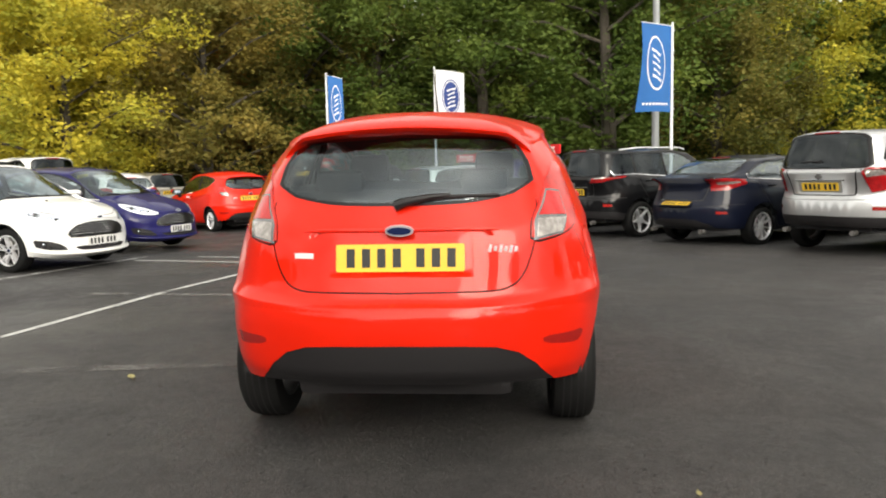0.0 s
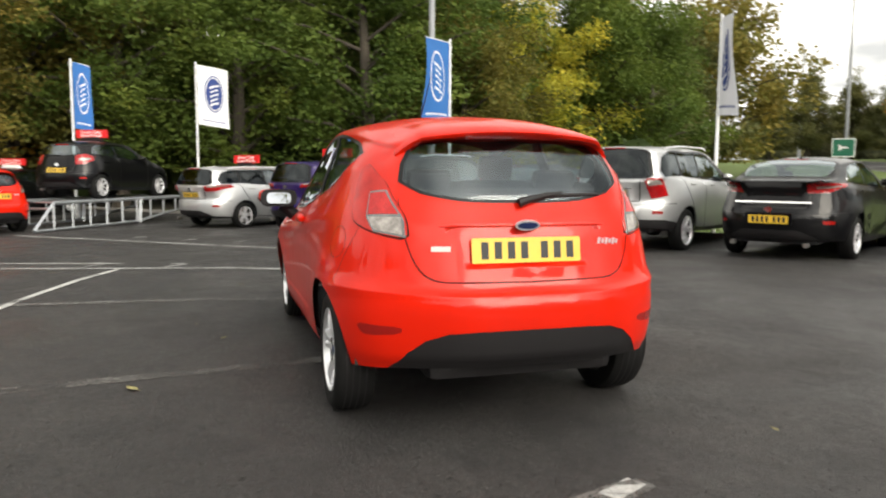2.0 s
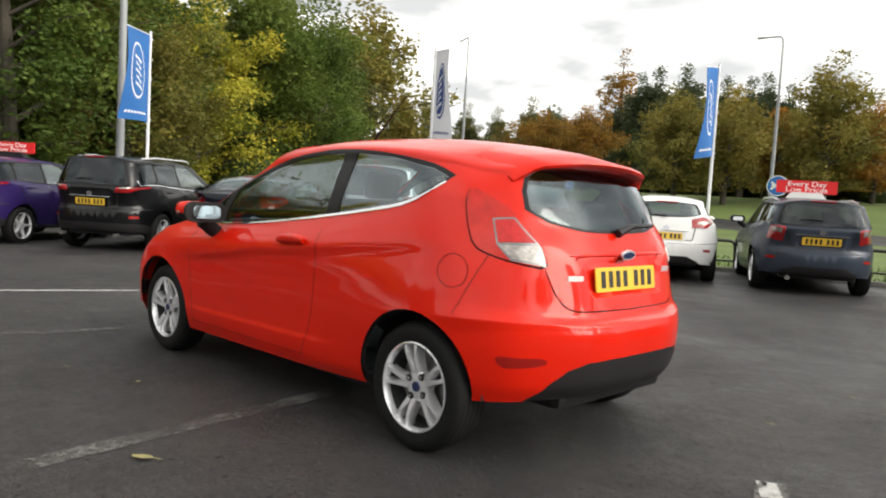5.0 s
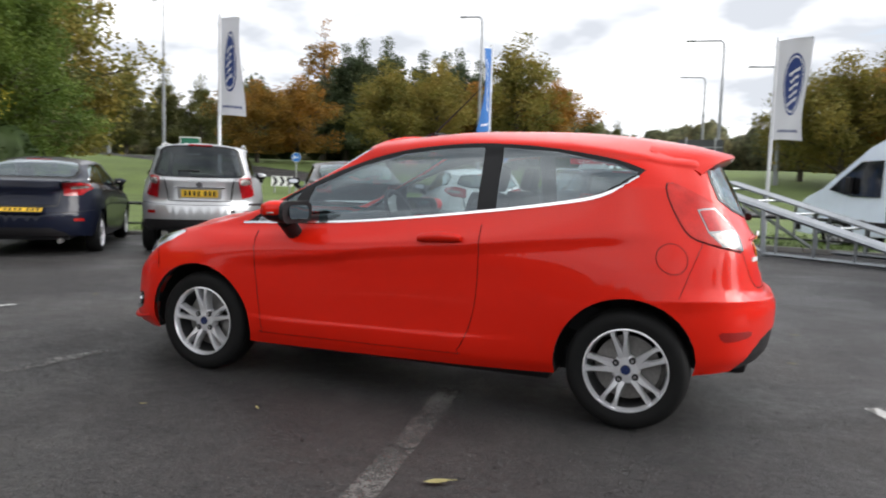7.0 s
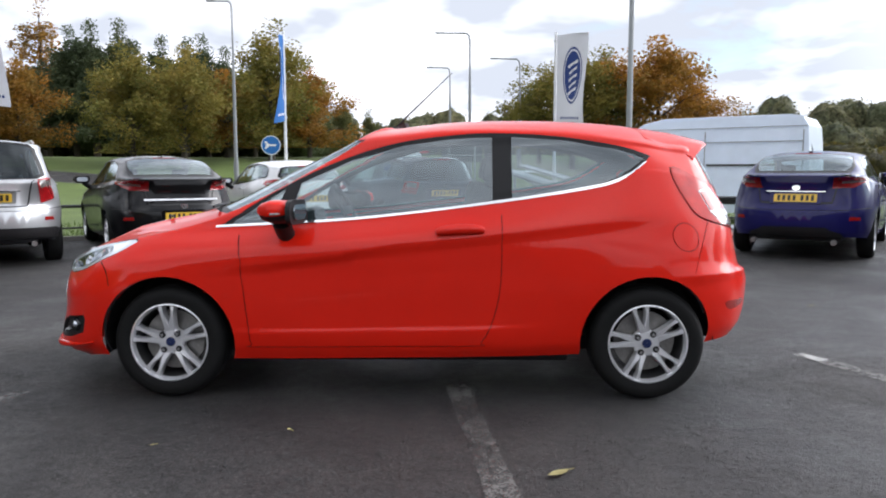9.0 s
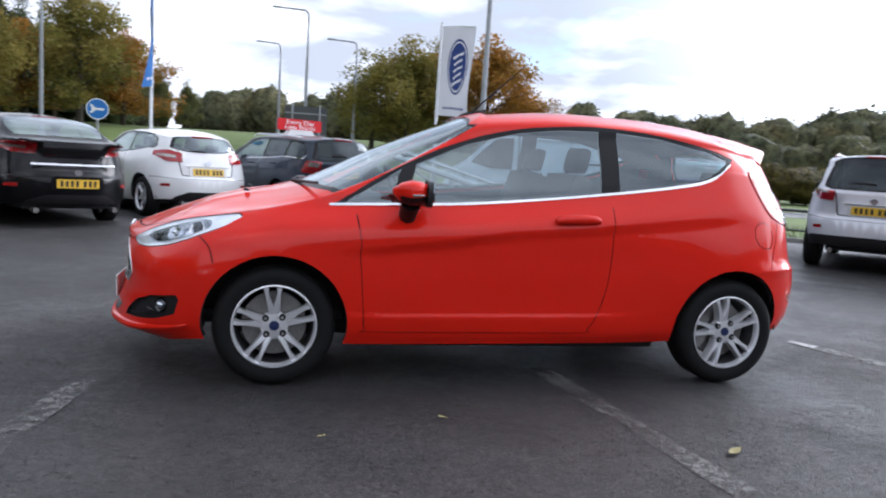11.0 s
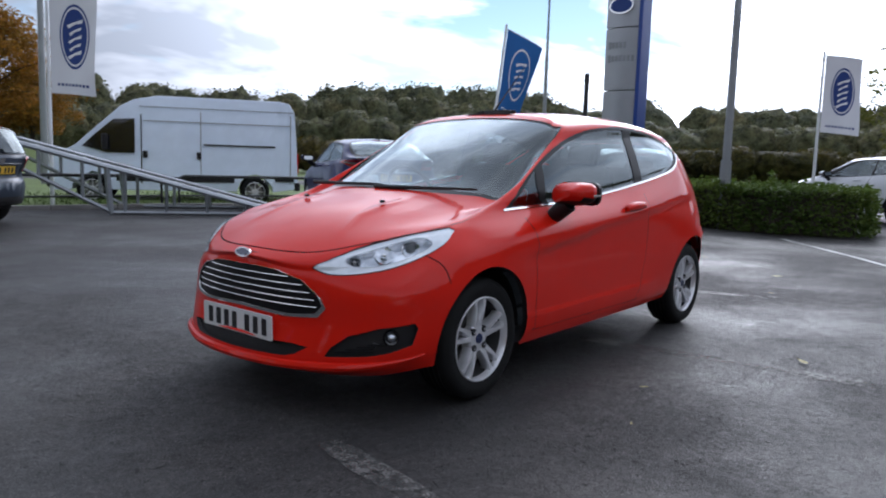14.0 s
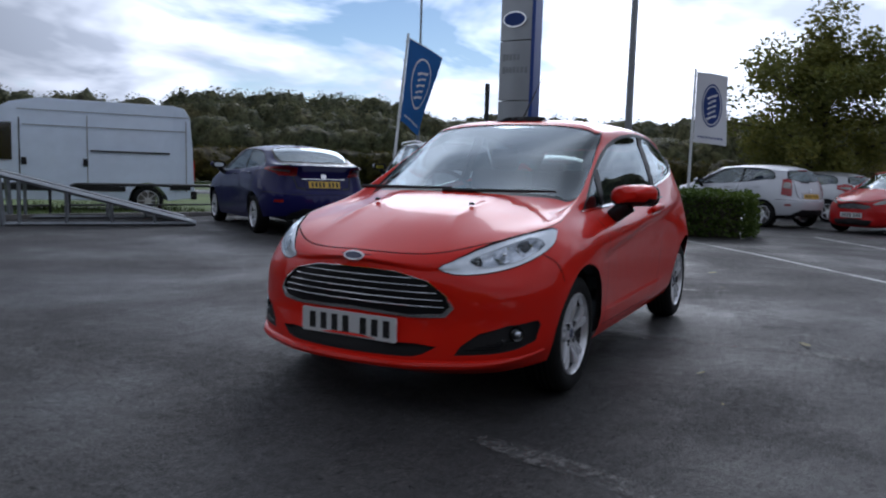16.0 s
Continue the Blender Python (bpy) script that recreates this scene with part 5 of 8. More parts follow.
    edge = spline([(x, -y, z) for x, y, z in half[:0:-1]] + half, 3)
    bm = bmesh.new()
    pipe(bm, edge, [.006 + .014 * min(1, 4 * i / len(edge), 4 * (len(edge) - 1 - i) / len(edge)) for i in range(len(edge))], 8)
    part("bumper_lip", bm, colour, car, smooth=True)
    # grille bars
    for k, z in enumerate((.610, .580, .550, .520, .490)):
        half = [.29, .365, .405, .432, .44][k]
        ys = np.linspace(-half, half, 15)
        line = []
        for y in ys:
            uv = f([(3.31 - .25 * y * y, abs(y), z)], 0, CU[3])
            p, _, _, n = skin.frame_at(np.array([uv[0][0]]), np.array([uv[0][1]]))
            q = p[0] - n[0] * .004
            line.append((q[0], math.copysign(abs(y), y), z))
        bm = bmesh.new()
        pipe(bm, line, .0023, 6)
        part("grille_bar", bm, CHROME, car, "thin chrome grille bar", smooth=True)
    # spoiler
    bm = bmesh.new()
    rings = []
    for s in np.linspace(-1, 1, 33):
        a = abs(s)
        y = .535 * s
        drop = max(0, (a - .80) / .20)
        lipx, lipz = -.435 + .10 * a**3 + .05 * drop, 1.362 - .045 * a**2 - .06 * drop**1.5
        uv = f([(-.02, abs(y) * .93, 1.44 - .10 * a * a)], CU[8])
        p, _, _, n = skin.frame_at(np.array([uv[0][0]]), np.array([uv[0][1]]))
        root = p[0] + n[0] * .002
        front = (root[0], math.copysign(abs(root[1]), s), root[2])
        mid = ((front[0] + lipx) / 2, (front[1] + y) / 2, (front[2] + lipz) / 2 + .012 * (1 - a * .5))
        under = (-.315 + .03 * a, y * .96, 1.318 - .02 * a - .07 * drop)
        rings.append([bm.verts.new(q) for q in (front, mid, (lipx + .012, y, lipz + .004), (lipx, y, lipz - .008), (lipx + .012, y, lipz - .022), under)])
    for a, b in zip(rings, rings[1:]):
        for i in range(5):
            bm.faces.new((a[i], a[i + 1], b[i + 1], b[i]))
    bm.faces.new(rings[0])
    bm.faces.new(rings[-1])
    part("roof_spoiler", bm, colour, car, smooth=True)
    # tailgate furniture
    bm = bmesh.new()
    ys = np.linspace(-.40, .40, 13)
    pipe(bm, [(q[0], y, q[2]) for q, y in zip(tube_on(skin, [(-.56 + .12 * y * y, abs(y), .942) for y in ys], 0, .001), ys)], [.003] + [.0085] * 11 + [.003], 8)
    part("tailgate_ledge", bm, colour, car, smooth=True)
    tilt = Matrix(((0, .14, -.99, -.566), (-1, 0, 0, 0), (0, .99, .14, .828), (0, 0, 0, 1)))
    plate_parts(car, tilt)
    plate_parts(car, Matrix(((0, .02, 1, 3.336), (1, 0, 0, 0), (0, 1, -.02, .380), (0, 0, 0, 1))), True)
    for m4, sc in ((Matrix(((0, -.3, -.95, -.566), (-1, 0, 0, 0), (0, .95, -.3, .940), (0, 0, 0, 1))), 1.0), (Matrix(((0, -.35, .94, 3.298), (1, 0, 0, 0), (0, .94, .35, .690), (0, 0, 0, 1))), .95)):
        bm = bmesh.new()
        slab(bm, oval(.058 * sc, .024 * sc), .010, lambda u, v, w: (u, v, w))
        bd = part("badge", bm, ALLOY, car, "oval badge", m=m4)
        bm = bmesh.new()
        slab(bm, oval(.049 * sc, .0165 * sc), .012, lambda u, v, w: (u, v, w))
        part("badge_face", bm, BADGE, bd)
    bm = bmesh.new()
    q = tube_on(skin, [(-.55, .395, .838)], 0, .004)[0]
    box(bm, .006, .085, .022, pose(q[0], q[1], q[2], 0, 0, -16), .001)
    part("eco_badge", bm, PLATEWHITE, car, "small white badge")
    for k in range(6):
        bm = bmesh.new()
        q = tube_on(skin, [(-.55, .36 + .022 * k, .86)], 0, .004)[0]
        box(bm, .006, .013, .030 - .009 * (k % 2), pose(q[0], -q[1], q[2], 14, 0, 16), .001)
        part("script_stroke", bm, ALLOY, car, "chrome badge script")
    bm = bmesh.new()
    pipe(bm, [(-.52, .02, 1.035), (-.525, -.02, 1.05), (-.505, -.12, 1.068), (-.49, -.20, 1.075)], [.022, .018, .013, .010], 8)
    wp = part("rear_wiper", bm, TRIM, car, smooth=True)
    bm = bmesh.new()
    pipe(bm, [(-.505, -.06, 1.056), (-.49, -.22, 1.068), (-.462, -.40, 1.072)], .009, 6)
    part("wiper_blade", bm, TRIM, wp, smooth=True)
    # bonnet furniture, wipers, aerial
    for y in (-.285, .285):
        bm = bmesh.new()
        lathe(bm, [(.001, .014), (.012, .012), (.016, .0), (.001, .0)], 12, False)
        part("washer_jet", bm, TRIM, car, m=Matrix.Translation((2.655, y, .921)) @ pose(0, 0, 0, 90, 0, 0))
    for y0, y1 in ((-.62, .02), (-.02, .60)):
        line = [(2.40 - .22 * abs(y0 + (y1 - y0) * t) ** 2 - .02 * t, y0 + (y1 - y0) * t, .985 + .012 * t) for t in (0, .25, .5, .75, 1)]
        bm = bmesh.new()
        pipe(bm, line, [.014, .012, .010, .009, .007], 6)
        part("windscreen_wiper", bm, TRIM, car, smooth=True)
    bm = bmesh.new()
    rod(bm, (1.38, 0, 1.425), (1.36, 0, 1.452), .024, .014)
    ae = part("aerial_base", bm, TRIM, car)
    bm = bmesh.new()
    pipe(bm, [(1.36, 0, 1.447), (1.30, 0, 1.51), (1.02, 0, 1.775)], [.008, .006, .0022], 6)
    part("aerial_mast", bm, TRIM, ae)
    # cabin
    bm = bmesh.new()
    box(bm, 3.2, .96, .05, pose(1.28, 0, .29), .02)
    box(bm, 1.75, 1.5, .05, pose(1.25, 0, .27), .02)
    part("floor_pan", bm, LINING, car)
    bm = bmesh.new()
    box(bm, 1.72, 1.40, .10, pose(1.25, 0, .225), .03)
    box(bm, 2.7, .80, .10, pose(1.35, 0, .215), .03)
    box(bm, .55, .9, .16, pose(-.28, 0, .33), .05)
    part("underbody", bm, TRIM, car, "black underbody")
    bm = bmesh.new()
    box(bm, .40, 1.14, .32, pose(2.08, 0, .775, 0, 6, 0), .06)
    part("dashboard", bm, LINING, car, smooth=True)
    bm = bmesh.new()
    box(bm, .34, 1.0, .03, pose(-.28, 0, .985, 0, 0, 0), .01)
    part("parcel_shelf", bm, LINING, car)
    bm = bmesh.new()
    lathe(bm, [(.185 + .014 * math.cos(a), .014 * math.sin(a)) for a in [i * math.pi / 4 for i in range(8)]], 32)
    box(bm, .34, .02, .05, bevel=.008)
    part("steering_wheel", bm, TRIM, car, m=Matrix.Translation((1.72, -.36, .93)) @ pose(0, 0, 0, 0, 0, 90) @ pose(0, 0, 0, 28, 0, 0), smooth=True)
    seat_parts(car, 1.12, .36)
    seat_parts(car, 1.12, -.36)
    seat_parts(car, .20, 0, "rear_seat", 1.16)
    draw_in_nose(car)
    return car


def draw_in_nose(car, by=.036):
    """Shortens the nose ahead of the front wheels by a few centimetres."""
    def back(x):
        return by * np.clip((x - 2.85) / .45, 0, 1)

    done = set()
    for ob in car.children_recursive:
        if ob.parent is not car and ob.parent.matrix_basis != Matrix():
            continue
        co = np.empty(len(ob.data.vertices) * 3)
        ob.data.vertices.foreach_get("co", co)
        co = co.reshape(-1, 3)
        if ob.matrix_basis != Matrix():
            mid = ob.matrix_basis @ Vector(co.mean(0))
            ob.matrix_basis = Matrix.Translation((-float(back(mid.x)), 0, 0)) @ ob.matrix_basis
        elif ob.data.name not in done:
            done.add(ob.data.name)
            co[:, 0] -= back(co[:, 0])
            ob.data.vertices.foreach_set("co", co.ravel())


hero = hatchback("hatchback_car", RED, Matrix(), "glossy red three-door hatchback parked on damp tarmac")

# ---- ground ----
YARD = [(60, 45), (60, 20), (30, 8.2), (24, 3.5), (16.8, -2.4), (11.2, -6.9), (6.1, -10.2), (3.6, -11.4), (.5, -11.7), (-3, -11.1), (-6.3, -9.9), (-8.8, -7.8),
        (-10.6, -5.0), (-12.5, -3.2), (-16, -2.8), (-34, -6), (-60, -4), (-60, 45)]
ROAD = [(120, -48), (60, -42), (30, -40), (14, -39), (3, -35), (-6, -26.5), (-16, -18.5), (-40, -13), (-110, -9), (-110, -15), (-42, -18), (-18, -23.5), (-9, -30.5), (1, -39), (12, -43), (30, -44), (60, -46), (120, -53)]


def ground_sheet():
    """One sheet to the horizon: yard and road of tarmac, verge of grass, woodland floor beyond."""
    pts, edges = [], []

    def add(loop):
        n0 = len(pts)
        pts.extend(loop)
        edges.extend((n0 + i, n0 + (i + 1) % len(loop)) for i in range(len(loop)))

    yard, road = dense(YARD, 2.0), dense(ROAD, 4.0)
    add(yard)
    add(road)
    add([(900 * math.cos(a), 900 * math.sin(a)) for a in np.linspace(0, 2 * math.pi, 48, endpoint=False)])
    for x in np.arange(-40, 46, 2.0):
        for y in np.arange(-36, 36, 2.0):
            pts.append((x + .01, y + .013))
    for r in (44, 48, 52, 56, 60, 65, 70, 80, 110, 200, 400):
        pts.extend((r * math.cos(a), r * math.sin(a)) for a in np.linspace(0.05, 2 * math.pi + .05, 40, endpoint=False))
    vs, _, fs = delaunay_2d_cdt([Vector(p) for p in pts], edges, [], 0, 1e-5)[:3]
    xy = np.array([tuple(v) for v in vs])
    tri = [tuple(f) for f in fs]
    c = np.array([xy[list(f)].mean(0) for f in tri])
    iny, inr = inside(c[:, 0], c[:, 1], yard), inside(c[:, 0], c[:, 1], road)
    far = np.hypot(c[:, 0], c[:, 1]) > 92
    wood = (c[:, 0] > 22) & (c[:, 1] > -20) & ~iny
    me = bpy.data.meshes.new("ground")
    me.from_pydata([(x, y, ground_z(x, y)) for x, y in xy], [], tri)
    for mt in (TARMAC, GRASS, EARTH):
        me.materials.append(mt)
    me.polygons.foreach_set("material_index", [0 if (a or b) else 2 if (d or e) else 1 for a, b, d, e in zip(iny, inr, far & (c[:, 1] > -200), wood)])
    me.polygons.foreach_set("use_smooth", [True] * len(me.polygons))
    return tagged(new("ground", me), "dark damp tarmac yard with grass verges beyond", "ground", kind="structure")


ground_sheet()


def back_wall():
    """A plain long building front that closes the yard behind the walk."""
    bm = bmesh.new()
    box(bm, 62, .5, 3.2, pose(4, 23, 1.5), .03)
    tagged(new("wall_north", bm_mesh("wall_north", bm, CLADDING)), "plain grey clad building wall closing the yard", "wall", kind="structure")


back_wall()

# ---- the other cars ----
LAMPS = {
    "wrap": [(9.75, 3.95), (10.8, 3.55), (11.55, 3.6), (11.55, 4.85), (10.6, 5.0), (9.7, 4.75)],
    "slim": [(9.8, 4.2), (11, 3.75), (11.8, 3.8), (11.75, 4.7), (11, 4.85), (9.7, 4.7)],
    "tall": [(10.45, 3.1), (11.3, 3.0), (11.38, 5.3), (11.0, 5.6), (10.5, 5.1)],
    "box": [(10.55, 3.3), (11.45, 3.25), (11.45, 4.85), (10.6, 4.9)]}


def parked_car(name, label, colour, at, heading, spec, lamp="wrap", cladding=False, plate_z=None, rim=(5, False), group="parked cars", rails=False, grey_rims=False, step=.085):
    """A parked car. at: where its rear plate stands. spec: front, wheelbase, rear, width, height, clear, belt, tail."""
    front, wb, rear, width, height, clear, belt, tail = spec
    skin = Skin(other_net(*spec))
    h = radians(heading)
    ax, ay = at[0] + (rear - .06) * math.cos(h), at[1] + (rear - .06) * math.sin(h)
    gz = at[2] if len(at) > 2 else ground_z(ax + wb / 2 * math.cos(h), ay + wb / 2 * math.sin(h))
    car = empty(name, pose(ax, ay, gz, 0, 0, heading), label, "car", group)
    wr = .315 if height < 1.58 else .345
    regions = []
    if cladding:
        regions.append(("cladding", cr([(0, 0), (13, 0), (13, 1.25), (10.6, 1.2), (9.9, 1.0), (8.4, .8), (5, .8), (3, 1.0), (0, 1.2)])))
    else:
        regions.append(("cladding", cr([(11.3, 0), (13, 0), (13, 1.2), (12, 1.2), (11.5, .7)])))
    seam = lambda pts, w=.014: regions.append(("shut_line", strip(cr(pts), w)))
    seam([(5.25, 5.0), (5.25, 1.3), (5.35, .8), (7.0, .8), (7.05, 5.0)])
    if tail != "hatch" or height > 1.55:
        seam([(7.05, .8), (7.9, .8), (8.45, 2.2), (9.1, 3.6), (9.3, 5.0)])
    bottom = 2.9 if tail != "saloon" else 3.1
    seam([(11.5, 5.2), (11.55, 4.0), (11.8, bottom), (13, bottom)], .018)
    seam([(0, 5.05), (2, 5.05), (4.2, 5.08), (4.72, 5.6)])
    seam([(9.95, 2.45), (10.6, 2.4), (11.4, 2.2), (13, 2.15)], .010)
    rw0 = 7.08 if tail == "saloon" else 5.45
    rc = 10.75 if tail == "saloon" else 11.08
    last = 9.55 if tail == "saloon" else 9.6 if tail == "hatch" else 10.35
    regions.append(("window_frame", cr([(5.05, 5.18), (last, 5.18), (last + .25, 6.4), (last, 8.0), (last - .7, 8.85), (6.2, 8.88), (5.4, 8.7), (5.02, 7.0)])))
    regions.append(("window_trim", strip(cr([(5.1, 5.2), (last - .05, 5.2), (last + .2, 6.3)]), .016)))
    regions.append(("front_side_glass", cr([(5.42, 5.38), (7.0, 5.38), (7.0, 8.66), (6.2, 8.66), (5.75, 8.4), (5.5, 7.6)])))
    if tail == "estate":
        regions.append(("rear_side_glass", cr([(7.12, 5.38), (8.92, 5.38), (8.97, 8.62), (7.12, 8.66)])))
        regions.append(("luggage_glass", cr([(9.06, 5.38), (last - .05, 5.42), (last + .12, 6.4), (last - .05, 7.9), (last - .35, 8.5), (9.10, 8.6)])))
    else:
        regions.append(("rear_side_glass", cr([(7.12, 5.38), (last - .1, 5.45), (last + .08, 6.3), (last - .1, 7.8), (last - .75, 8.62), (7.12, 8.66)])))
    regions.append(("windscreen", cr([(0, 7.15), (4.2, 7.15), (4.6, 7.5), (4.65, 8.3), (4.5, 8.8), (0, 8.8)])))
    regions.append(("rear_window_border", cr([(13, rw0 - .13), (rc + .3, rw0 - .08), (rc - .1, rw0 + .4), (rc, 8.4), (rc + .3, 8.9), (13, 8.92)])))
    regions.append(("rear_window", cr([(13, rw0 + .1), (rc + .45, rw0 + .12), (rc + .12, rw0 + .6), (rc + .2, 8.3), (rc + .45, 8.65), (13, 8.7)])))
    lc = np.mean(cr(LAMPS[lamp]), 0)
    regions.append(("tail_lamp", soften([tuple(lc + (np.array(q) - lc) * (np.array([.96, 1.05]) if lamp == "slim" else np.array([.97, 1.0]))) for q in cr(LAMPS[lamp])], 0)))
    regions.append(("reversing_lens", [tuple(lc + (np.array(q) - lc) * (np.array([.78, .34]) if lamp == "tall" else np.array([.62, .26])) - np.array([0, .02])) for q in cr(LAMPS[lamp])]))
    regions.append(("headlamp", soften(cr([(1.15, 4.1), (2.4, 4.2), (3.6, 4.55), (4.0, 4.95), (2.6, 4.95), (1.4, 4.75)]), 1)))
    regions.append(("grille", cr([(0, 3.0), (.8, 3.0), (1.15, 3.5), (1.0, 4.2), (0, 4.35)])))
    regions.append(("lower_grille", cr([(0, .8), (1.2, .8), (1.4, 1.5), (0, 1.7)])))
    regions.append(("reflector", cr([(10.75, 1.58), (11.25, 1.56), (11.25, 1.74), (10.8, 1.75)])))
    arches = [arch(skin, 0, wr + .055, wr), arch(skin, wb, wr + .055, wr)]
    pc = cut(skin, regions, step, arches)
    child("body", panel("body", skin, pc["body"], colour, "LR"), car)
    child("lining", panel("lining", skin, pc["body"], LINING, "LR", -.04), car, "dark inner lining")
    child("lower_trim", panel("lower_trim", skin, pc["cladding"], TRIM, "LR", .003), car, "black plastic lower trim")
    for s in "LR":
        for bit in islands(pc["shut_line"]):
            child("shut_line", panel("shut_line", skin, bit, INK, s, -.006), car)
    side_glass = PRIVACY if tail == "estate" else GLASS
    for s in "LR":
        sy = 1 if s == "L" else -1
        child("window_frame", panel("window_frame", skin, pc["window_frame"], FRAMEBLACK, s, -.002), car)
        child("window_trim", panel("window_trim", skin, pc["window_trim"], CHROME if rails or tail == "saloon" else FRAMEBLACK, s, .004, .006), car)
        child("front_side_glass", panel("front_side_glass", skin, pc["front_side_glass"], GLASS, s, -.006), car)
        child("rear_side_glass", panel("rear_side_glass", skin, pc["rear_side_glass"], side_glass, s, -.006), car)
        if "luggage_glass" in pc:
            child("luggage_glass", panel("luggage_glass", skin, pc["luggage_glass"], side_glass, s, -.006), car)
        tl = child("tail_lamp", panel("tail_lamp", skin, pc["tail_lamp"], RUBY, s, .008, .02), car, "dark red tail lamp")
        child("reversing_lens", panel("reversing_lens", skin, pc["reversing_lens"], PALELENS, s, .009, .01), tl)
        child("headlamp", panel("headlamp", skin, pc["headlamp"], PALELENS, s, .004), car, "clear headlamp")
        child("reflector", panel("reflector", skin, pc["reflector"], DARKRED, s, .004), car, "red bumper reflector")
        mirror_parts(car, colour, wb * .74, width * .925, belt + .105, s == "R", 1.08)
        for hx in ((wb * .40,) if tail == "hatch" and height < 1.45 else (wb * .42, wb * .08)):
            hp = tube_on(skin, [(hx + d, width, belt - .03 + .03 * (1 - hx / wb)) for d in (.11, .04, -.04, -.11)], .01, .012)
            bm = bmesh.new()
            pipe(bm, hp if s == "L" else mirrored(hp), [.009, .015, .015, .009], 8)
            part("door_handle", bm, colour, car, smooth=True)
        for x in (0, wb):
            bm = bmesh.new()
            arch_liner(bm, x, wr, wr + .06, .42, width * .86, sy)
            part("wheel_arch_liner", bm, LINING, car)
            wm = Matrix.Translation((x, sy * (width - .135), wr))
            if s == "R":
                wm = wm @ pose(0, 0, 0, 0, 0, 180)
            wheel_parts(car, wm @ pose(0, 0, 0, 0, random.uniform(0, 70), 0), wr, .21, rim, 0)
        if rails:
            bm = bmesh.new()
            pipe(bm, [(wb * .55, sy * width * .66, height - .055), (wb * .5, sy * width * .665, height - .02), (.2, sy * width * .66, height - .02), (-.3, sy * width * .64, height - .06)], .016, 6)
            part("roof_rail", bm, ALLOY, car, smooth=True)
    child("windscreen", panel("windscreen", skin, pc["windscreen"], GLASS, "LR", -.004), car)
    child("rear_window_border", panel("rear_window_border", skin, pc["rear_window_border"], FRAMEBLACK, "LR", .003), car)
    child("rear_window", panel("rear_window", skin, pc["rear_window"], side_glass, "LR", .004), car)
    child("grille", panel("grille", skin, pc["grille"], GLOSSBLACK, "LR", -.01), car)
    child("lower_grille", panel("lower_grille", skin, pc["lower_grille"], TRIM, "LR", -.01), car)
    bm = bmesh.new()
    box(bm, wb + front + rear - .7, width * 1.2, .06, pose((wb + front - rear) / 2, 0, clear + .09), .02)
    part("floor_pan", bm, LINING, car)
    bm = bmesh.new()
    box(bm, .4, width * 1.5, .3, pose(wb * .86, 0, belt - .1), .05)
    part("dashboard", bm, LINING, car, smooth=True)
    for y in (-.38, .38):
        seat_parts(car, wb * .45, y)
    seat_parts(car, wb * .12, 0, "rear_seat", 1.16)
    # rear furniture
    pz = plate_z or belt - .1
    uv = skin.find([(-rear, 0, pz)], CU[10])
    p, _, dv, n = skin.frame_at(np.array([CU[-1]]), np.array([uv[0][1]]))
    n, up_ = Vector(n[0]), Vector(dv[0]).normalized()
    q = Vector(p[0]) + n * .018
    m4 = Matrix(((0, up_.x, n.x, q.x), (-1, 0, 0, 0), (0, up_.z, n.z, q.z), (0, 0, 0, 1)))
    plate_parts(car, m4)
    bm = bmesh.new()
    slab(bm, rounded(.62, .17, .03), .022, lambda u, v, w: (u, v + .005, w - .026))
    part("plate_recess", bm, colour, car, m=m4)
    bm = bmesh.new()
    if pz < .65 and tail == "saloon":
        # the boot strip runs between the lamps, well above a plate set in the bumper
        uv = skin.find([(-rear, 0, pz + .30)], CU[10])
        p, _, dv, n = skin.frame_at(np.array([CU[-1]]), np.array([uv[0][1]]))
        n, up_ = Vector(n[0]), Vector(dv[0]).normalized()
        q = Vector(p[0]) + n * .004
        box(bm, 1.02, .030, .014, Matrix(((0, up_.x, n.x, q.x), (-1, 0, 0, 0), (0, up_.z, n.z, q.z), (0, 0, 0, 1))), .004)
        part("chrome_strip", bm, CHROME, car, "chrome strip across the boot")
    else:
        box(bm, .72, .016, .014, Matrix.Translation((0, .092, .004)), .004)
        part("chrome_strip", bm, CHROME if tail == "saloon" or rails else colour, car, m=m4)
    hp = skin.frame_at(np.array([CU[-1]]), np.array([float(np.interp(8.98, range(ROWS), RV))]))[0][0]
    bm = bmesh.new()
    box(bm, .03, .34, .022, pose(hp[0] - .012, 0, hp[2] - .004), .006)
    part("high_brake_lamp", bm, RUBY, car, "small red lamp above the rear window")
    bm = bmesh.new()
    slab(bm, oval(.05, .04, 16), .012, lambda u, v, w: (u, v + .14, w))
    part("badge", bm, CHROME, car, "round badge", m=m4)
    plate_parts(car, Matrix(((0, 0, 1, wb + front - .005), (1, 0, 0, 0), (0, 1, 0, .42), (0, 0, 0, 1))), True)
    if tail != "saloon":
        bm = bmesh.new()
        uv = skin.find([(-rear + .1, 0, belt + .16)], CU[10])
        p, _, dv, n = skin.frame_at(np.array([CU[-1], CU[-1] - .3]), np.array([uv[0][1]] * 2))
        a, b = p[0] + n[0] * .02, p[1] + n[1] * .02
        pipe(bm, [a, (a + b) / 2 + np.array([0, 0, .01]), (b[0], b[1], b[2])], [.016, .012, .007], 6)
        part("rear_wiper", bm, TRIM, car, smooth=True)
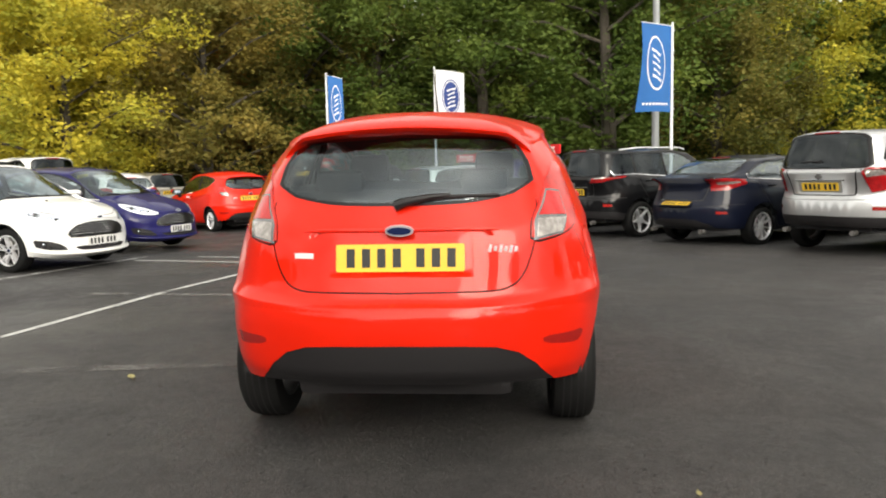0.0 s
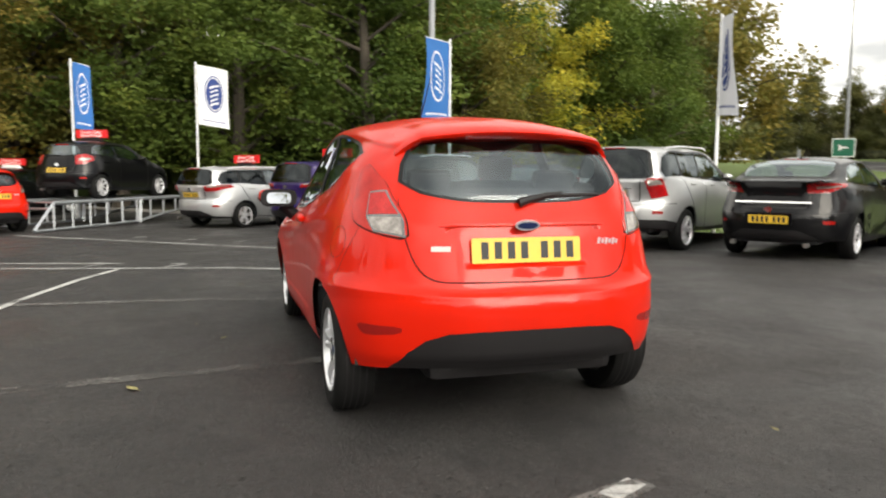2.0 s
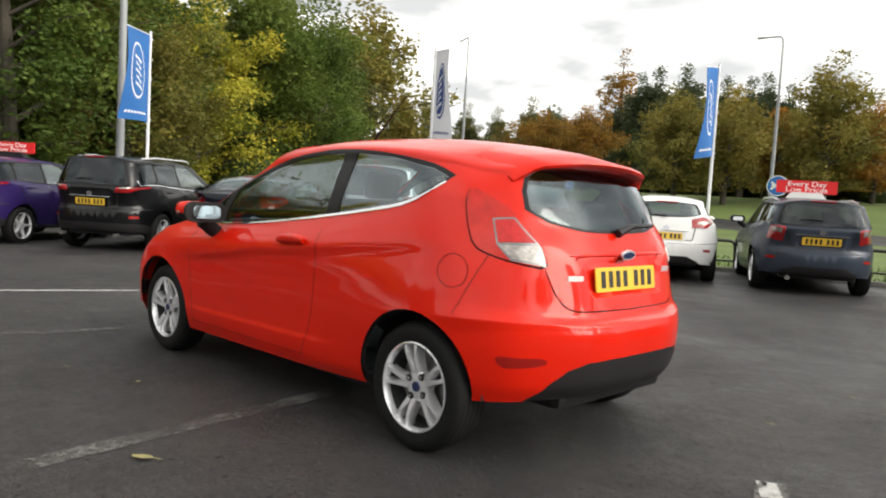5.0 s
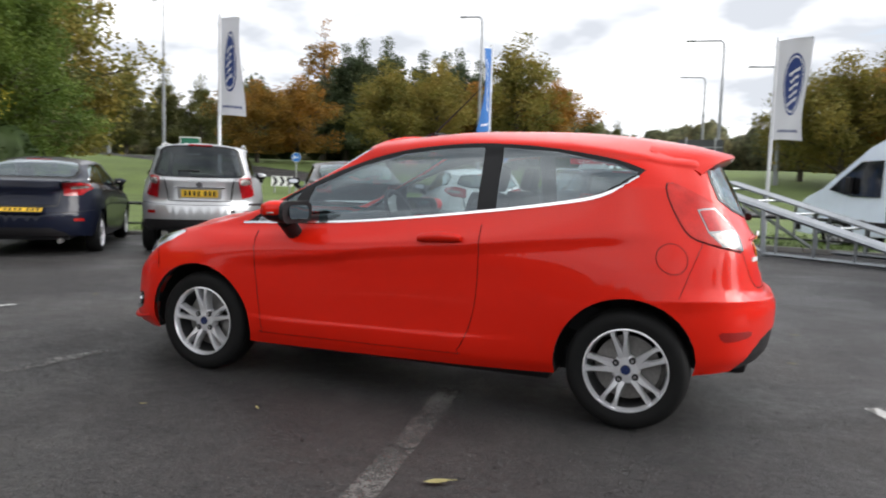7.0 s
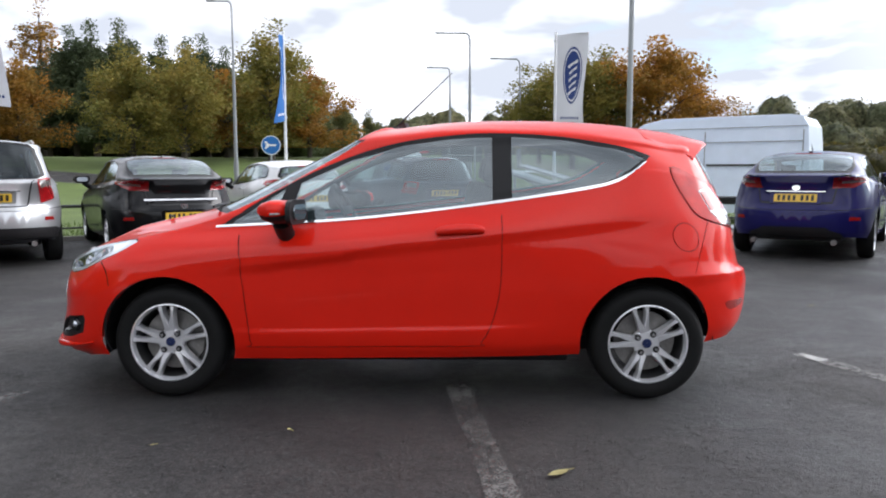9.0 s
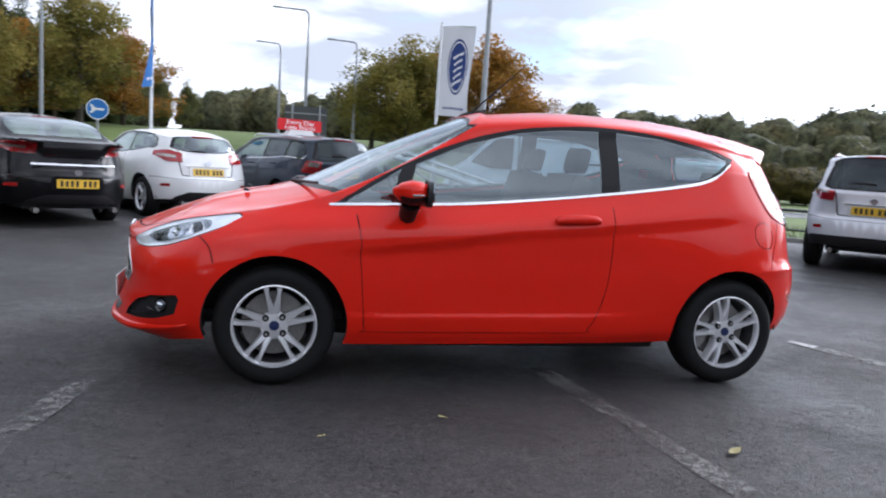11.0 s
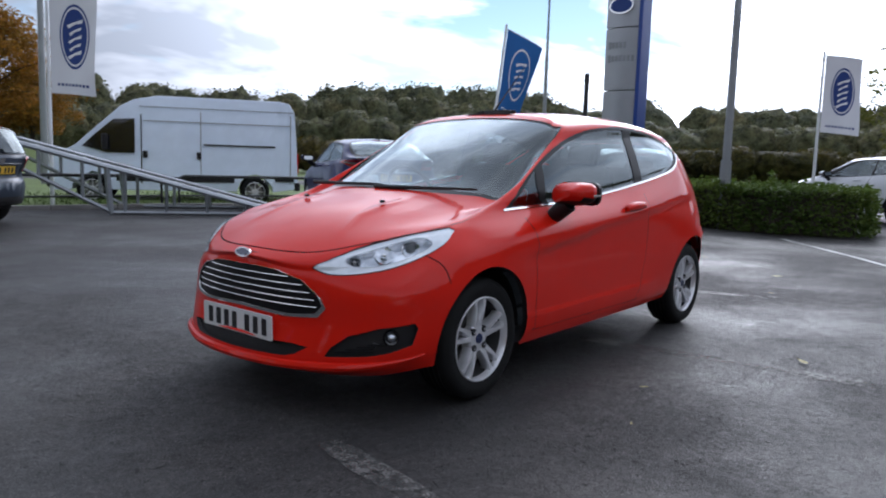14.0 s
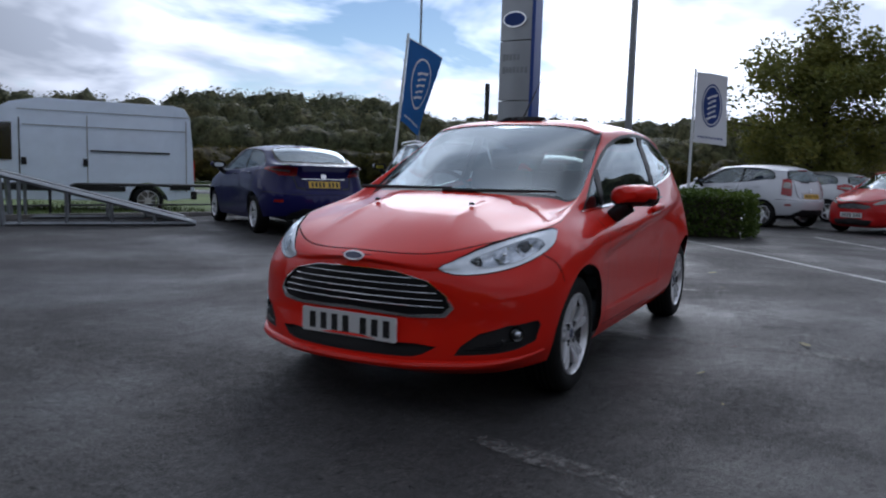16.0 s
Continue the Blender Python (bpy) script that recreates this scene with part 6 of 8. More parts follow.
    for y in ((-.45, .45) if height > 1.6 or tail == "saloon" else (.42,)):
        bm = bmesh.new()
        rod(bm, (-rear + .12, y * width / .86, clear + .07), (-rear + .02, y * width / .86, clear + .07), .035, .035, 12)
        part("exhaust_pipe", bm, STEEL, car)
    if tail == "saloon" or name == "shark_fin":
        bm = bmesh.new()
        pipe(bm, [(.55, 0, height - .01), (.48, 0, height + .03), (.40, 0, height + .09)], [.012, .006, .003], 6)
        part("roof_aerial", bm, TRIM, car)
    return car


HATCH, ESTATE, SALOON = "hatch", "estate", "saloon"
#                     front  wb    rear  half  high  clear belt
TALL_ESTATE = (.90, 2.69, .93, .92, 1.70, .24, 1.08, ESTATE)
CROSSOVER = (.92, 2.65, .81, .90, 1.60, .24, 1.05, ESTATE)
parked_car("estate_car", "black tall estate car with wrapped red tail lamps, parked nose-out", PAINTS["black"], (10.71, -1.69), -52, TALL_ESTATE, "slim", True, .86, (5, False), rails=True)
purple = parked_car("crossover_car", "purple metallic crossover parked with a price sign on its roof", PAINTS["purple"], (12.77, -.08), -52, CROSSOVER, "slim", True, .88, (5, False))
silver_estate = parked_car("estate_car", "silver estate car parked with a price sign on its roof", PAINTS["silver"], (15.19, 1.97), -50, (.92, 2.65, .98, .91, 1.51, .19, .98, ESTATE), "wrap", False, .80, (5, True), rails=True)
parked_car("saloon_car", "dark navy saloon car with red tail lamps, parked in the row", PAINTS["navy"], (8.73, -3.15), -53, (.98, 2.82, 1.02, .92, 1.46, .19, .97, SALOON), "wrap", False, .76, (10, False))
parked_car("off_road_car", "silver off-road car with dark bumpers and tinted rear glass", PAINTS["silver"], (6.89, -4.61), -55, (.90, 2.71, 1.03, .925, 1.72, .27, 1.10, ESTATE), "tall", True, .92, (5, True), rails=True)
parked_car("saloon_car", "glossy black saloon car with a chrome boot strip", PAINTS["black"], (4.95, -6.0), -57, (.97, 2.74, 1.12, .928, 1.49, .19, 1.0, SALOON), "slim", False, .60, (7, False))
parked_car("small_hatchback", "white small hatchback with red tail lamps, parked by the rail", PAINTS["white"], (3.47, -8.03), -60, (.80, 2.47, .68, .87, 1.42, .19, .93, HATCH), "slim", False, .76, (5, False))
slate_estate = parked_car("estate_car", "slate grey estate car with a red price sign on its roof", PAINTS["slate"], (1.24, -8.46), -62, (.85, 2.47, .94, .866, 1.47, .19, .96, ESTATE), "box", False, .80, (9, False), rails=True)
parked_car("saloon_car", "deep blue saloon car with a sloping rear window", PAINTS["indigo"], (-3.43, -5.32), -122, (.98, 2.85, 1.04, .926, 1.48, .19, 1.0, SALOON), "slim", False, .88, (5, True))
parked_car("crossover_car", "pale silver crossover with black lower bumper", PAINTS["pearl"], (-5.35, -3.95), -137, (.90, 2.555, .82, .89, 1.66, .22, 1.06, ESTATE), "wrap", True, .85, (5, False), rails=True)
parked_car("small_hatchback", "black small hatchback with a chrome bumper strip", PAINTS["black"], (-5.38, -2.12), -149, (.85, 2.59, .62, .866, 1.45, .19, .95, HATCH), "wrap", False, .56, (5, False))
parked_car("electric_car", "white electric hatchback with dark rear glass beside the hedge", PAINTS["pearl"], (-14.1, 1.15), -124, (.98, 2.70, .76, .885, 1.55, .20, 1.0, HATCH), "tall", False, .80, (5, False))
parked_car("small_car", "red small hatchback facing out of its bay", PAINTS["darkred"], (-16.2, 4.0), -34, (.70, 2.30, .62, .83, 1.50, .18, .93, HATCH), "box", False, .75, (5, False))
raised_hatch = parked_car("small_hatchback", "black hatchback raised on a metal display ramp", PAINTS["black"], (16.61, 5.11, .465), -28, (.86, 2.51, .64, .868, 1.49, .19, .95, HATCH), "wrap", False, .74, (8, False))
parked_car("small_hatchback", "white hatchback parked in the back row", PAINTS["white"], (13.5, 8.4), 45, (.85, 2.5, .70, .86, 1.48, .19, .95, HATCH), "wrap")
parked_car("small_van", "plain white small van in the back row", PAINTS["white"], (15.4, 11.5), 60, (.85, 2.7, .9, .90, 2.0, .2, 1.2, ESTATE), "tall")
parked_car("small_hatchback", "pale silver hatchback parked beside the white electric car", PAINTS["silver"], (-18.6, 2.4), -124, (.85, 2.5, .70, .86, 1.48, .19, .95, HATCH), "wrap")
back_dark = parked_car("estate_car", "sand coloured car with dark windows in the back row", PAINTS["sand"], (19.3, 10.2), 55, (.9, 2.65, .95, .90, 1.55, .2, 1.0, ESTATE), "wrap")
dark_sign = parked_car("small_hatchback", "dark hatchback under a price sign in the back row", PAINTS["black"], (21.3, 8.0), -20, (.85, 2.5, .70, .86, 1.50, .19, .95, HATCH), "wrap")

for colour, at, heading, label in ((PAINTS["white"], (6.18, 5.06), -105, "white three-door hatchback facing out of its bay"),
                                   (PAINTS["blue"], (8.95, 5.2), -105, "deep blue three-door hatchback facing out of its bay"),
                                   (RED, (14.05 + 3.9 * math.cos(radians(45)), 5.75 + 3.9 * math.sin(radians(45))), 45, "red three-door hatchback parked with its tail out")):
    h = radians(heading)
    m = pose(at[0] - 3.33 * math.cos(h), at[1] - 3.33 * math.sin(h), ground_z(at[0], at[1]), 0, 0, heading)
    c = copy_thing(hero, m)
    c.name = "hatchback_car"
    tagged(c, label, "car", "parked cars")
    if colour is not RED:
        swap = {}
        for o in c.children_recursive:
            if o.data.materials and o.data.materials[0] is RED:
                if o.data not in swap:
                    swap[o.data] = o.data.copy()
                    swap[o.data].materials[0] = colour
                o.data = swap[o.data]


def van(at, heading):
    """A long high-roofed delivery van. at: the rear left corner's place on the ground."""
    L, H, W = 5.55, 2.55, 1.0
    h = radians(heading)
    gz = -0.10
    v = empty("delivery_van", pose(at[0], at[1], gz, 0, 0, heading), "pale blue-white high-roof delivery van by the road", "van", "parked cars")
    # local: x forward from the tail, y left (0 is the left side), z up
    prof = [(0, .42), (.02, .75), (.05, 1.6), (.10, 2.30), (.22, 2.50), (.45, H), (3.2, H), (3.72, 2.44), (4.0, 2.28), (4.95, 1.36), (5.32, 1.14), (5.48, .95), (5.55, .62), (5.50, .34)]
    arches = []
    loop = prof + [(5.20, .30)]
    for cx in (4.62, 1.02):
        loop += [(cx + .42 * math.cos(radians(a)), .34 + .42 * math.sin(radians(a))) for a in range(0, 181, 18)]
    loop += [(.45, .36)]

    def skin_y(z):
        return .03 if z < .5 else 0.0 if z < 1.2 else .10 * ((z - 1.2) / 1.35) ** 1.7

    bm = bmesh.new()
    ring_l = [bm.verts.new((x, -skin_y(z), z)) for x, z in loop]
    ring_r = [bm.verts.new((x, -2 * W + skin_y(z), z)) for x, z in loop]
    bm.faces.new(ring_l)
    bm.faces.new(ring_r[::-1])
    n = len(loop)
    for i in range(n):
        bm.faces.new((ring_l[i], ring_l[(i + 1) % n], ring_r[(i + 1) % n], ring_r[i]))
    bmesh.ops.triangulate(bm, faces=[f for f in bm.faces if len(f.verts) > 4])
    body = part("body", bm, PAINTS["van"], v)
    md = body.modifiers.new("round", "BEVEL")
    md.width, md.segments, md.limit_method, md.angle_limit = .05, 3, "ANGLE", radians(40)

    def plate(name, pts, mat, off, thick=.012, label=""):
        b = bmesh.new()
        slab(b, pts, thick, lambda u, w, d: (u, off - skin_y(w) + d - thick, w))
        return part(name, b, mat, v, label)

    plate("cab_window", [(3.70, 1.20), (4.30, 1.20), (4.80, 1.34), (4.55, 1.60), (4.15, 1.97), (3.70, 2.0)], GLOSSBLACK, .012)
    plate("cab_door_line", [(3.55, .5), (3.575, .5), (3.575, 2.1), (3.55, 2.1)], INK, .004, .006)
    for x in (2.25, .18):
        plate("panel_line", [(x, .55), (x + .02, .55), (x + .02, 2.2), (x, 2.2)], POLEGREY, .005, .006)
    plate("panel_line", [(.18, 1.95), (3.5, 1.95), (3.5, 1.97), (.18, 1.97)], POLEGREY, .008, .006)
    plate("panel_line", [(.12, 2.28), (3.6, 2.28), (3.6, 2.295), (.12, 2.295)], POLEGREY, .008, .006)
    plate("slide_rail", [(.55, 1.42), (2.2, 1.42), (2.2, 1.46), (.55, 1.46)], INK, .012, .012, "dark sliding door rail")
    plate("rubbing_strip", [(.1, .60), (.55, .60), (.55, .72), (.1, .72)], TRIM, .015, .02)
    plate("rubbing_strip", [(1.5, .55), (4.1, .55), (4.1, .66), (1.5, .66)], TRIM, .015, .02)
    for x in (3.48, 2.30):
        plate("door_handle", [(x - .05, 1.10), (x + .05, 1.10), (x + .05, 1.26), (x - .05, 1.26)], TRIM, .02, .03)
    bm = bmesh.new()
    slab(bm, [(-.12, 0), (-2 * W + .12, 0), (-2 * W + .2, .88), (-.2, .88)], .012, lambda u, w, d: (4.985 - w * 1.03 + d, u, 1.345 + w * 1.0))
    part("windscreen", bm, GLOSSBLACK, v)
    bm = bmesh.new()
    box(bm, .16, 2.0, .28, pose(5.48, -W, .52), .05)
    part("front_bumper", bm, TRIM, v)
    bm = bmesh.new()
    box(bm, .14, 1.98, .2, pose(.02, -W, .48), .03)
    part("rear_bumper", bm, TRIM, v)
    for y in (-.10, -2 * W + .10):
        bm = bmesh.new()
        box(bm, .05, .14, .5, pose(.02, y, 1.05), .02)
        part("tail_lamp", bm, REDLENS, v)
        bm = bmesh.new()
        box(bm, .30, .26, .24, pose(5.28, y - (.06 if y > -1 else -.06), .95, 0, 25, 0), .06)
        part("headlamp", bm, PALELENS, v, smooth=True)
        for x in (1.02, 4.62):
            wm = Matrix.Translation((x, y + (-.06 if y > -1 else .06), .34))
            wheel_parts(v, wm if y > -1 else wm @ pose(0, 0, 0, 0, 0, 180), .34, .22, (8, False), 0)
    bm = bmesh.new()
    box(bm, .12, .22, .36, pose(4.32, .16, 1.45, 0, 0, 12), .04)
    part("door_mirror", bm, TRIM, v, smooth=True)
    return v


v = van((-6.5, -11.5), -34)
v.scale = (1.0, .92, .985)

# ---- painted lines, signs, flags, posts, rails, ramps, hedge ----
def line_mark(pts, w, mat, label):
    """A painted line on the tarmac with worn, uneven edges."""
    pts = dense(list(pts), .12, False)
    lo, hi = [], []
    for i, p in enumerate(pts):
        a, b = pts[max(0, i - 1)], pts[min(len(pts) - 1, i + 1)]
        d = math.hypot(b[0] - a[0], b[1] - a[1]) or 1
        n = (-(b[1] - a[1]) / d, (b[0] - a[0]) / d)
        ends = .75 if i in (0, len(pts) - 1) else 1
        for side, s in ((lo, 1), (hi, -1)):
            k = s * w / 2 * ends * (1 + .22 * noise.noise((p[0] * 5, p[1] * 5, 3.0 * s)))
            x, y = p[0] + n[0] * k, p[1] + n[1] * k
            side.append((x, y, ground_z(x, y) + .004))
    n = len(lo)
    me = mesh_of("bay_line", lo + hi, [(i, i + 1, n + i + 1, n + i) for i in range(n - 1)], mat)
    return tagged(new("bay_line", me), label, "road marking", "bay lines", "structure")


line_mark([(.99, .50), (.80, 2.05), (.75, 2.4), (.70, 2.75), (.5, 4.4)], .13, FAINTLINE, "faded patchy bay line on tarmac")
line_mark([(3.35, .68), (3.49, 1.36), (3.56, 2.1), (3.63, 2.8), (3.74, 3.9)], .13, FADEDLINE, "faded patchy bay line on tarmac")
line_mark([(-1.24, -.22), (-1.36, .12), (-1.48, .42), (-1.72, 1.0)], .13, FADEDLINE, "faded patchy bay line on tarmac")
line_mark([(-1.22, -.19), (-1.31, -.02)], .115, WORNPAINT, "short white remnant of a bay line")
line_mark([(1.66, 3.37), (3.82, 3.10), (5.28, 2.82), (6.3, 2.53)], .07, WORNPAINT, "white painted bay line on tarmac")
line_mark([(7.05, 5.1), (6.92, 4.43), (6.55, 3.1), (6.05, 1.16), (5.75, .55), (5.38, -.3)], .075, WORNPAINT, "white painted bay line on tarmac")
line_mark([(4.0, 5.9), (4.92, 5.71), (6.3, 5.45), (7.6, 5.2)], .075, WORNPAINT, "white painted bay line on tarmac")
line_mark([(13.5, 5.36), (11.8, 3.4), (9.68, 1.18), (8.9, .3)], .08, WORNPAINT, "white painted bay line on tarmac")
line_mark([(7.55, 4.35), (7.2, 3.2), (7.02, 2.55)], .06, WORNPAINT, "white painted bay line on tarmac")
line_mark([(-7.9, -.65), (-6.1, .75), (-3.69, 2.4), (-2.4, 3.3)], .085, WORNPAINT, "white painted bay line on tarmac")
line_mark([(-11.0, 1.4), (-9.2, 2.4), (-7.6, 3.3)], .085, WORNPAINT, "white painted bay line on tarmac")
line_mark([(2.6, -6.9), (1.9, -7.5)], .08, FADEDLINE, "faded bay line behind the parked cars")
for p in ((10.4, 1.1), (11.2, 2.0), (12.1, 3.0), (6.75, 3.0), (6.4, 2.0)):
    line_mark([(p[0], p[1]), (p[0] + .35, p[1] - .25), (p[0] + .45, p[1] - .05)], .05, WORNPAINT, "white painted lettering worn beyond reading")

# fallen leaves
for i, (x, y, s) in enumerate(((.583, 1.78, .055), (.2, 2.9, .03), (-.9, -1.1, .025), (4.4, 1.1, .022), (1.75, 1.3, .02), (-2.1, -1.9, .03), (5.2, -1.0, .03), (-1.0, -2.2, .028), (-4.2, -.6, .04), (-3.1, .6, .05), (2.3, 1.5, .014), (-1.9, .9, .02))):
    bm = bmesh.new()
    pts = [(-1, 0), (-.5, .32), (.1, .42), (.6, .25), (1, 0), (.6, -.22), (.1, -.38), (-.5, -.3)]
    top = [bm.verts.new((u * s, v * s, .012 + .25 * s * (v * v * 1.6 + .3 * u * u))) for u, v in pts]
    mid = bm.verts.new((0, 0, .010))
    for a, b in zip(top, top[1:] + top[:1]):
        bm.faces.new((mid, a, b))
    rod(bm, (-1.5 * s, 0, .012), (-.9 * s, 0, .014), .002, .002, 5)
    me = bm_mesh("fallen_leaf", bm, DRYLEAF)
    ob = tagged(new("fallen_leaf", me), "small curled yellow-brown fallen leaf on tarmac", "leaf", "fallen leaves")
    ob.matrix_basis = pose(x, y, ground_z(x, y), 0, 0, 35 + 71 * i)


def text_mesh(body, size, depth=.004):
    cu = bpy.data.curves.new("lettering", "FONT")
    cu.body, cu.size, cu.align_x, cu.align_y, cu.extrude = body, size, "CENTER", "CENTER", depth
    ob = bpy.data.objects.new("lettering", cu)
    me = bpy.data.meshes.new_from_object(ob)
    bpy.data.objects.remove(ob)
    return me


def roof_sign(car, x, z, pale=True):
    """A red price board standing on a car's roof, facing its tail."""
    m = car.matrix_basis @ pose(x, 0, z)
    s = empty("price_sign", m, "red roof sign with white words Every Day Low Prices", "sign", "price signs")
    bm = bmesh.new()
    bl = [(-.30, 0), (.30, 0), (.22, .10), (-.22, .10)]
    slab(bm, bl, .16, lambda u, v, w: (w - .08, u, v))
    part("sign_base", bm, SIGNWHITE if pale else TRIM, s, "white magnetic base" if pale else "black magnetic base")
    bm = bmesh.new()
    slab(bm, rounded(.92, .21, .02), .03, lambda u, v, w: (w - .015, u, v + .19))
    bd = part("sign_board", bm, SIGNRED, s)
    for body, dz in (("Every Day", .235), ("Low Prices", .145)):
        me = text_mesh(body, .115)
        me.materials.append(SIGNWHITE)
        child("lettering", me, bd, "white lettering", Matrix(((0, 0, -1, -.018), (-1.25, 0, 0, 0), (0, 1, 0, dz), (0, 0, 0, 1))))
    return s


roof_sign(slate_estate, .75, 1.465)
roof_sign(purple, .85, 1.595, False)
roof_sign(silver_estate, .85, 1.505, False)
roof_sign(raised_hatch, .8, 1.485, False)
roof_sign(dark_sign, .8, 1.495)


def flag(at, top, heading, blue, lean=0.0, hgt=1.85, wid=.78, droop=0.0, tilt=0):
    """A pole with a feather banner: bar across the top, an oval emblem and a line of small writing."""
    gz = ground_z(*at)
    f = empty("banner_flag", pose(at[0], at[1], gz, 0, 0, heading) @ pose(0, 0, 0, 0, tilt, 0), ("blue" if blue else "white") + " banner flag with an oval emblem on a tall pole", "flag", "banner flags")
    bm = bmesh.new()
    rod(bm, (0, 0, -.1), (0, 0, top - gz + .06), .042, .028, 12)
    part("pole", bm, POLEWHITE, f, smooth=True)
    ztop = top - gz - .03

    def cloth(u, v, off=0.0):
        # u from the pole outwards, v from the top down
        w = .10 * math.sin(u / wid * 3.0 + v * 1.7 + heading) * (u / wid) * (.4 + v / hgt)
        k = 1 - droop * (v / hgt)
        return (.05 + u * k, w + off, ztop - v - lean * u - .05 * (u / wid) ** 2)

    bm = bmesh.new()
    pipe(bm, [(0, 0, ztop), cloth(wid * .5, 0), cloth(wid, 0)], .012, 6)
    part("top_bar", bm, POLEWHITE, f)
    for k in range(5):
        bm = bmesh.new()
        lathe(bm, [(.05, -.012), (.056, 0), (.05, .012), (.044, 0)], 12)
        part("pole_ring", bm, POLEWHITE, f, m=Matrix.Translation((0, 0, ztop - .1 - k * hgt / 4.4)) @ pose(0, 0, 0, 90, 0, 0))
    nu, nv = 10, 22
    vs = [cloth(wid * i / nu, hgt * j / nv, s * .004) for s in (1, -1) for j in range(nv + 1) for i in range(nu + 1)]
    n1 = (nu + 1) * (nv + 1)
    fs = []
    for s in (0, 1):
        for j in range(nv):
            for i in range(nu):
                a = s * n1 + j * (nu + 1) + i
                q = (a, a + 1, a + nu + 2, a + nu + 1)
                fs.append(q if s else q[::-1])
    ban = child("banner", mesh_of("banner", vs, fs, FLAGBLUE if blue else FLAGWHITE), f)

    def decal(name, loop, mat, off, rings=4):
        c = np.mean(loop, 0)
        verts, faces = [], []
        for s in (1, -1):
            k0 = len(verts)
            verts.append(cloth(c[0], c[1], s * off))
            for r in range(1, rings + 1):
                verts.extend(cloth(c[0] + (q[0] - c[0]) * r / rings, c[1] + (q[1] - c[1]) * r / rings, s * off) for q in loop)
            n = len(loop)
            for i in range(n):
                j = (i + 1) % n
                faces.append((k0, k0 + 1 + i, k0 + 1 + j))
                for r in range(rings - 1):
                    a = k0 + 1 + r * n
                    faces.append((a + i, a + n + i, a + n + j, a + j))
        return child(name, mesh_of(name, verts, faces, mat), ban)

    cx, cy = wid * .53, hgt * .45
    tall = oval(wid * .33, hgt * .31, 36, cx, cy)
    decal("emblem_rim", tall, FLAGWHITE if blue else FLAGNAVY, .008)
    decal("emblem_edge", oval(wid * .30, hgt * .285, 36, cx, cy), FLAGBLUE if blue else FLAGWHITE, .011)
    decal("emblem_oval", oval(wid * .275, hgt * .265, 36, cx, cy), FLAGBLUE if blue else FLAGNAVY, .014)
    # upright script as plain strokes
    for k, (dv, dw, dh) in enumerate(((-.15, .17, .035), (-.075, .13, .03), (0, .15, .03), (.075, .13, .03), (.145, .16, .035))):
        lp = [(cx - wid * dw, cy + hgt * (dv + .03) + .03), (cx - wid * dw * .2, cy + hgt * (dv + .012)), (cx + wid * dw, cy + hgt * dv - .05), (cx + wid * dw * .9, cy + hgt * (dv + dh) - .04),
              (cx, cy + hgt * (dv + dh) - .01), (cx - wid * dw * .8, cy + hgt * (dv + dh + .025) + .03)]
        decal("emblem_stroke", lp, FLAGWHITE, .017, 2)
    b0 = hgt * .90
    for k in range(9):
        u0 = wid * (.14 + .085 * k)
        decal("writing_bar", [(u0, b0), (u0 + wid * .055, b0), (u0 + wid * .055, b0 + .05), (u0, b0 + .05)], FLAGWHITE if blue else FLAGNAVY, .008, 1)
    return f


# pole place, top height, way the cloth hangs, colour, lean
flag((14.35, -4.25), 4.40, 130, True, -.03, 1.95, 1.05)
flag((21.47, 1.93), 4.55, -78, False, .08, 1.85, .95)
flag((20.5, 5.35), 4.35, -70, True, .1, 1.9, .48)
flag((9.55, -8.52), 4.34, 165, False, -.02, 1.95, .62)
flag((5.06, -12.89), 4.35, 92, True, .08, 1.95, .66)
flag((-1.18, -12.6), 4.24, 125, False, .02, 2.0, .95)
flag((-9.21, -7.87), 4.36, -205, True, .22, 2.0, 1.0, droop=.38, tilt=6)
flag((-14.91, -1.9), 4.0, -240, False, .05, 1.85, .85)


def lamp_post(at, height, heading, arm=1.2, r=.09, mat=None, double=False, label="tall grey street lamp with a flat lantern"):
    gz = ground_z(*at)
    p = empty("street_lamp", pose(at[0], at[1], gz, 0, 0, heading), label, "street lamp", "street lamps")
    mat = mat or POLEGREY
    bm = bmesh.new()
    rod(bm, (0, 0, -.1), (0, 0, 1.3), r * 1.35, r * 1.3, 14)
    base = part("base", bm, mat, p, smooth=True)
    bm = bmesh.new()
    box(bm, .02, r * 1.2, .5, pose(r * 1.33, 0, .7), .005)
    part("service_door", bm, mat, base)
    if not arm:
        bm = bmesh.new()
        rod(bm, (0, 0, 1.25), (0, 0, height), r, r * .72, 12)
        part("column", bm, mat, p, smooth=True)
        return p
    for s in ((1, -1) if double else (1,)):
        bm = bmesh.new()
        pipe(bm, [(0, 0, 1.25), (0, 0, height * .6), (0, 0, height - .5), (s * .06, 0, height - .18), (s * .22, 0, height - .03), (s * arm, 0, height + .04)], [r, r * .8, r * .6, r * .55, r * .5, r * .4], 10)
        part("column", bm, mat, p, smooth=True)
        bm = bmesh.new()
        slab(bm, [(0, -.10), (.55, -.13), (.62, 0), (.55, .13), (0, .10)], .09, lambda u, v, w: (s * (arm - .05 + u), v, height + .0 + w + .03 * u))
        part("lantern", bm, POLEGREY, p)
    return p


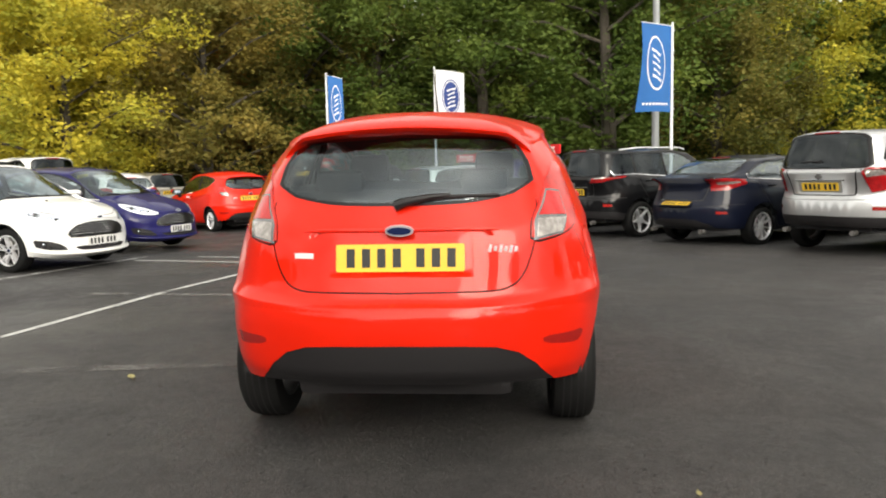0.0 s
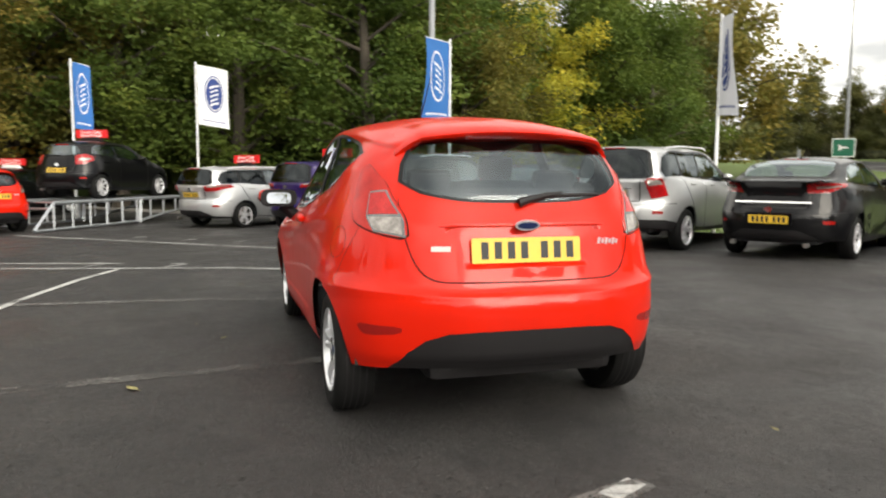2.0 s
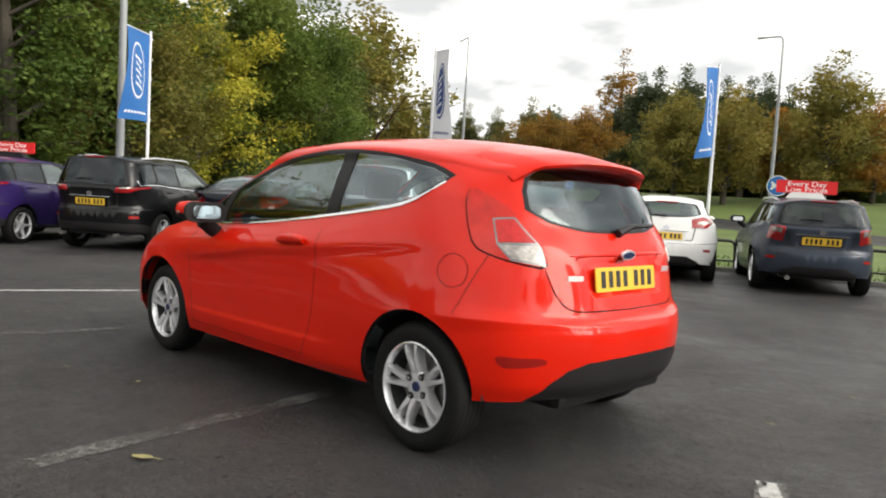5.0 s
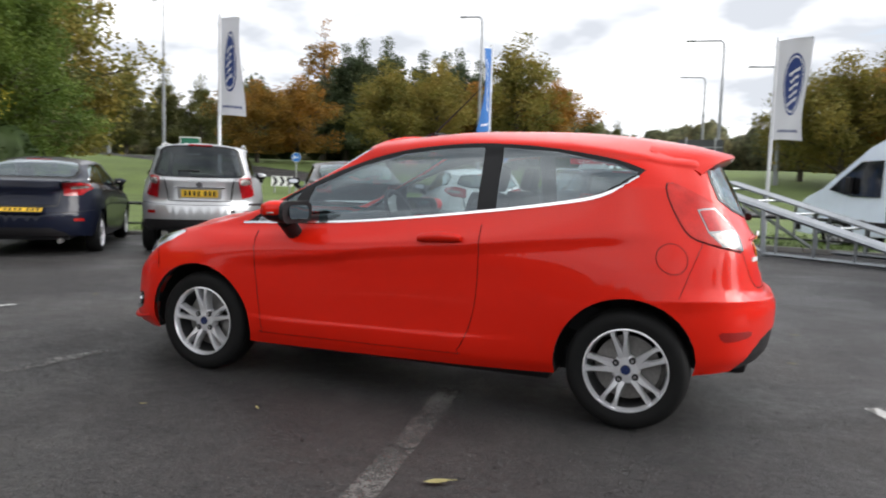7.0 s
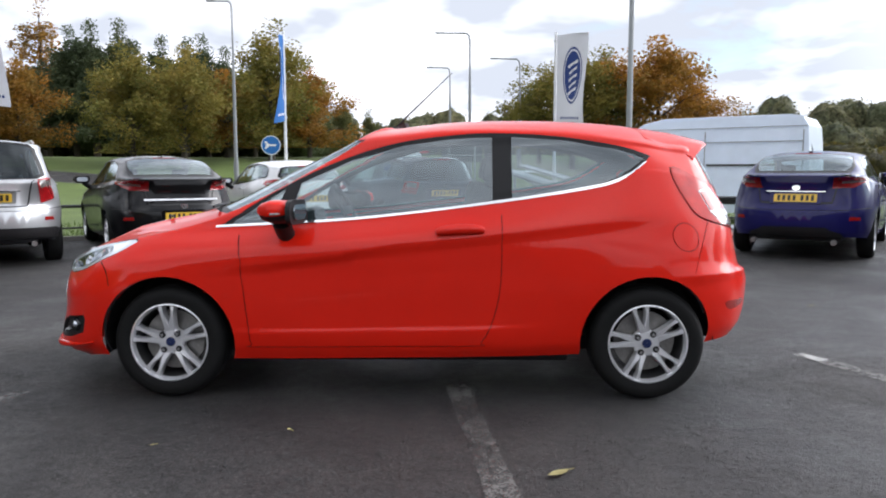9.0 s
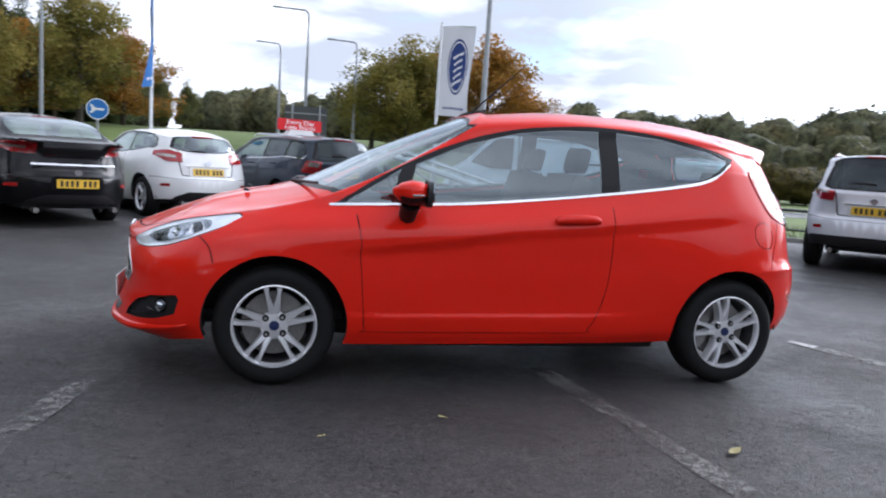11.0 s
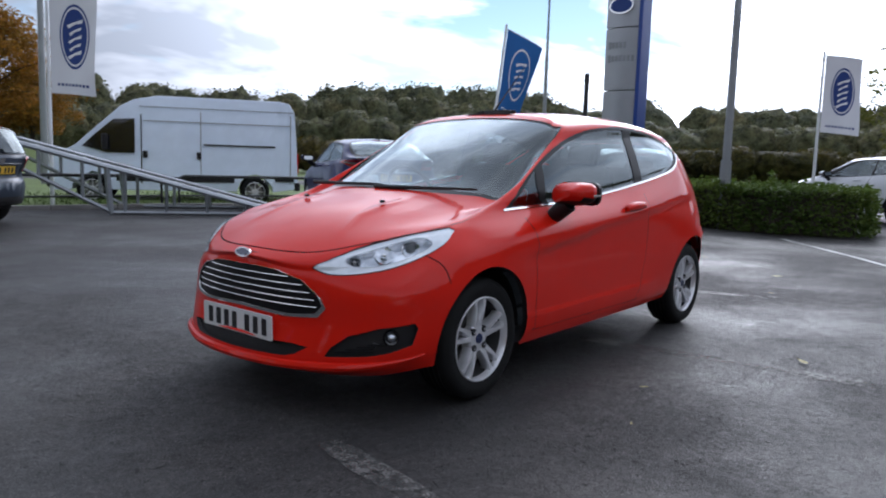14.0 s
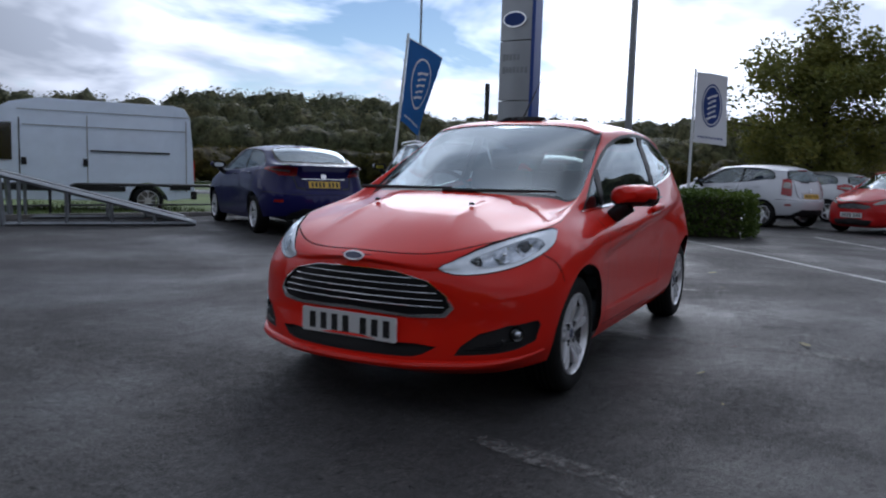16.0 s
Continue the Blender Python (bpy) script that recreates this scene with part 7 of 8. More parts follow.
lamp_post((15.52, -4.11), 9.5, 0, 0, .095, label="plain grey lamp column behind the parked cars")
lamp_post((-4.99, -22.15), 10.0, 0, 0, .11, label="plain grey lamp column by the road")
lamp_post((-9.1, -2.08), 7.5, 0, 0, .078, label="plain grey lamp column standing in the hedge")
lamp_post((-33.5, -21.5), 12.0, 150, 1.4, .13)
lamp_post((15.63, -44.0), 11.4, -10, 1.2, .12)
lamp_post((.35, -46), 9.5, -10, 1.8, .12)
lamp_post((-3.3, -50), 7.8, -10, 1.6, .12)
lamp_post((46.0, -48.2), 13.6, -30, 2.2, .14)
lamp_post((1.9, -62), 7.6, -10, 1.5, .12)
lamp_post((62, -58), 12.0, -30, 2.0, .14)

bm = bmesh.new()
rod(bm, (0, 0, -.1), (0, 0, 3.25), .055, .055, 10)
rod(bm, (0, 0, 3.05), (0, 0, 3.2), .062, .062, 10)
tagged(new("sign_post", bm_mesh("sign_post", bm, POLEBLACK)), "plain black post standing by the yard's edge", "post").matrix_basis = pose(-10.42, -5.89, 0)


def pylon():
    """The tall dealer pylon: a curved silver face in stacked panels with a blue edge."""
    ax, ay, heading, w = -12.75, -6.55, 91, .98
    p = empty("dealer_pylon", pose(ax, ay, 0, 0, 0, heading), "tall silver dealer pylon with a blue edge and oval emblem", "sign")
    heights = (0, 1.3, 3.05, 4.62, 5.75)
    edge = .10

    def face(u, off=0.0):
        t = u / (w - edge)
        return (u, -.10 * math.sin(math.pi * min(1, t)) - .26 - off)

    for z0, z1 in zip(heights, heights[1:]):
        bm = bmesh.new()
        us = np.linspace(0, w - edge, 12)
        fr = [face(u) for u in us]
        loop = fr + [(w - edge, .28), (0, .28)]
        slab(bm, loop, z1 - z0 - .03, lambda a, b, c: (a, b, z0 + .015 + c))
        part("face_panel", bm, PYLON, p, "silver panel")
    bm = bmesh.new()
    box(bm, edge, .56, 5.80, pose(w - edge / 2 + .002, -.02, 2.9), .03)
    part("blue_edge", bm, PYLONBLUE, p, "blue side edge")
    bm = bmesh.new()
    slab(bm, oval(.33, .21, 30), .03, lambda u, v, d: ((w - edge) / 2 + u, face((w - edge) / 2, .012)[1] - d, 5.15 + v))
    em = part("emblem", bm, CHROME, p, "oval emblem", smooth=False)
    bm = bmesh.new()
    slab(bm, oval(.29, .17, 30), .034, lambda u, v, d: ((w - edge) / 2 + u, face((w - edge) / 2, .012)[1] - d, 5.15 + v))
    part("emblem_face", bm, FLAGNAVY, em)
    for row, (z, n) in enumerate(((4.18, 5), (3.85, 7))):
        for k in range(n):
            u = .10 + k * .105
            bm = bmesh.new()
            box(bm, .075, .015, .15 if k else .19, pose(u + .05, face(u + .05, .008)[1], z), .002)
            part("writing_bar", bm, POLEGREY, p, "grey writing bar")
    return p


pylon()


def hoop_rail(a, b, n):
    """Low black tubular hoops along the yard's edge."""
    for i in range(n):
        t0, t1 = (i + .04) / n, (i + .96) / n
        p0 = (a[0] + (b[0] - a[0]) * t0, a[1] + (b[1] - a[1]) * t0)
        p1 = (a[0] + (b[0] - a[0]) * t1, a[1] + (b[1] - a[1]) * t1)
        L = math.hypot(p1[0] - p0[0], p1[1] - p0[1])
        hd = math.degrees(math.atan2(p1[1] - p0[1], p1[0] - p0[0]))
        r = empty("hoop_rail", pose(p0[0], p0[1], ground_z(*p0), 0, 0, hd), "low black tubular steel rail along the grass", "railing", "rails along the grass")
        bm = bmesh.new()
        pipe(bm, [(0, 0, -.1), (0, 0, .52), (.03, 0, .60), (.11, 0, .63), (L - .11, 0, .63), (L - .03, 0, .60), (L, 0, .52), (L, 0, -.1)], .032, 8)
        part("hoop", bm, POLEBLACK, r, smooth=True)
        bm = bmesh.new()
        rod(bm, (.02, 0, .22), (L - .02, 0, .22), .02, .02, 8)
        part("lower_bar", bm, POLEBLACK, r)


edge = YARD[4:14]
for a, b in zip(edge, edge[1:]):
    L = math.hypot(b[0] - a[0], b[1] - a[1])
    d = ((b[1] - a[1]) / L, -(b[0] - a[0]) / L)
    off = .45
    s = 1 if (d[0] * (a[0] - 2) + d[1] * (a[1] - 4)) > 0 else -1
    hoop_rail((a[0] + s * d[0] * off, a[1] + s * d[1] * off), (b[0] + s * d[0] * off, b[1] + s * d[1] * off), max(1, round(L / 2.6)))

# kerb along the verge
kerb_line = dense(YARD[2:16], .9, False)
for i, (a, b) in enumerate(zip(kerb_line, kerb_line[1:])):
    L = math.hypot(b[0] - a[0], b[1] - a[1])
    if L < .05:
        continue
    hd = math.degrees(math.atan2(b[1] - a[1], b[0] - a[0]))
    bm = bmesh.new()
    box(bm, L - .008, .125, .25, None, .012)
    ob = new("kerb", bm_mesh("kerb", bm, CONCRETE))
    mx, my = (a[0] + b[0]) / 2, (a[1] + b[1]) / 2
    ob.matrix_basis = pose(mx, my, ground_z(mx, my) - .035, 0, 0, hd)
    tagged(ob, "pale concrete kerb stone at the verge", "kerb", "kerb stones", "structure")


def display_ramp(origin, heading, length, rise, label, rise_at=.62):
    """An aluminium display ramp: two sloping side frames of rails and braces with a deck of plates."""
    r = empty("display_ramp", pose(origin[0], origin[1], ground_z(*origin), 0, 0, heading), label, "ramp", "display ramps")
    top0, flat = length * rise_at, length
    leg = length * .62

    def high(x):
        return min(rise, .05 + (rise - .05) * x / top0)

    def low(x):
        return .04 if x <= leg or rise < .6 else .05 + (rise - .35) * (x - leg) / (flat - leg)

    for y in (-.85, .85):
        bm = bmesh.new()
        pipe(bm, [(0, y, .05), (top0, y, rise), (flat + .01, y, rise)], .042, 4)
        pipe(bm, [(0, y, .04), (leg, y, .04)], .035, 4)
        pipe(bm, [(leg, y, .05), (flat, y, rise - .30 if rise > .6 else .04)], .035, 4)
        rail = part("side_frame", bm, ALU, r, "welded aluminium side frame")
        n = int(length / .62)
        for k in range(1, n + 1):
            x = length * k / n
            bm = bmesh.new()
            rod(bm, (x, y, low(x)), (x, y, high(x)), .03, .03, 4)
            part("upright", bm, ALU, rail)
        bm = bmesh.new()
        rod(bm, (leg, y, 0), (leg + .06, y, high(leg)), .05, .05, 4)
        part("main_leg", bm, ALU, rail)
    for y in (-.62, .62):
        bm = bmesh.new()
        deck = [(0, .05), (top0, rise), (flat, rise), (flat, rise + .035), (top0, rise + .035), (0, .085)]
        slab(bm, deck if rise_at > .3 else deck[1:5], .42, lambda u, v, w: (u, y - .21 + w, v))
        part("track_plate", bm, ALU, r, "ribbed track plate")
    for k in range(6):
        x = length * (k + .5) / 6
        z = min(rise, .05 + (rise - .05) * x / top0)
        bm = bmesh.new()
        rod(bm, (x, -.85, z - .02), (x, .85, z - .02), .025, .025, 8)
        part("cross_bar", bm, ALU, r)
    return r


display_ramp((-3.99, -8.96), -35, 4.8, 1.3, "empty grey aluminium display ramp beside the grass", 1.0)
display_ramp((14.6, 5.9), -28, 6.2, .625, "grey aluminium display ramp under a black car", .10)


def road_sign(at, z, r, mat, label, arrow=True, square=None):
    s = empty("road_sign", pose(at[0], at[1], 0, 0, 0, math.degrees(math.atan2(2 - at[1], 2 - at[0]))), label, "road sign")
    bm = bmesh.new()
    rod(bm, (0, 0, -.1), (0, 0, z + .1), .045, .045, 10)
    part("post", bm, POLEGREY, s)
    bm = bmesh.new()
    slab(bm, oval(r, r, 28) if not square else rounded(square[0], square[1], .05), .02, lambda u, v, w: (.06 + w, u, z + v))
    f = part("sign_face", bm, SIGNWHITE, s)
    bm = bmesh.new()
    slab(bm, oval(r * .92, r * .92, 28) if not square else rounded(square[0] - .1, square[1] - .1, .05), .022, lambda u, v, w: (.062 + w, u, z + v))
    part("sign_field", bm, mat, f)
    bm = bmesh.new()
    k = r if not square else square[1] * .4
    box(bm, .004, k * 1.1, k * .2, pose(.088, 0, z), .001)
    if arrow:
        for q in (-1, 1):
            box(bm, .004, k * .6, k * .2, Matrix.Translation((.088, -k * .38, z + q * k * .17)) @ pose(0, 0, 0, q * -42, 0, 0), .001)
    part("arrow", bm, SIGNWHITE, f, "white arrow")


road_sign((9.3, -28.2), 2.35, .42, ROADBLUE, "round blue arrow sign on a grey post")
road_sign((29, -31.1), 2.65, .6, ROADGREEN, "green direction sign on a grey post", True, (1.12, 1.0))


def sign_back(at, z, wide, high, label):
    """The plain back of a large road sign on two posts."""
    s = empty("road_sign", pose(at[0], at[1], 0, 0, 0, math.degrees(math.atan2(3 - at[1], 4 - at[0]))), label, "road sign")
    bm = bmesh.new()
    slab(bm, rounded(wide, high, .06), .03, lambda u, v, w: (w, u, z + v))
    panel_back = part("sign_back", bm, CLADDING, s)
    for v in (-.3, .3):
        bm = bmesh.new()
        box(bm, .03, wide * .96, .06, pose(.045, 0, z + v * high), .004)
        part("stiffening_rail", bm, POLEGREY, panel_back)
    for y in (-.32, .32):
        bm = bmesh.new()
        rod(bm, (.09, y * wide, -.1), (.09, y * wide, z + high * .56), .05, .05, 10)
        part("post", bm, POLEGREY, s)


def chevron_board(at, wide, high, z):
    """A black and white chevron board on short posts."""
    s = empty("chevron_board", pose(at[0], at[1], ground_z(*at), 0, 0, math.degrees(math.atan2(2.5 - at[1], -2.8 - at[0]))), "black and white chevron board by the roundabout", "road sign")
    bm = bmesh.new()
    slab(bm, rounded(wide, high, .03), .03, lambda u, v, w: (w, u, z + v))
    bd = part("board", bm, SIGNWHITE, s)
    n = 3
    for k in range(n):
        u = wide * ((k + .5) / n - .5)
        bm = bmesh.new()
        slab(bm, [(u - .17, -high / 2 + .03), (u + .02, -high / 2 + .03), (u + .17, 0), (u + .02, high / 2 - .03), (u - .17, high / 2 - .03), (u - .02, 0)], .004, lambda a, b, w: (.031 + w, a, z + b))
        part("chevron", bm, INK, bd)
    for y in (-.35, .35):
        bm = bmesh.new()
        rod(bm, (-.03, y * wide, -.2), (-.03, y * wide, z + high * .4), .04, .04, 8)
        part("post", bm, POLEGREY, s)


chevron_board((24.75, -34.2), 1.25, .60, .72)
road_sign((24.1, -34.7), 2.2, .28, ROADBLUE, "small round blue sign on a grey post by the roundabout")
sign_back((.9, -32.1), 2.5, 2.0, 1.7, "large road sign seen from its grey back")


def leaf_mesh(name, count, place, size, mat, seed, up=.35, more=None):
    """Many small folded leaves; place(rng) gives each one's place. more: further (places, faces) of the same mesh."""
    rng = np.random.RandomState(seed)
    c = np.array([place(rng) for _ in range(count)], float)
    a = rng.normal(size=(count, 3)) * np.array([1, 1, up])
    a /= np.linalg.norm(a, axis=1)[:, None]
    b = np.cross(a, rng.normal(size=(count, 3)))
    b /= np.linalg.norm(b, axis=1)[:, None]
    n = np.cross(a, b)
    s = size * rng.uniform(.55, 1.35, (count, 1))
    vs = np.stack([c - a * s, c + b * s * .55 + n * s * .18, c + a * s, c - b * s * .55 + n * s * .18], 1).reshape(-1, 3)
    k = np.arange(count)[:, None] * 4
    fs = np.concatenate([k + [0, 1, 2], k + [0, 2, 3]], 1).reshape(-1, 3)
    if more:
        fs = np.concatenate([fs, more[1] + len(vs)])
        vs = np.concatenate([vs, more[0]])
    me = bpy.data.meshes.new(name)
    me.from_pydata(vs.tolist(), [], fs.tolist())
    me.materials.append(mat)
    return me


def hedge(loop, height, label, count, seed):
    """A clipped hedge over a plan loop: dark core of twigs, skin of leaves."""
    c = np.mean(loop, 0)
    h = empty("hedge", pose(c[0], c[1], ground_z(*c)), label, "hedge")
    q = [((p[0] - c[0]), (p[1] - c[1])) for p in loop]
    inner = [(x * .88, y * .88) for x, y in q]
    bm = bmesh.new()
    slab(bm, inner, height * .9, lambda u, v, w: (u, v, w))
    part("twig_core", bm, BARK, h, "dark twiggy inside")
    area = [math.dist(a, b) for a, b in zip(q, q[1:] + q[:1])]

    def place(rng):
        if rng.rand() < .42:
            while True:
                p = rng.uniform(-1, 1, 2) * np.abs(q).max(0)
                if inside(np.array([p[0]]), np.array([p[1]]), q)[0]:
                    return (p[0], p[1], height * (.93 + .05 * rng.normal()) + .13 * noise.noise((p[0] * 1.6, p[1] * 1.6, 0)))
        k = rng.choice(len(q), p=np.array(area) / sum(area))
        t = rng.rand()
        a, b = np.array(q[k]), np.array(q[(k + 1) % len(q)])
        p = (a + (b - a) * t) * (1 + .05 * rng.normal())
        return (p[0], p[1], rng.uniform(.03, height))

    child("leaves", leaf_mesh("leaves", count, place, .042, LEAF_GREEN, seed), h, "small green leaves")
    # a few unclipped shoots
    for k in range(9):
        bm = bmesh.new()
        a = Vector((-.2 + .35 * math.cos(k * 2.1), -.9 + .16 * k, height * .85))
        b = a + Vector((.1 * math.sin(k * 3.3), .12 * math.cos(k * 1.7), .22 + .12 * math.sin(k * 5.1)))
        pipe(bm, [tuple(a), tuple((a + b) / 2), tuple(b)], [.006, .005, .003], 5)
        sh = part("shoot", bm, BARK, h)
        child("leaves", leaf_mesh("leaves", 40, lambda r: tuple(a + (b - a) * r.uniform(.3, 1.1) + Vector(r.normal(size=3) * .035)), .04, LEAF_GREEN, seed + k), sh)


hedge([(-8.85, -2.05), (-8.65, -1.0), (-9.05, -.1), (-9.4, .33), (-10.6, .15), (-10.8, -1.2), (-10.4, -3.2), (-9.4, -3.4)], .86, "low clipped green hedge at the yard's edge", 15000, 5)

# ---- trees and woods ----
def tree_thing(name, height, spread, mat, seed, leaves=7000, size=.17, conifer=False, bare=0.0, low=.18, full=1.0):
    """A tapered trunk with limbs, and a crown of leaf clumps set along them with gaps between."""
    rng = np.random.RandomState(seed)
    t = empty(name, Matrix(), "", "tree")
    bm = bmesh.new()
    lean = rng.normal(size=2) * .03 * height
    spine = [(lean[0] * s * s, lean[1] * s * s, height * s) for s in (0, .15, .35, .55, .75, .93)]
    tr = .028 * height
    pipe(bm, [(0, 0, -.3)] + spine, [tr * 1.25] + [tr * (1.05 - s) for s in (0, .2, .4, .6, .8, .98)], 9)
    trunk = part("trunk", bm, BARK, t, smooth=True)
    clumps = []
    n_l = 40 if conifer else 26
    for k in range(n_l):
        s = low + (1 - low) * (k + rng.rand()) / n_l
        a = k * 2.4 + rng.normal() * .4
        if conifer:
            reach = spread * (1.08 - s) ** .55 * rng.uniform(.55, 1.12)
            rise = .12 * reach
        else:
            reach = spread * (math.sin(math.pi * min(1, (s - low * .35) ** .8)) * .85 + .15) * rng.uniform(.65, 1.12)
            rise = reach * rng.uniform(.15, .55)
        z0 = height * max(.12, s * .86 - .05)
        b = np.array([lean[0] * s * s, lean[1] * s * s, z0])
        e = b + np.array([math.cos(a) * reach, math.sin(a) * reach, rise])
        bm = bmesh.new()
        mid = (b + e) / 2 + np.array([0, 0, .08 * reach])
        pipe(bm, [tuple(b), tuple(mid), tuple(e)], [tr * .42 * (1.1 - s), tr * .26 * (1.1 - s), .012], 6)
        part("limb", bm, BARK, trunk, smooth=True)
        for q in np.linspace(.35, 1.05, 6):
            c = b + (e - b) * q + rng.normal(size=3) * .09 * spread
            clumps.append((c, spread * rng.uniform(.15, .27) * full * (1.3 if conifer else 1)))
    for q in np.linspace(.62, 1.0, 9):
        clumps.append((np.array([lean[0] * q * q, lean[1] * q * q, height * q]) + rng.normal(size=3) * .05 * spread, spread * (.26 if not conifer else .24 + .35 * (1.02 - q))))
    keep = [c for c in clumps if rng.rand() > bare]

    def place(r):
        c, rad = keep[r.randint(len(keep))]
        d = r.normal(size=3)
        d /= np.linalg.norm(d)
        rr = rad * r.rand() ** .45
        p = c + d * rr * np.array([1, 1, .72])
        p[2] = max(p[2], .12 * height)
        return p

    child("crown", leaf_mesh("crown", leaves, place, size, mat, seed + 1), t, "crown of small leaves")
    return t


def set_tree(src, x, y, scale, turn, label):
    c = copy_thing(src, Matrix())
    c.scale = (scale, scale, scale * random.uniform(.95, 1.08))
    c.location = (x, y, ground_z(x, y))
    c.rotation_euler = (0, 0, radians(turn))
    c.name = "tree"
    tagged(c, label, "tree", "trees round the yard")
    return c


kinds = {
    "green": tree_thing("tree", 12, 4.6, LEAF_GREEN, 11, 30000, .098),
    "olive": tree_thing("tree", 11, 4.4, LEAF_OLIVE, 12, 26000, .098),
    "yellow": tree_thing("tree", 10.5, 4.4, LEAF_YELLOW, 13, 30000, .090, bare=.05, low=.08),
    "rust": tree_thing("tree", 10, 4.6, LEAF_RUST, 14, 17000, .15, full=1.3),
    "sparse": tree_thing("tree", 16, 3.9, LEAF_RUST, 19, 6500, .15, bare=.25, low=.3, full=.9),
    "brown": tree_thing("tree", 11, 4.6, LEAF_OLIVE, 17, 15000, .15, full=1.25),
    "leafy": tree_thing("tree", 10.5, 4.6, LEAF_OLIVE, 18, 18000, .14, full=1.35),
    "dark": tree_thing("tree", 13, 4.2, LEAF_SHADE, 15, 16000, .16, low=.06, full=1.15),
    "pine": tree_thing("tree", 14, 3.4, LEAF_PINE, 16, 17000, .16, True, low=.14, full=1.1)}
words = {"green": "broad green deciduous tree in early autumn leaf", "olive": "olive green tree turning brown in autumn", "yellow": "tree with bright yellow autumn leaves",
         "brown": "olive brown autumn tree across the road", "leafy": "rounded olive green tree across the road",
         "sparse": "tall thinning tree with reddish leaves and bare twigs", "rust": "rust brown autumn tree with thinning crown", "dark": "dark green dense tree at the wood's edge", "pine": "dark pine tree above the others"}
spots = {
    "yellow": ((19.5, 13.6, .84, 20), (23.5, 17.5, .88, 200), (27.6, -12.2, .88, 10), (21.5, 15.5, .82, 140)),
    "olive": ((25.0, -8.2, .78, 80), (28, 15, 1.0, 0), (22.8, 10.4, .85, 300), (29.5, 9.2, 1.15, 70), (24.5, 14.5, .9, 120)), "brown": ((34, 22, 1.05, 40), (38.3, -29.7, 1.2, 30), (42, -24, 1.2, 200),),
    "green": ((26.5, .5, 1.0, 15), (24.5, -4.2, 1.06, 100), (28, 5, 1.05, 200), (27.8, -7.6, 1.0, 310), (27.5, -15.5, .93, 30), (26.5, -17.6, .80, 150)),
    "rust": ((31, 12, 1.15, 90), (33, 17, 1.1, 180)),
    "dark": ((33, 2, 1.15, 30), (32, -4, 1.2, 120), (33, 7, 1.1, 250), (33, -11, 1.05, 20), (34, -19, .9, 60), (36, 13, 1.1, 140), (37, 20, 1.1, 0), (29, 20, .95, 77), (31, -18, .88, 260), (36, -25.5, .90, 110)),
    "pine": ((36, -8, 1.05, 0), (38, -1, 1.05, 90), (38, 9, 1.1, 40))}
# farther off across the road, by compass bearing from the yard and distance
far = {"brown": ((-66.2, 57, .86, 40), (-75.8, 61, 1.0, 200)),
       "leafy": ((-69.6, 58, .90, 70), (-98.5, 54, .92, 0), (-96, 57, .78, 120), (-101, 57, .85, 200)),
       "rust": ((-56.2, 61, .74, 90), (-59.2, 63, .76, 10), (-78.6, 64, .88, 0), (-72.6, 66, .85, 50), (-104.7, 56, 1.0, 30), (-107.2, 59, .72, 200)),
       "sparse": ((-60.8, 86, 1.12, 30),),
       "pine": ((-61.0, 77, .70, 80), (-62.6, 77, .90, 160), (-63.9, 75, .98, 30), (-65.4, 77, 1.0, 220), (-66.9, 76, .88, 100), (-68.4, 78, .93, 10), (-69.8, 76, .90, 300), (-71.3, 78, .95, 130), (-72.9, 77, .88, 60), (-74.6, 80, .8, 250)),
       "dark": ((-47, 72, .68, 0), (-49.5, 74, .70, 60), (-52, 72, .66, 120), (-54.4, 75, .70, 10), (-81, 75, .50, 10), (-83, 80, .45, 40), (-44.5, 76, .8, 200))}
used = set()


def plant(kind, x, y, s, turn):
    if kind not in used:
        used.add(kind)
        t = kinds[kind]
        t.location, t.rotation_euler = (x, y, ground_z(x, y)), (0, 0, radians(turn))
        t.scale = (s, s, s)
        tagged(t, words[kind], "tree", "trees round the yard")
    else:
        set_tree(kinds[kind], x, y, s, turn, words[kind])


for kind, rows in spots.items():
    for x, y, s, turn in rows:
        plant(kind, x, y, s, turn)
for kind, rows in far.items():
    for az, d, s, turn in rows:
        plant(kind, 1 + d * math.cos(radians(az)), 4.5 + d * math.sin(radians(az)), s * .87, turn)
dusk = tree_thing("tree", 6.8, 3.3, LEAF_DUSK, 31, 26000, .085, low=.22, bare=.04, full=1.02)
dusk.matrix_basis = pose(-22.4, 1.1, 0, 0, 0, 40)
tagged(dusk, "dark leafy tree seen against the bright sky", "tree", "trees round the yard")


ball = bmesh.new()
bmesh.ops.create_icosphere(ball, subdivisions=3, radius=1.0)
BALL = (np.array([tuple(v.co) for v in ball.verts]), np.array([[v.index for v in f.verts] for f in ball.faces]))
ball.free()


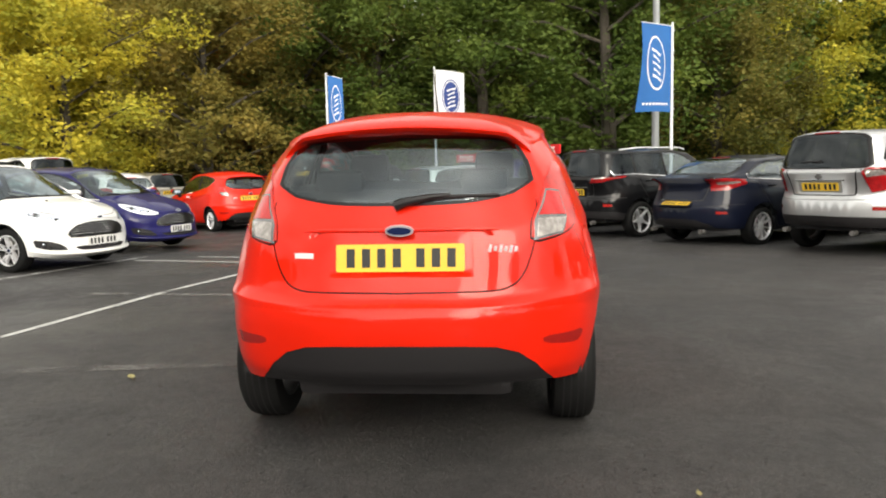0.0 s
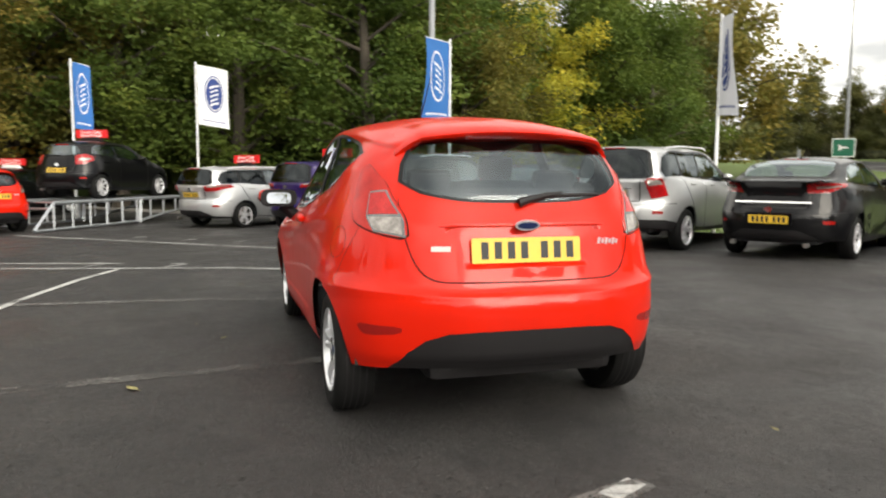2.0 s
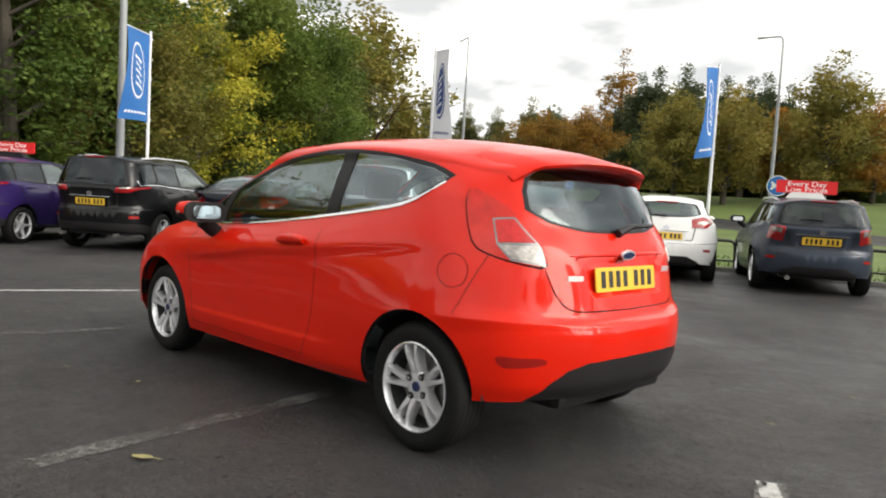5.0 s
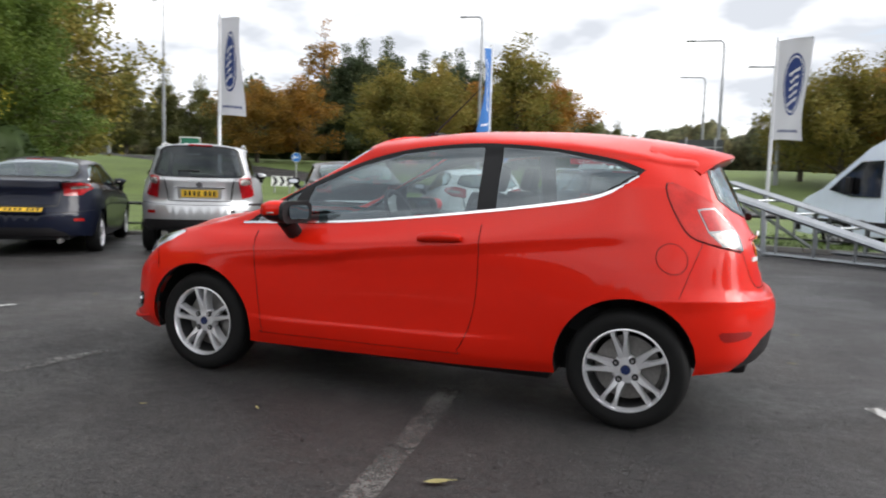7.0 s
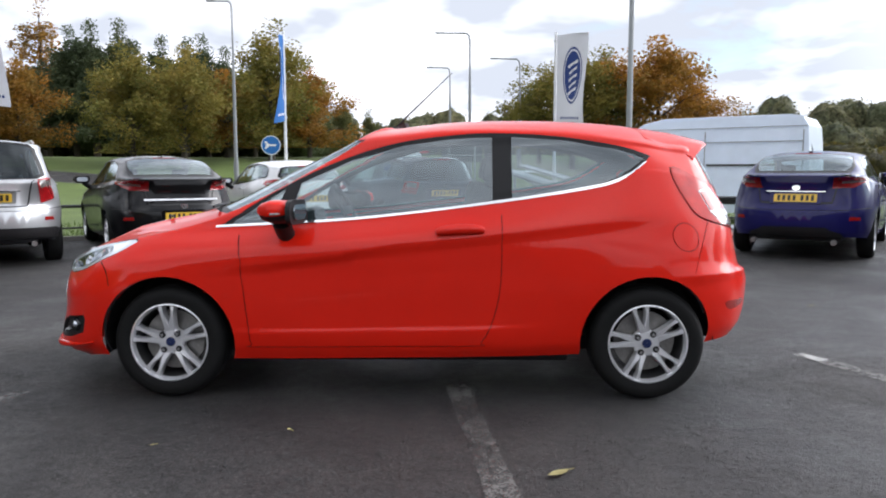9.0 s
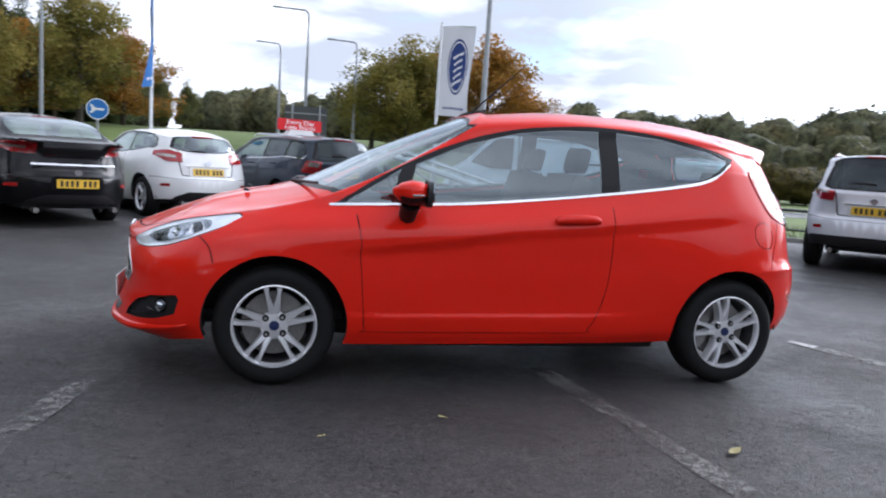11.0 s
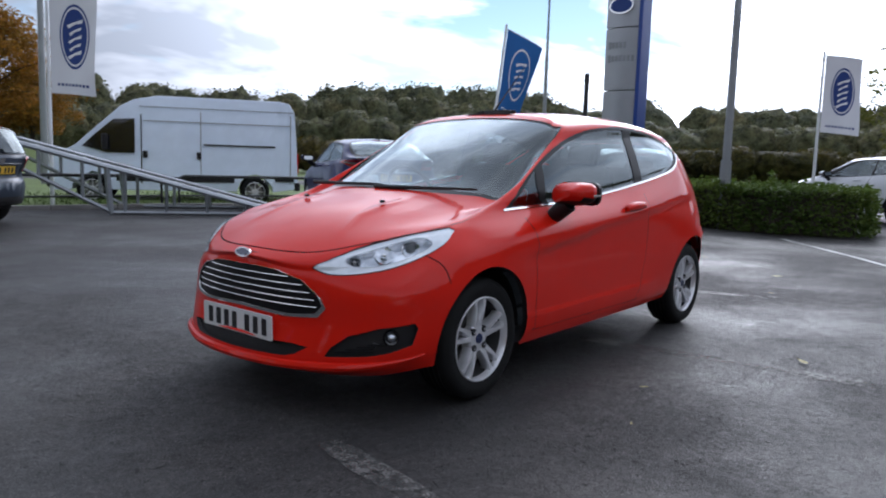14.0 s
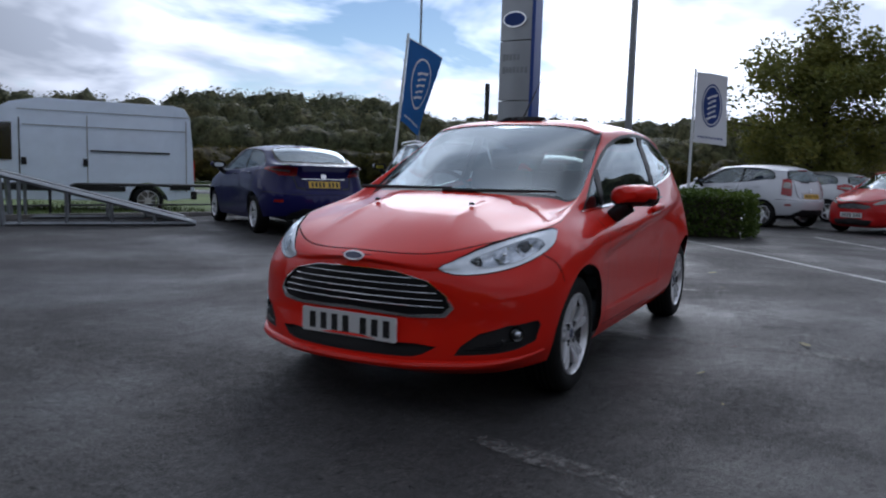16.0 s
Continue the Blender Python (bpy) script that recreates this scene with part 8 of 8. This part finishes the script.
def woods(name, az0, az1, dist, hgt, mat, count, size, seed, label, rough=.35, wide=4.0):
    """A far belt of woodland: crowns side by side, uneven on top."""
    rng = np.random.RandomState(seed)
    n = max(6, int(abs(radians(az1 - az0)) * dist / wide * 3.2))
    crowns = []
    for k in range(n):
        a = rng.uniform(az0, az1)
        d = dist + rng.uniform(-.05, .06) * dist
        h = hgt * (1 + rough * noise.noise((a * .35, seed, 0)) + .35 * rough * rng.normal())
        x, y = 1 + d * math.cos(radians(a)), 4.5 + d * math.sin(radians(a))
        crowns.append((x, y, max(.4 * hgt, h), wide * rng.uniform(.6, 1.2), ground_z(x, y)))

    def place(r):
        x, y, h, w, g = crowns[r.randint(n)]
        d = r.normal(size=3)
        d /= np.linalg.norm(d)
        k = r.uniform(.82, 1.035)
        return (x + d[0] * w * k, y + d[1] * w * k, g + max(.1, h * .52 + d[2] * h * .50 * k))

    # lumpy masses inside the crowns in the same leaf colour, hidden under the leaves
    lumps = [np.array([1 + .34 * noise.noise((2.6 * a + 7 * i, 2.6 * b, 2.6 * c)) + .16 * noise.noise((6 * a, 6 * b + 5 * i, 6 * c)) for a, b, c in BALL[0]])[:, None] for i in range(12)]
    mv = np.concatenate([BALL[0] * lumps[i % 12] * [w * .88, w * .88, h * .45] + [x, y, g + h * .50] for i, (x, y, h, w, g) in enumerate(crowns)])
    mf = np.concatenate([BALL[1] + i * len(BALL[0]) for i in range(n)])
    me = leaf_mesh(name, count, place, size, mat, seed, more=(mv, mf))
    me.polygons.foreach_set("use_smooth", [i >= 2 * count for i in range(len(me.polygons))])
    return tagged(new(name, me), label, "woods", kind="stuff")


woods("far_woods", -196, -108, 105, 9.3, LEAF_FAR_HAZE, 95000, .20, 41, "far belt of dark woodland beyond the road", .13, 3.8)
woods("far_woods", -170, -110, 92, 6.0, LEAF_FAR_HAZE, 50000, .18, 42, "lower olive woodland in front of the far belt", .16, 3.2)
woods("far_woods", -79, -54, 88, 9.0, LEAF_PINE, 24000, .24, 48, "dark pine wood behind the autumn trees", .25, 3.4)
woods("far_woods", -146, -129, 122, 12.6, LEAF_FAR_HAZE, 42000, .22, 49, "wooded rise beyond the far belt", .10, 4.2)
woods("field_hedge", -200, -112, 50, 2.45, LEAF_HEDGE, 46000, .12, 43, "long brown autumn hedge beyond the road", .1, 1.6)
woods("far_woods", -108, -42, 125, 7.5, LEAF_FAR_HAZE, 46000, .22, 44, "distant dark trees on the horizon", .3, 3.2)
woods("far_woods", -45, 60, 48, 9.5, LEAF_SHADE, 60000, .26, 45, "dark wood behind the trees round the yard", .2)
woods("far_woods", 55, 165, 42, 8.5, LEAF_FAR_HAZE, 12000, .4, 46, "dark trees behind the building wall", .3)
# under-canopy shade comes from the darkened leaf colour
woods("underwood", -42, 48, 32, 2.6, LEAF_SHADED, 24000, .15, 47, "undergrowth at the foot of the trees", .3, 1.6)

# ---- grass on the verge ----
def verge_grass():
    rng = np.random.RandomState(9)
    vs, fs = [], []
    line = dense(YARD[3:15], .5, False)
    for i in range(16000):
        k = rng.randint(len(line) - 1)
        a, b = np.array(line[k]), np.array(line[k + 1])
        d = (b - a) / max(1e-6, np.linalg.norm(b - a))
        n = np.array([-d[1], d[0]])
        if n @ (a - np.array([2, 4])) < 0:
            n = -n
        p = a + (b - a) * rng.rand() + n * (.1 + 5.5 * rng.rand() ** 1.4)
        h, w, an = rng.uniform(.05, .13), .012, rng.uniform(0, 6.28)
        x, y, z = p[0], p[1], ground_z(p[0], p[1])
        k = len(vs)
        vs += [(x - w * math.cos(an), y - w * math.sin(an), z), (x + w * math.cos(an), y + w * math.sin(an), z), (x + rng.normal() * .03, y + rng.normal() * .03, z + h)]
        fs.append((k, k + 1, k + 2))
    tagged(new("verge_grass", mesh_of("verge_grass", vs, fs, GRASSBLADE, False)), "short green grass on the verge", "grass", kind="stuff")


verge_grass()
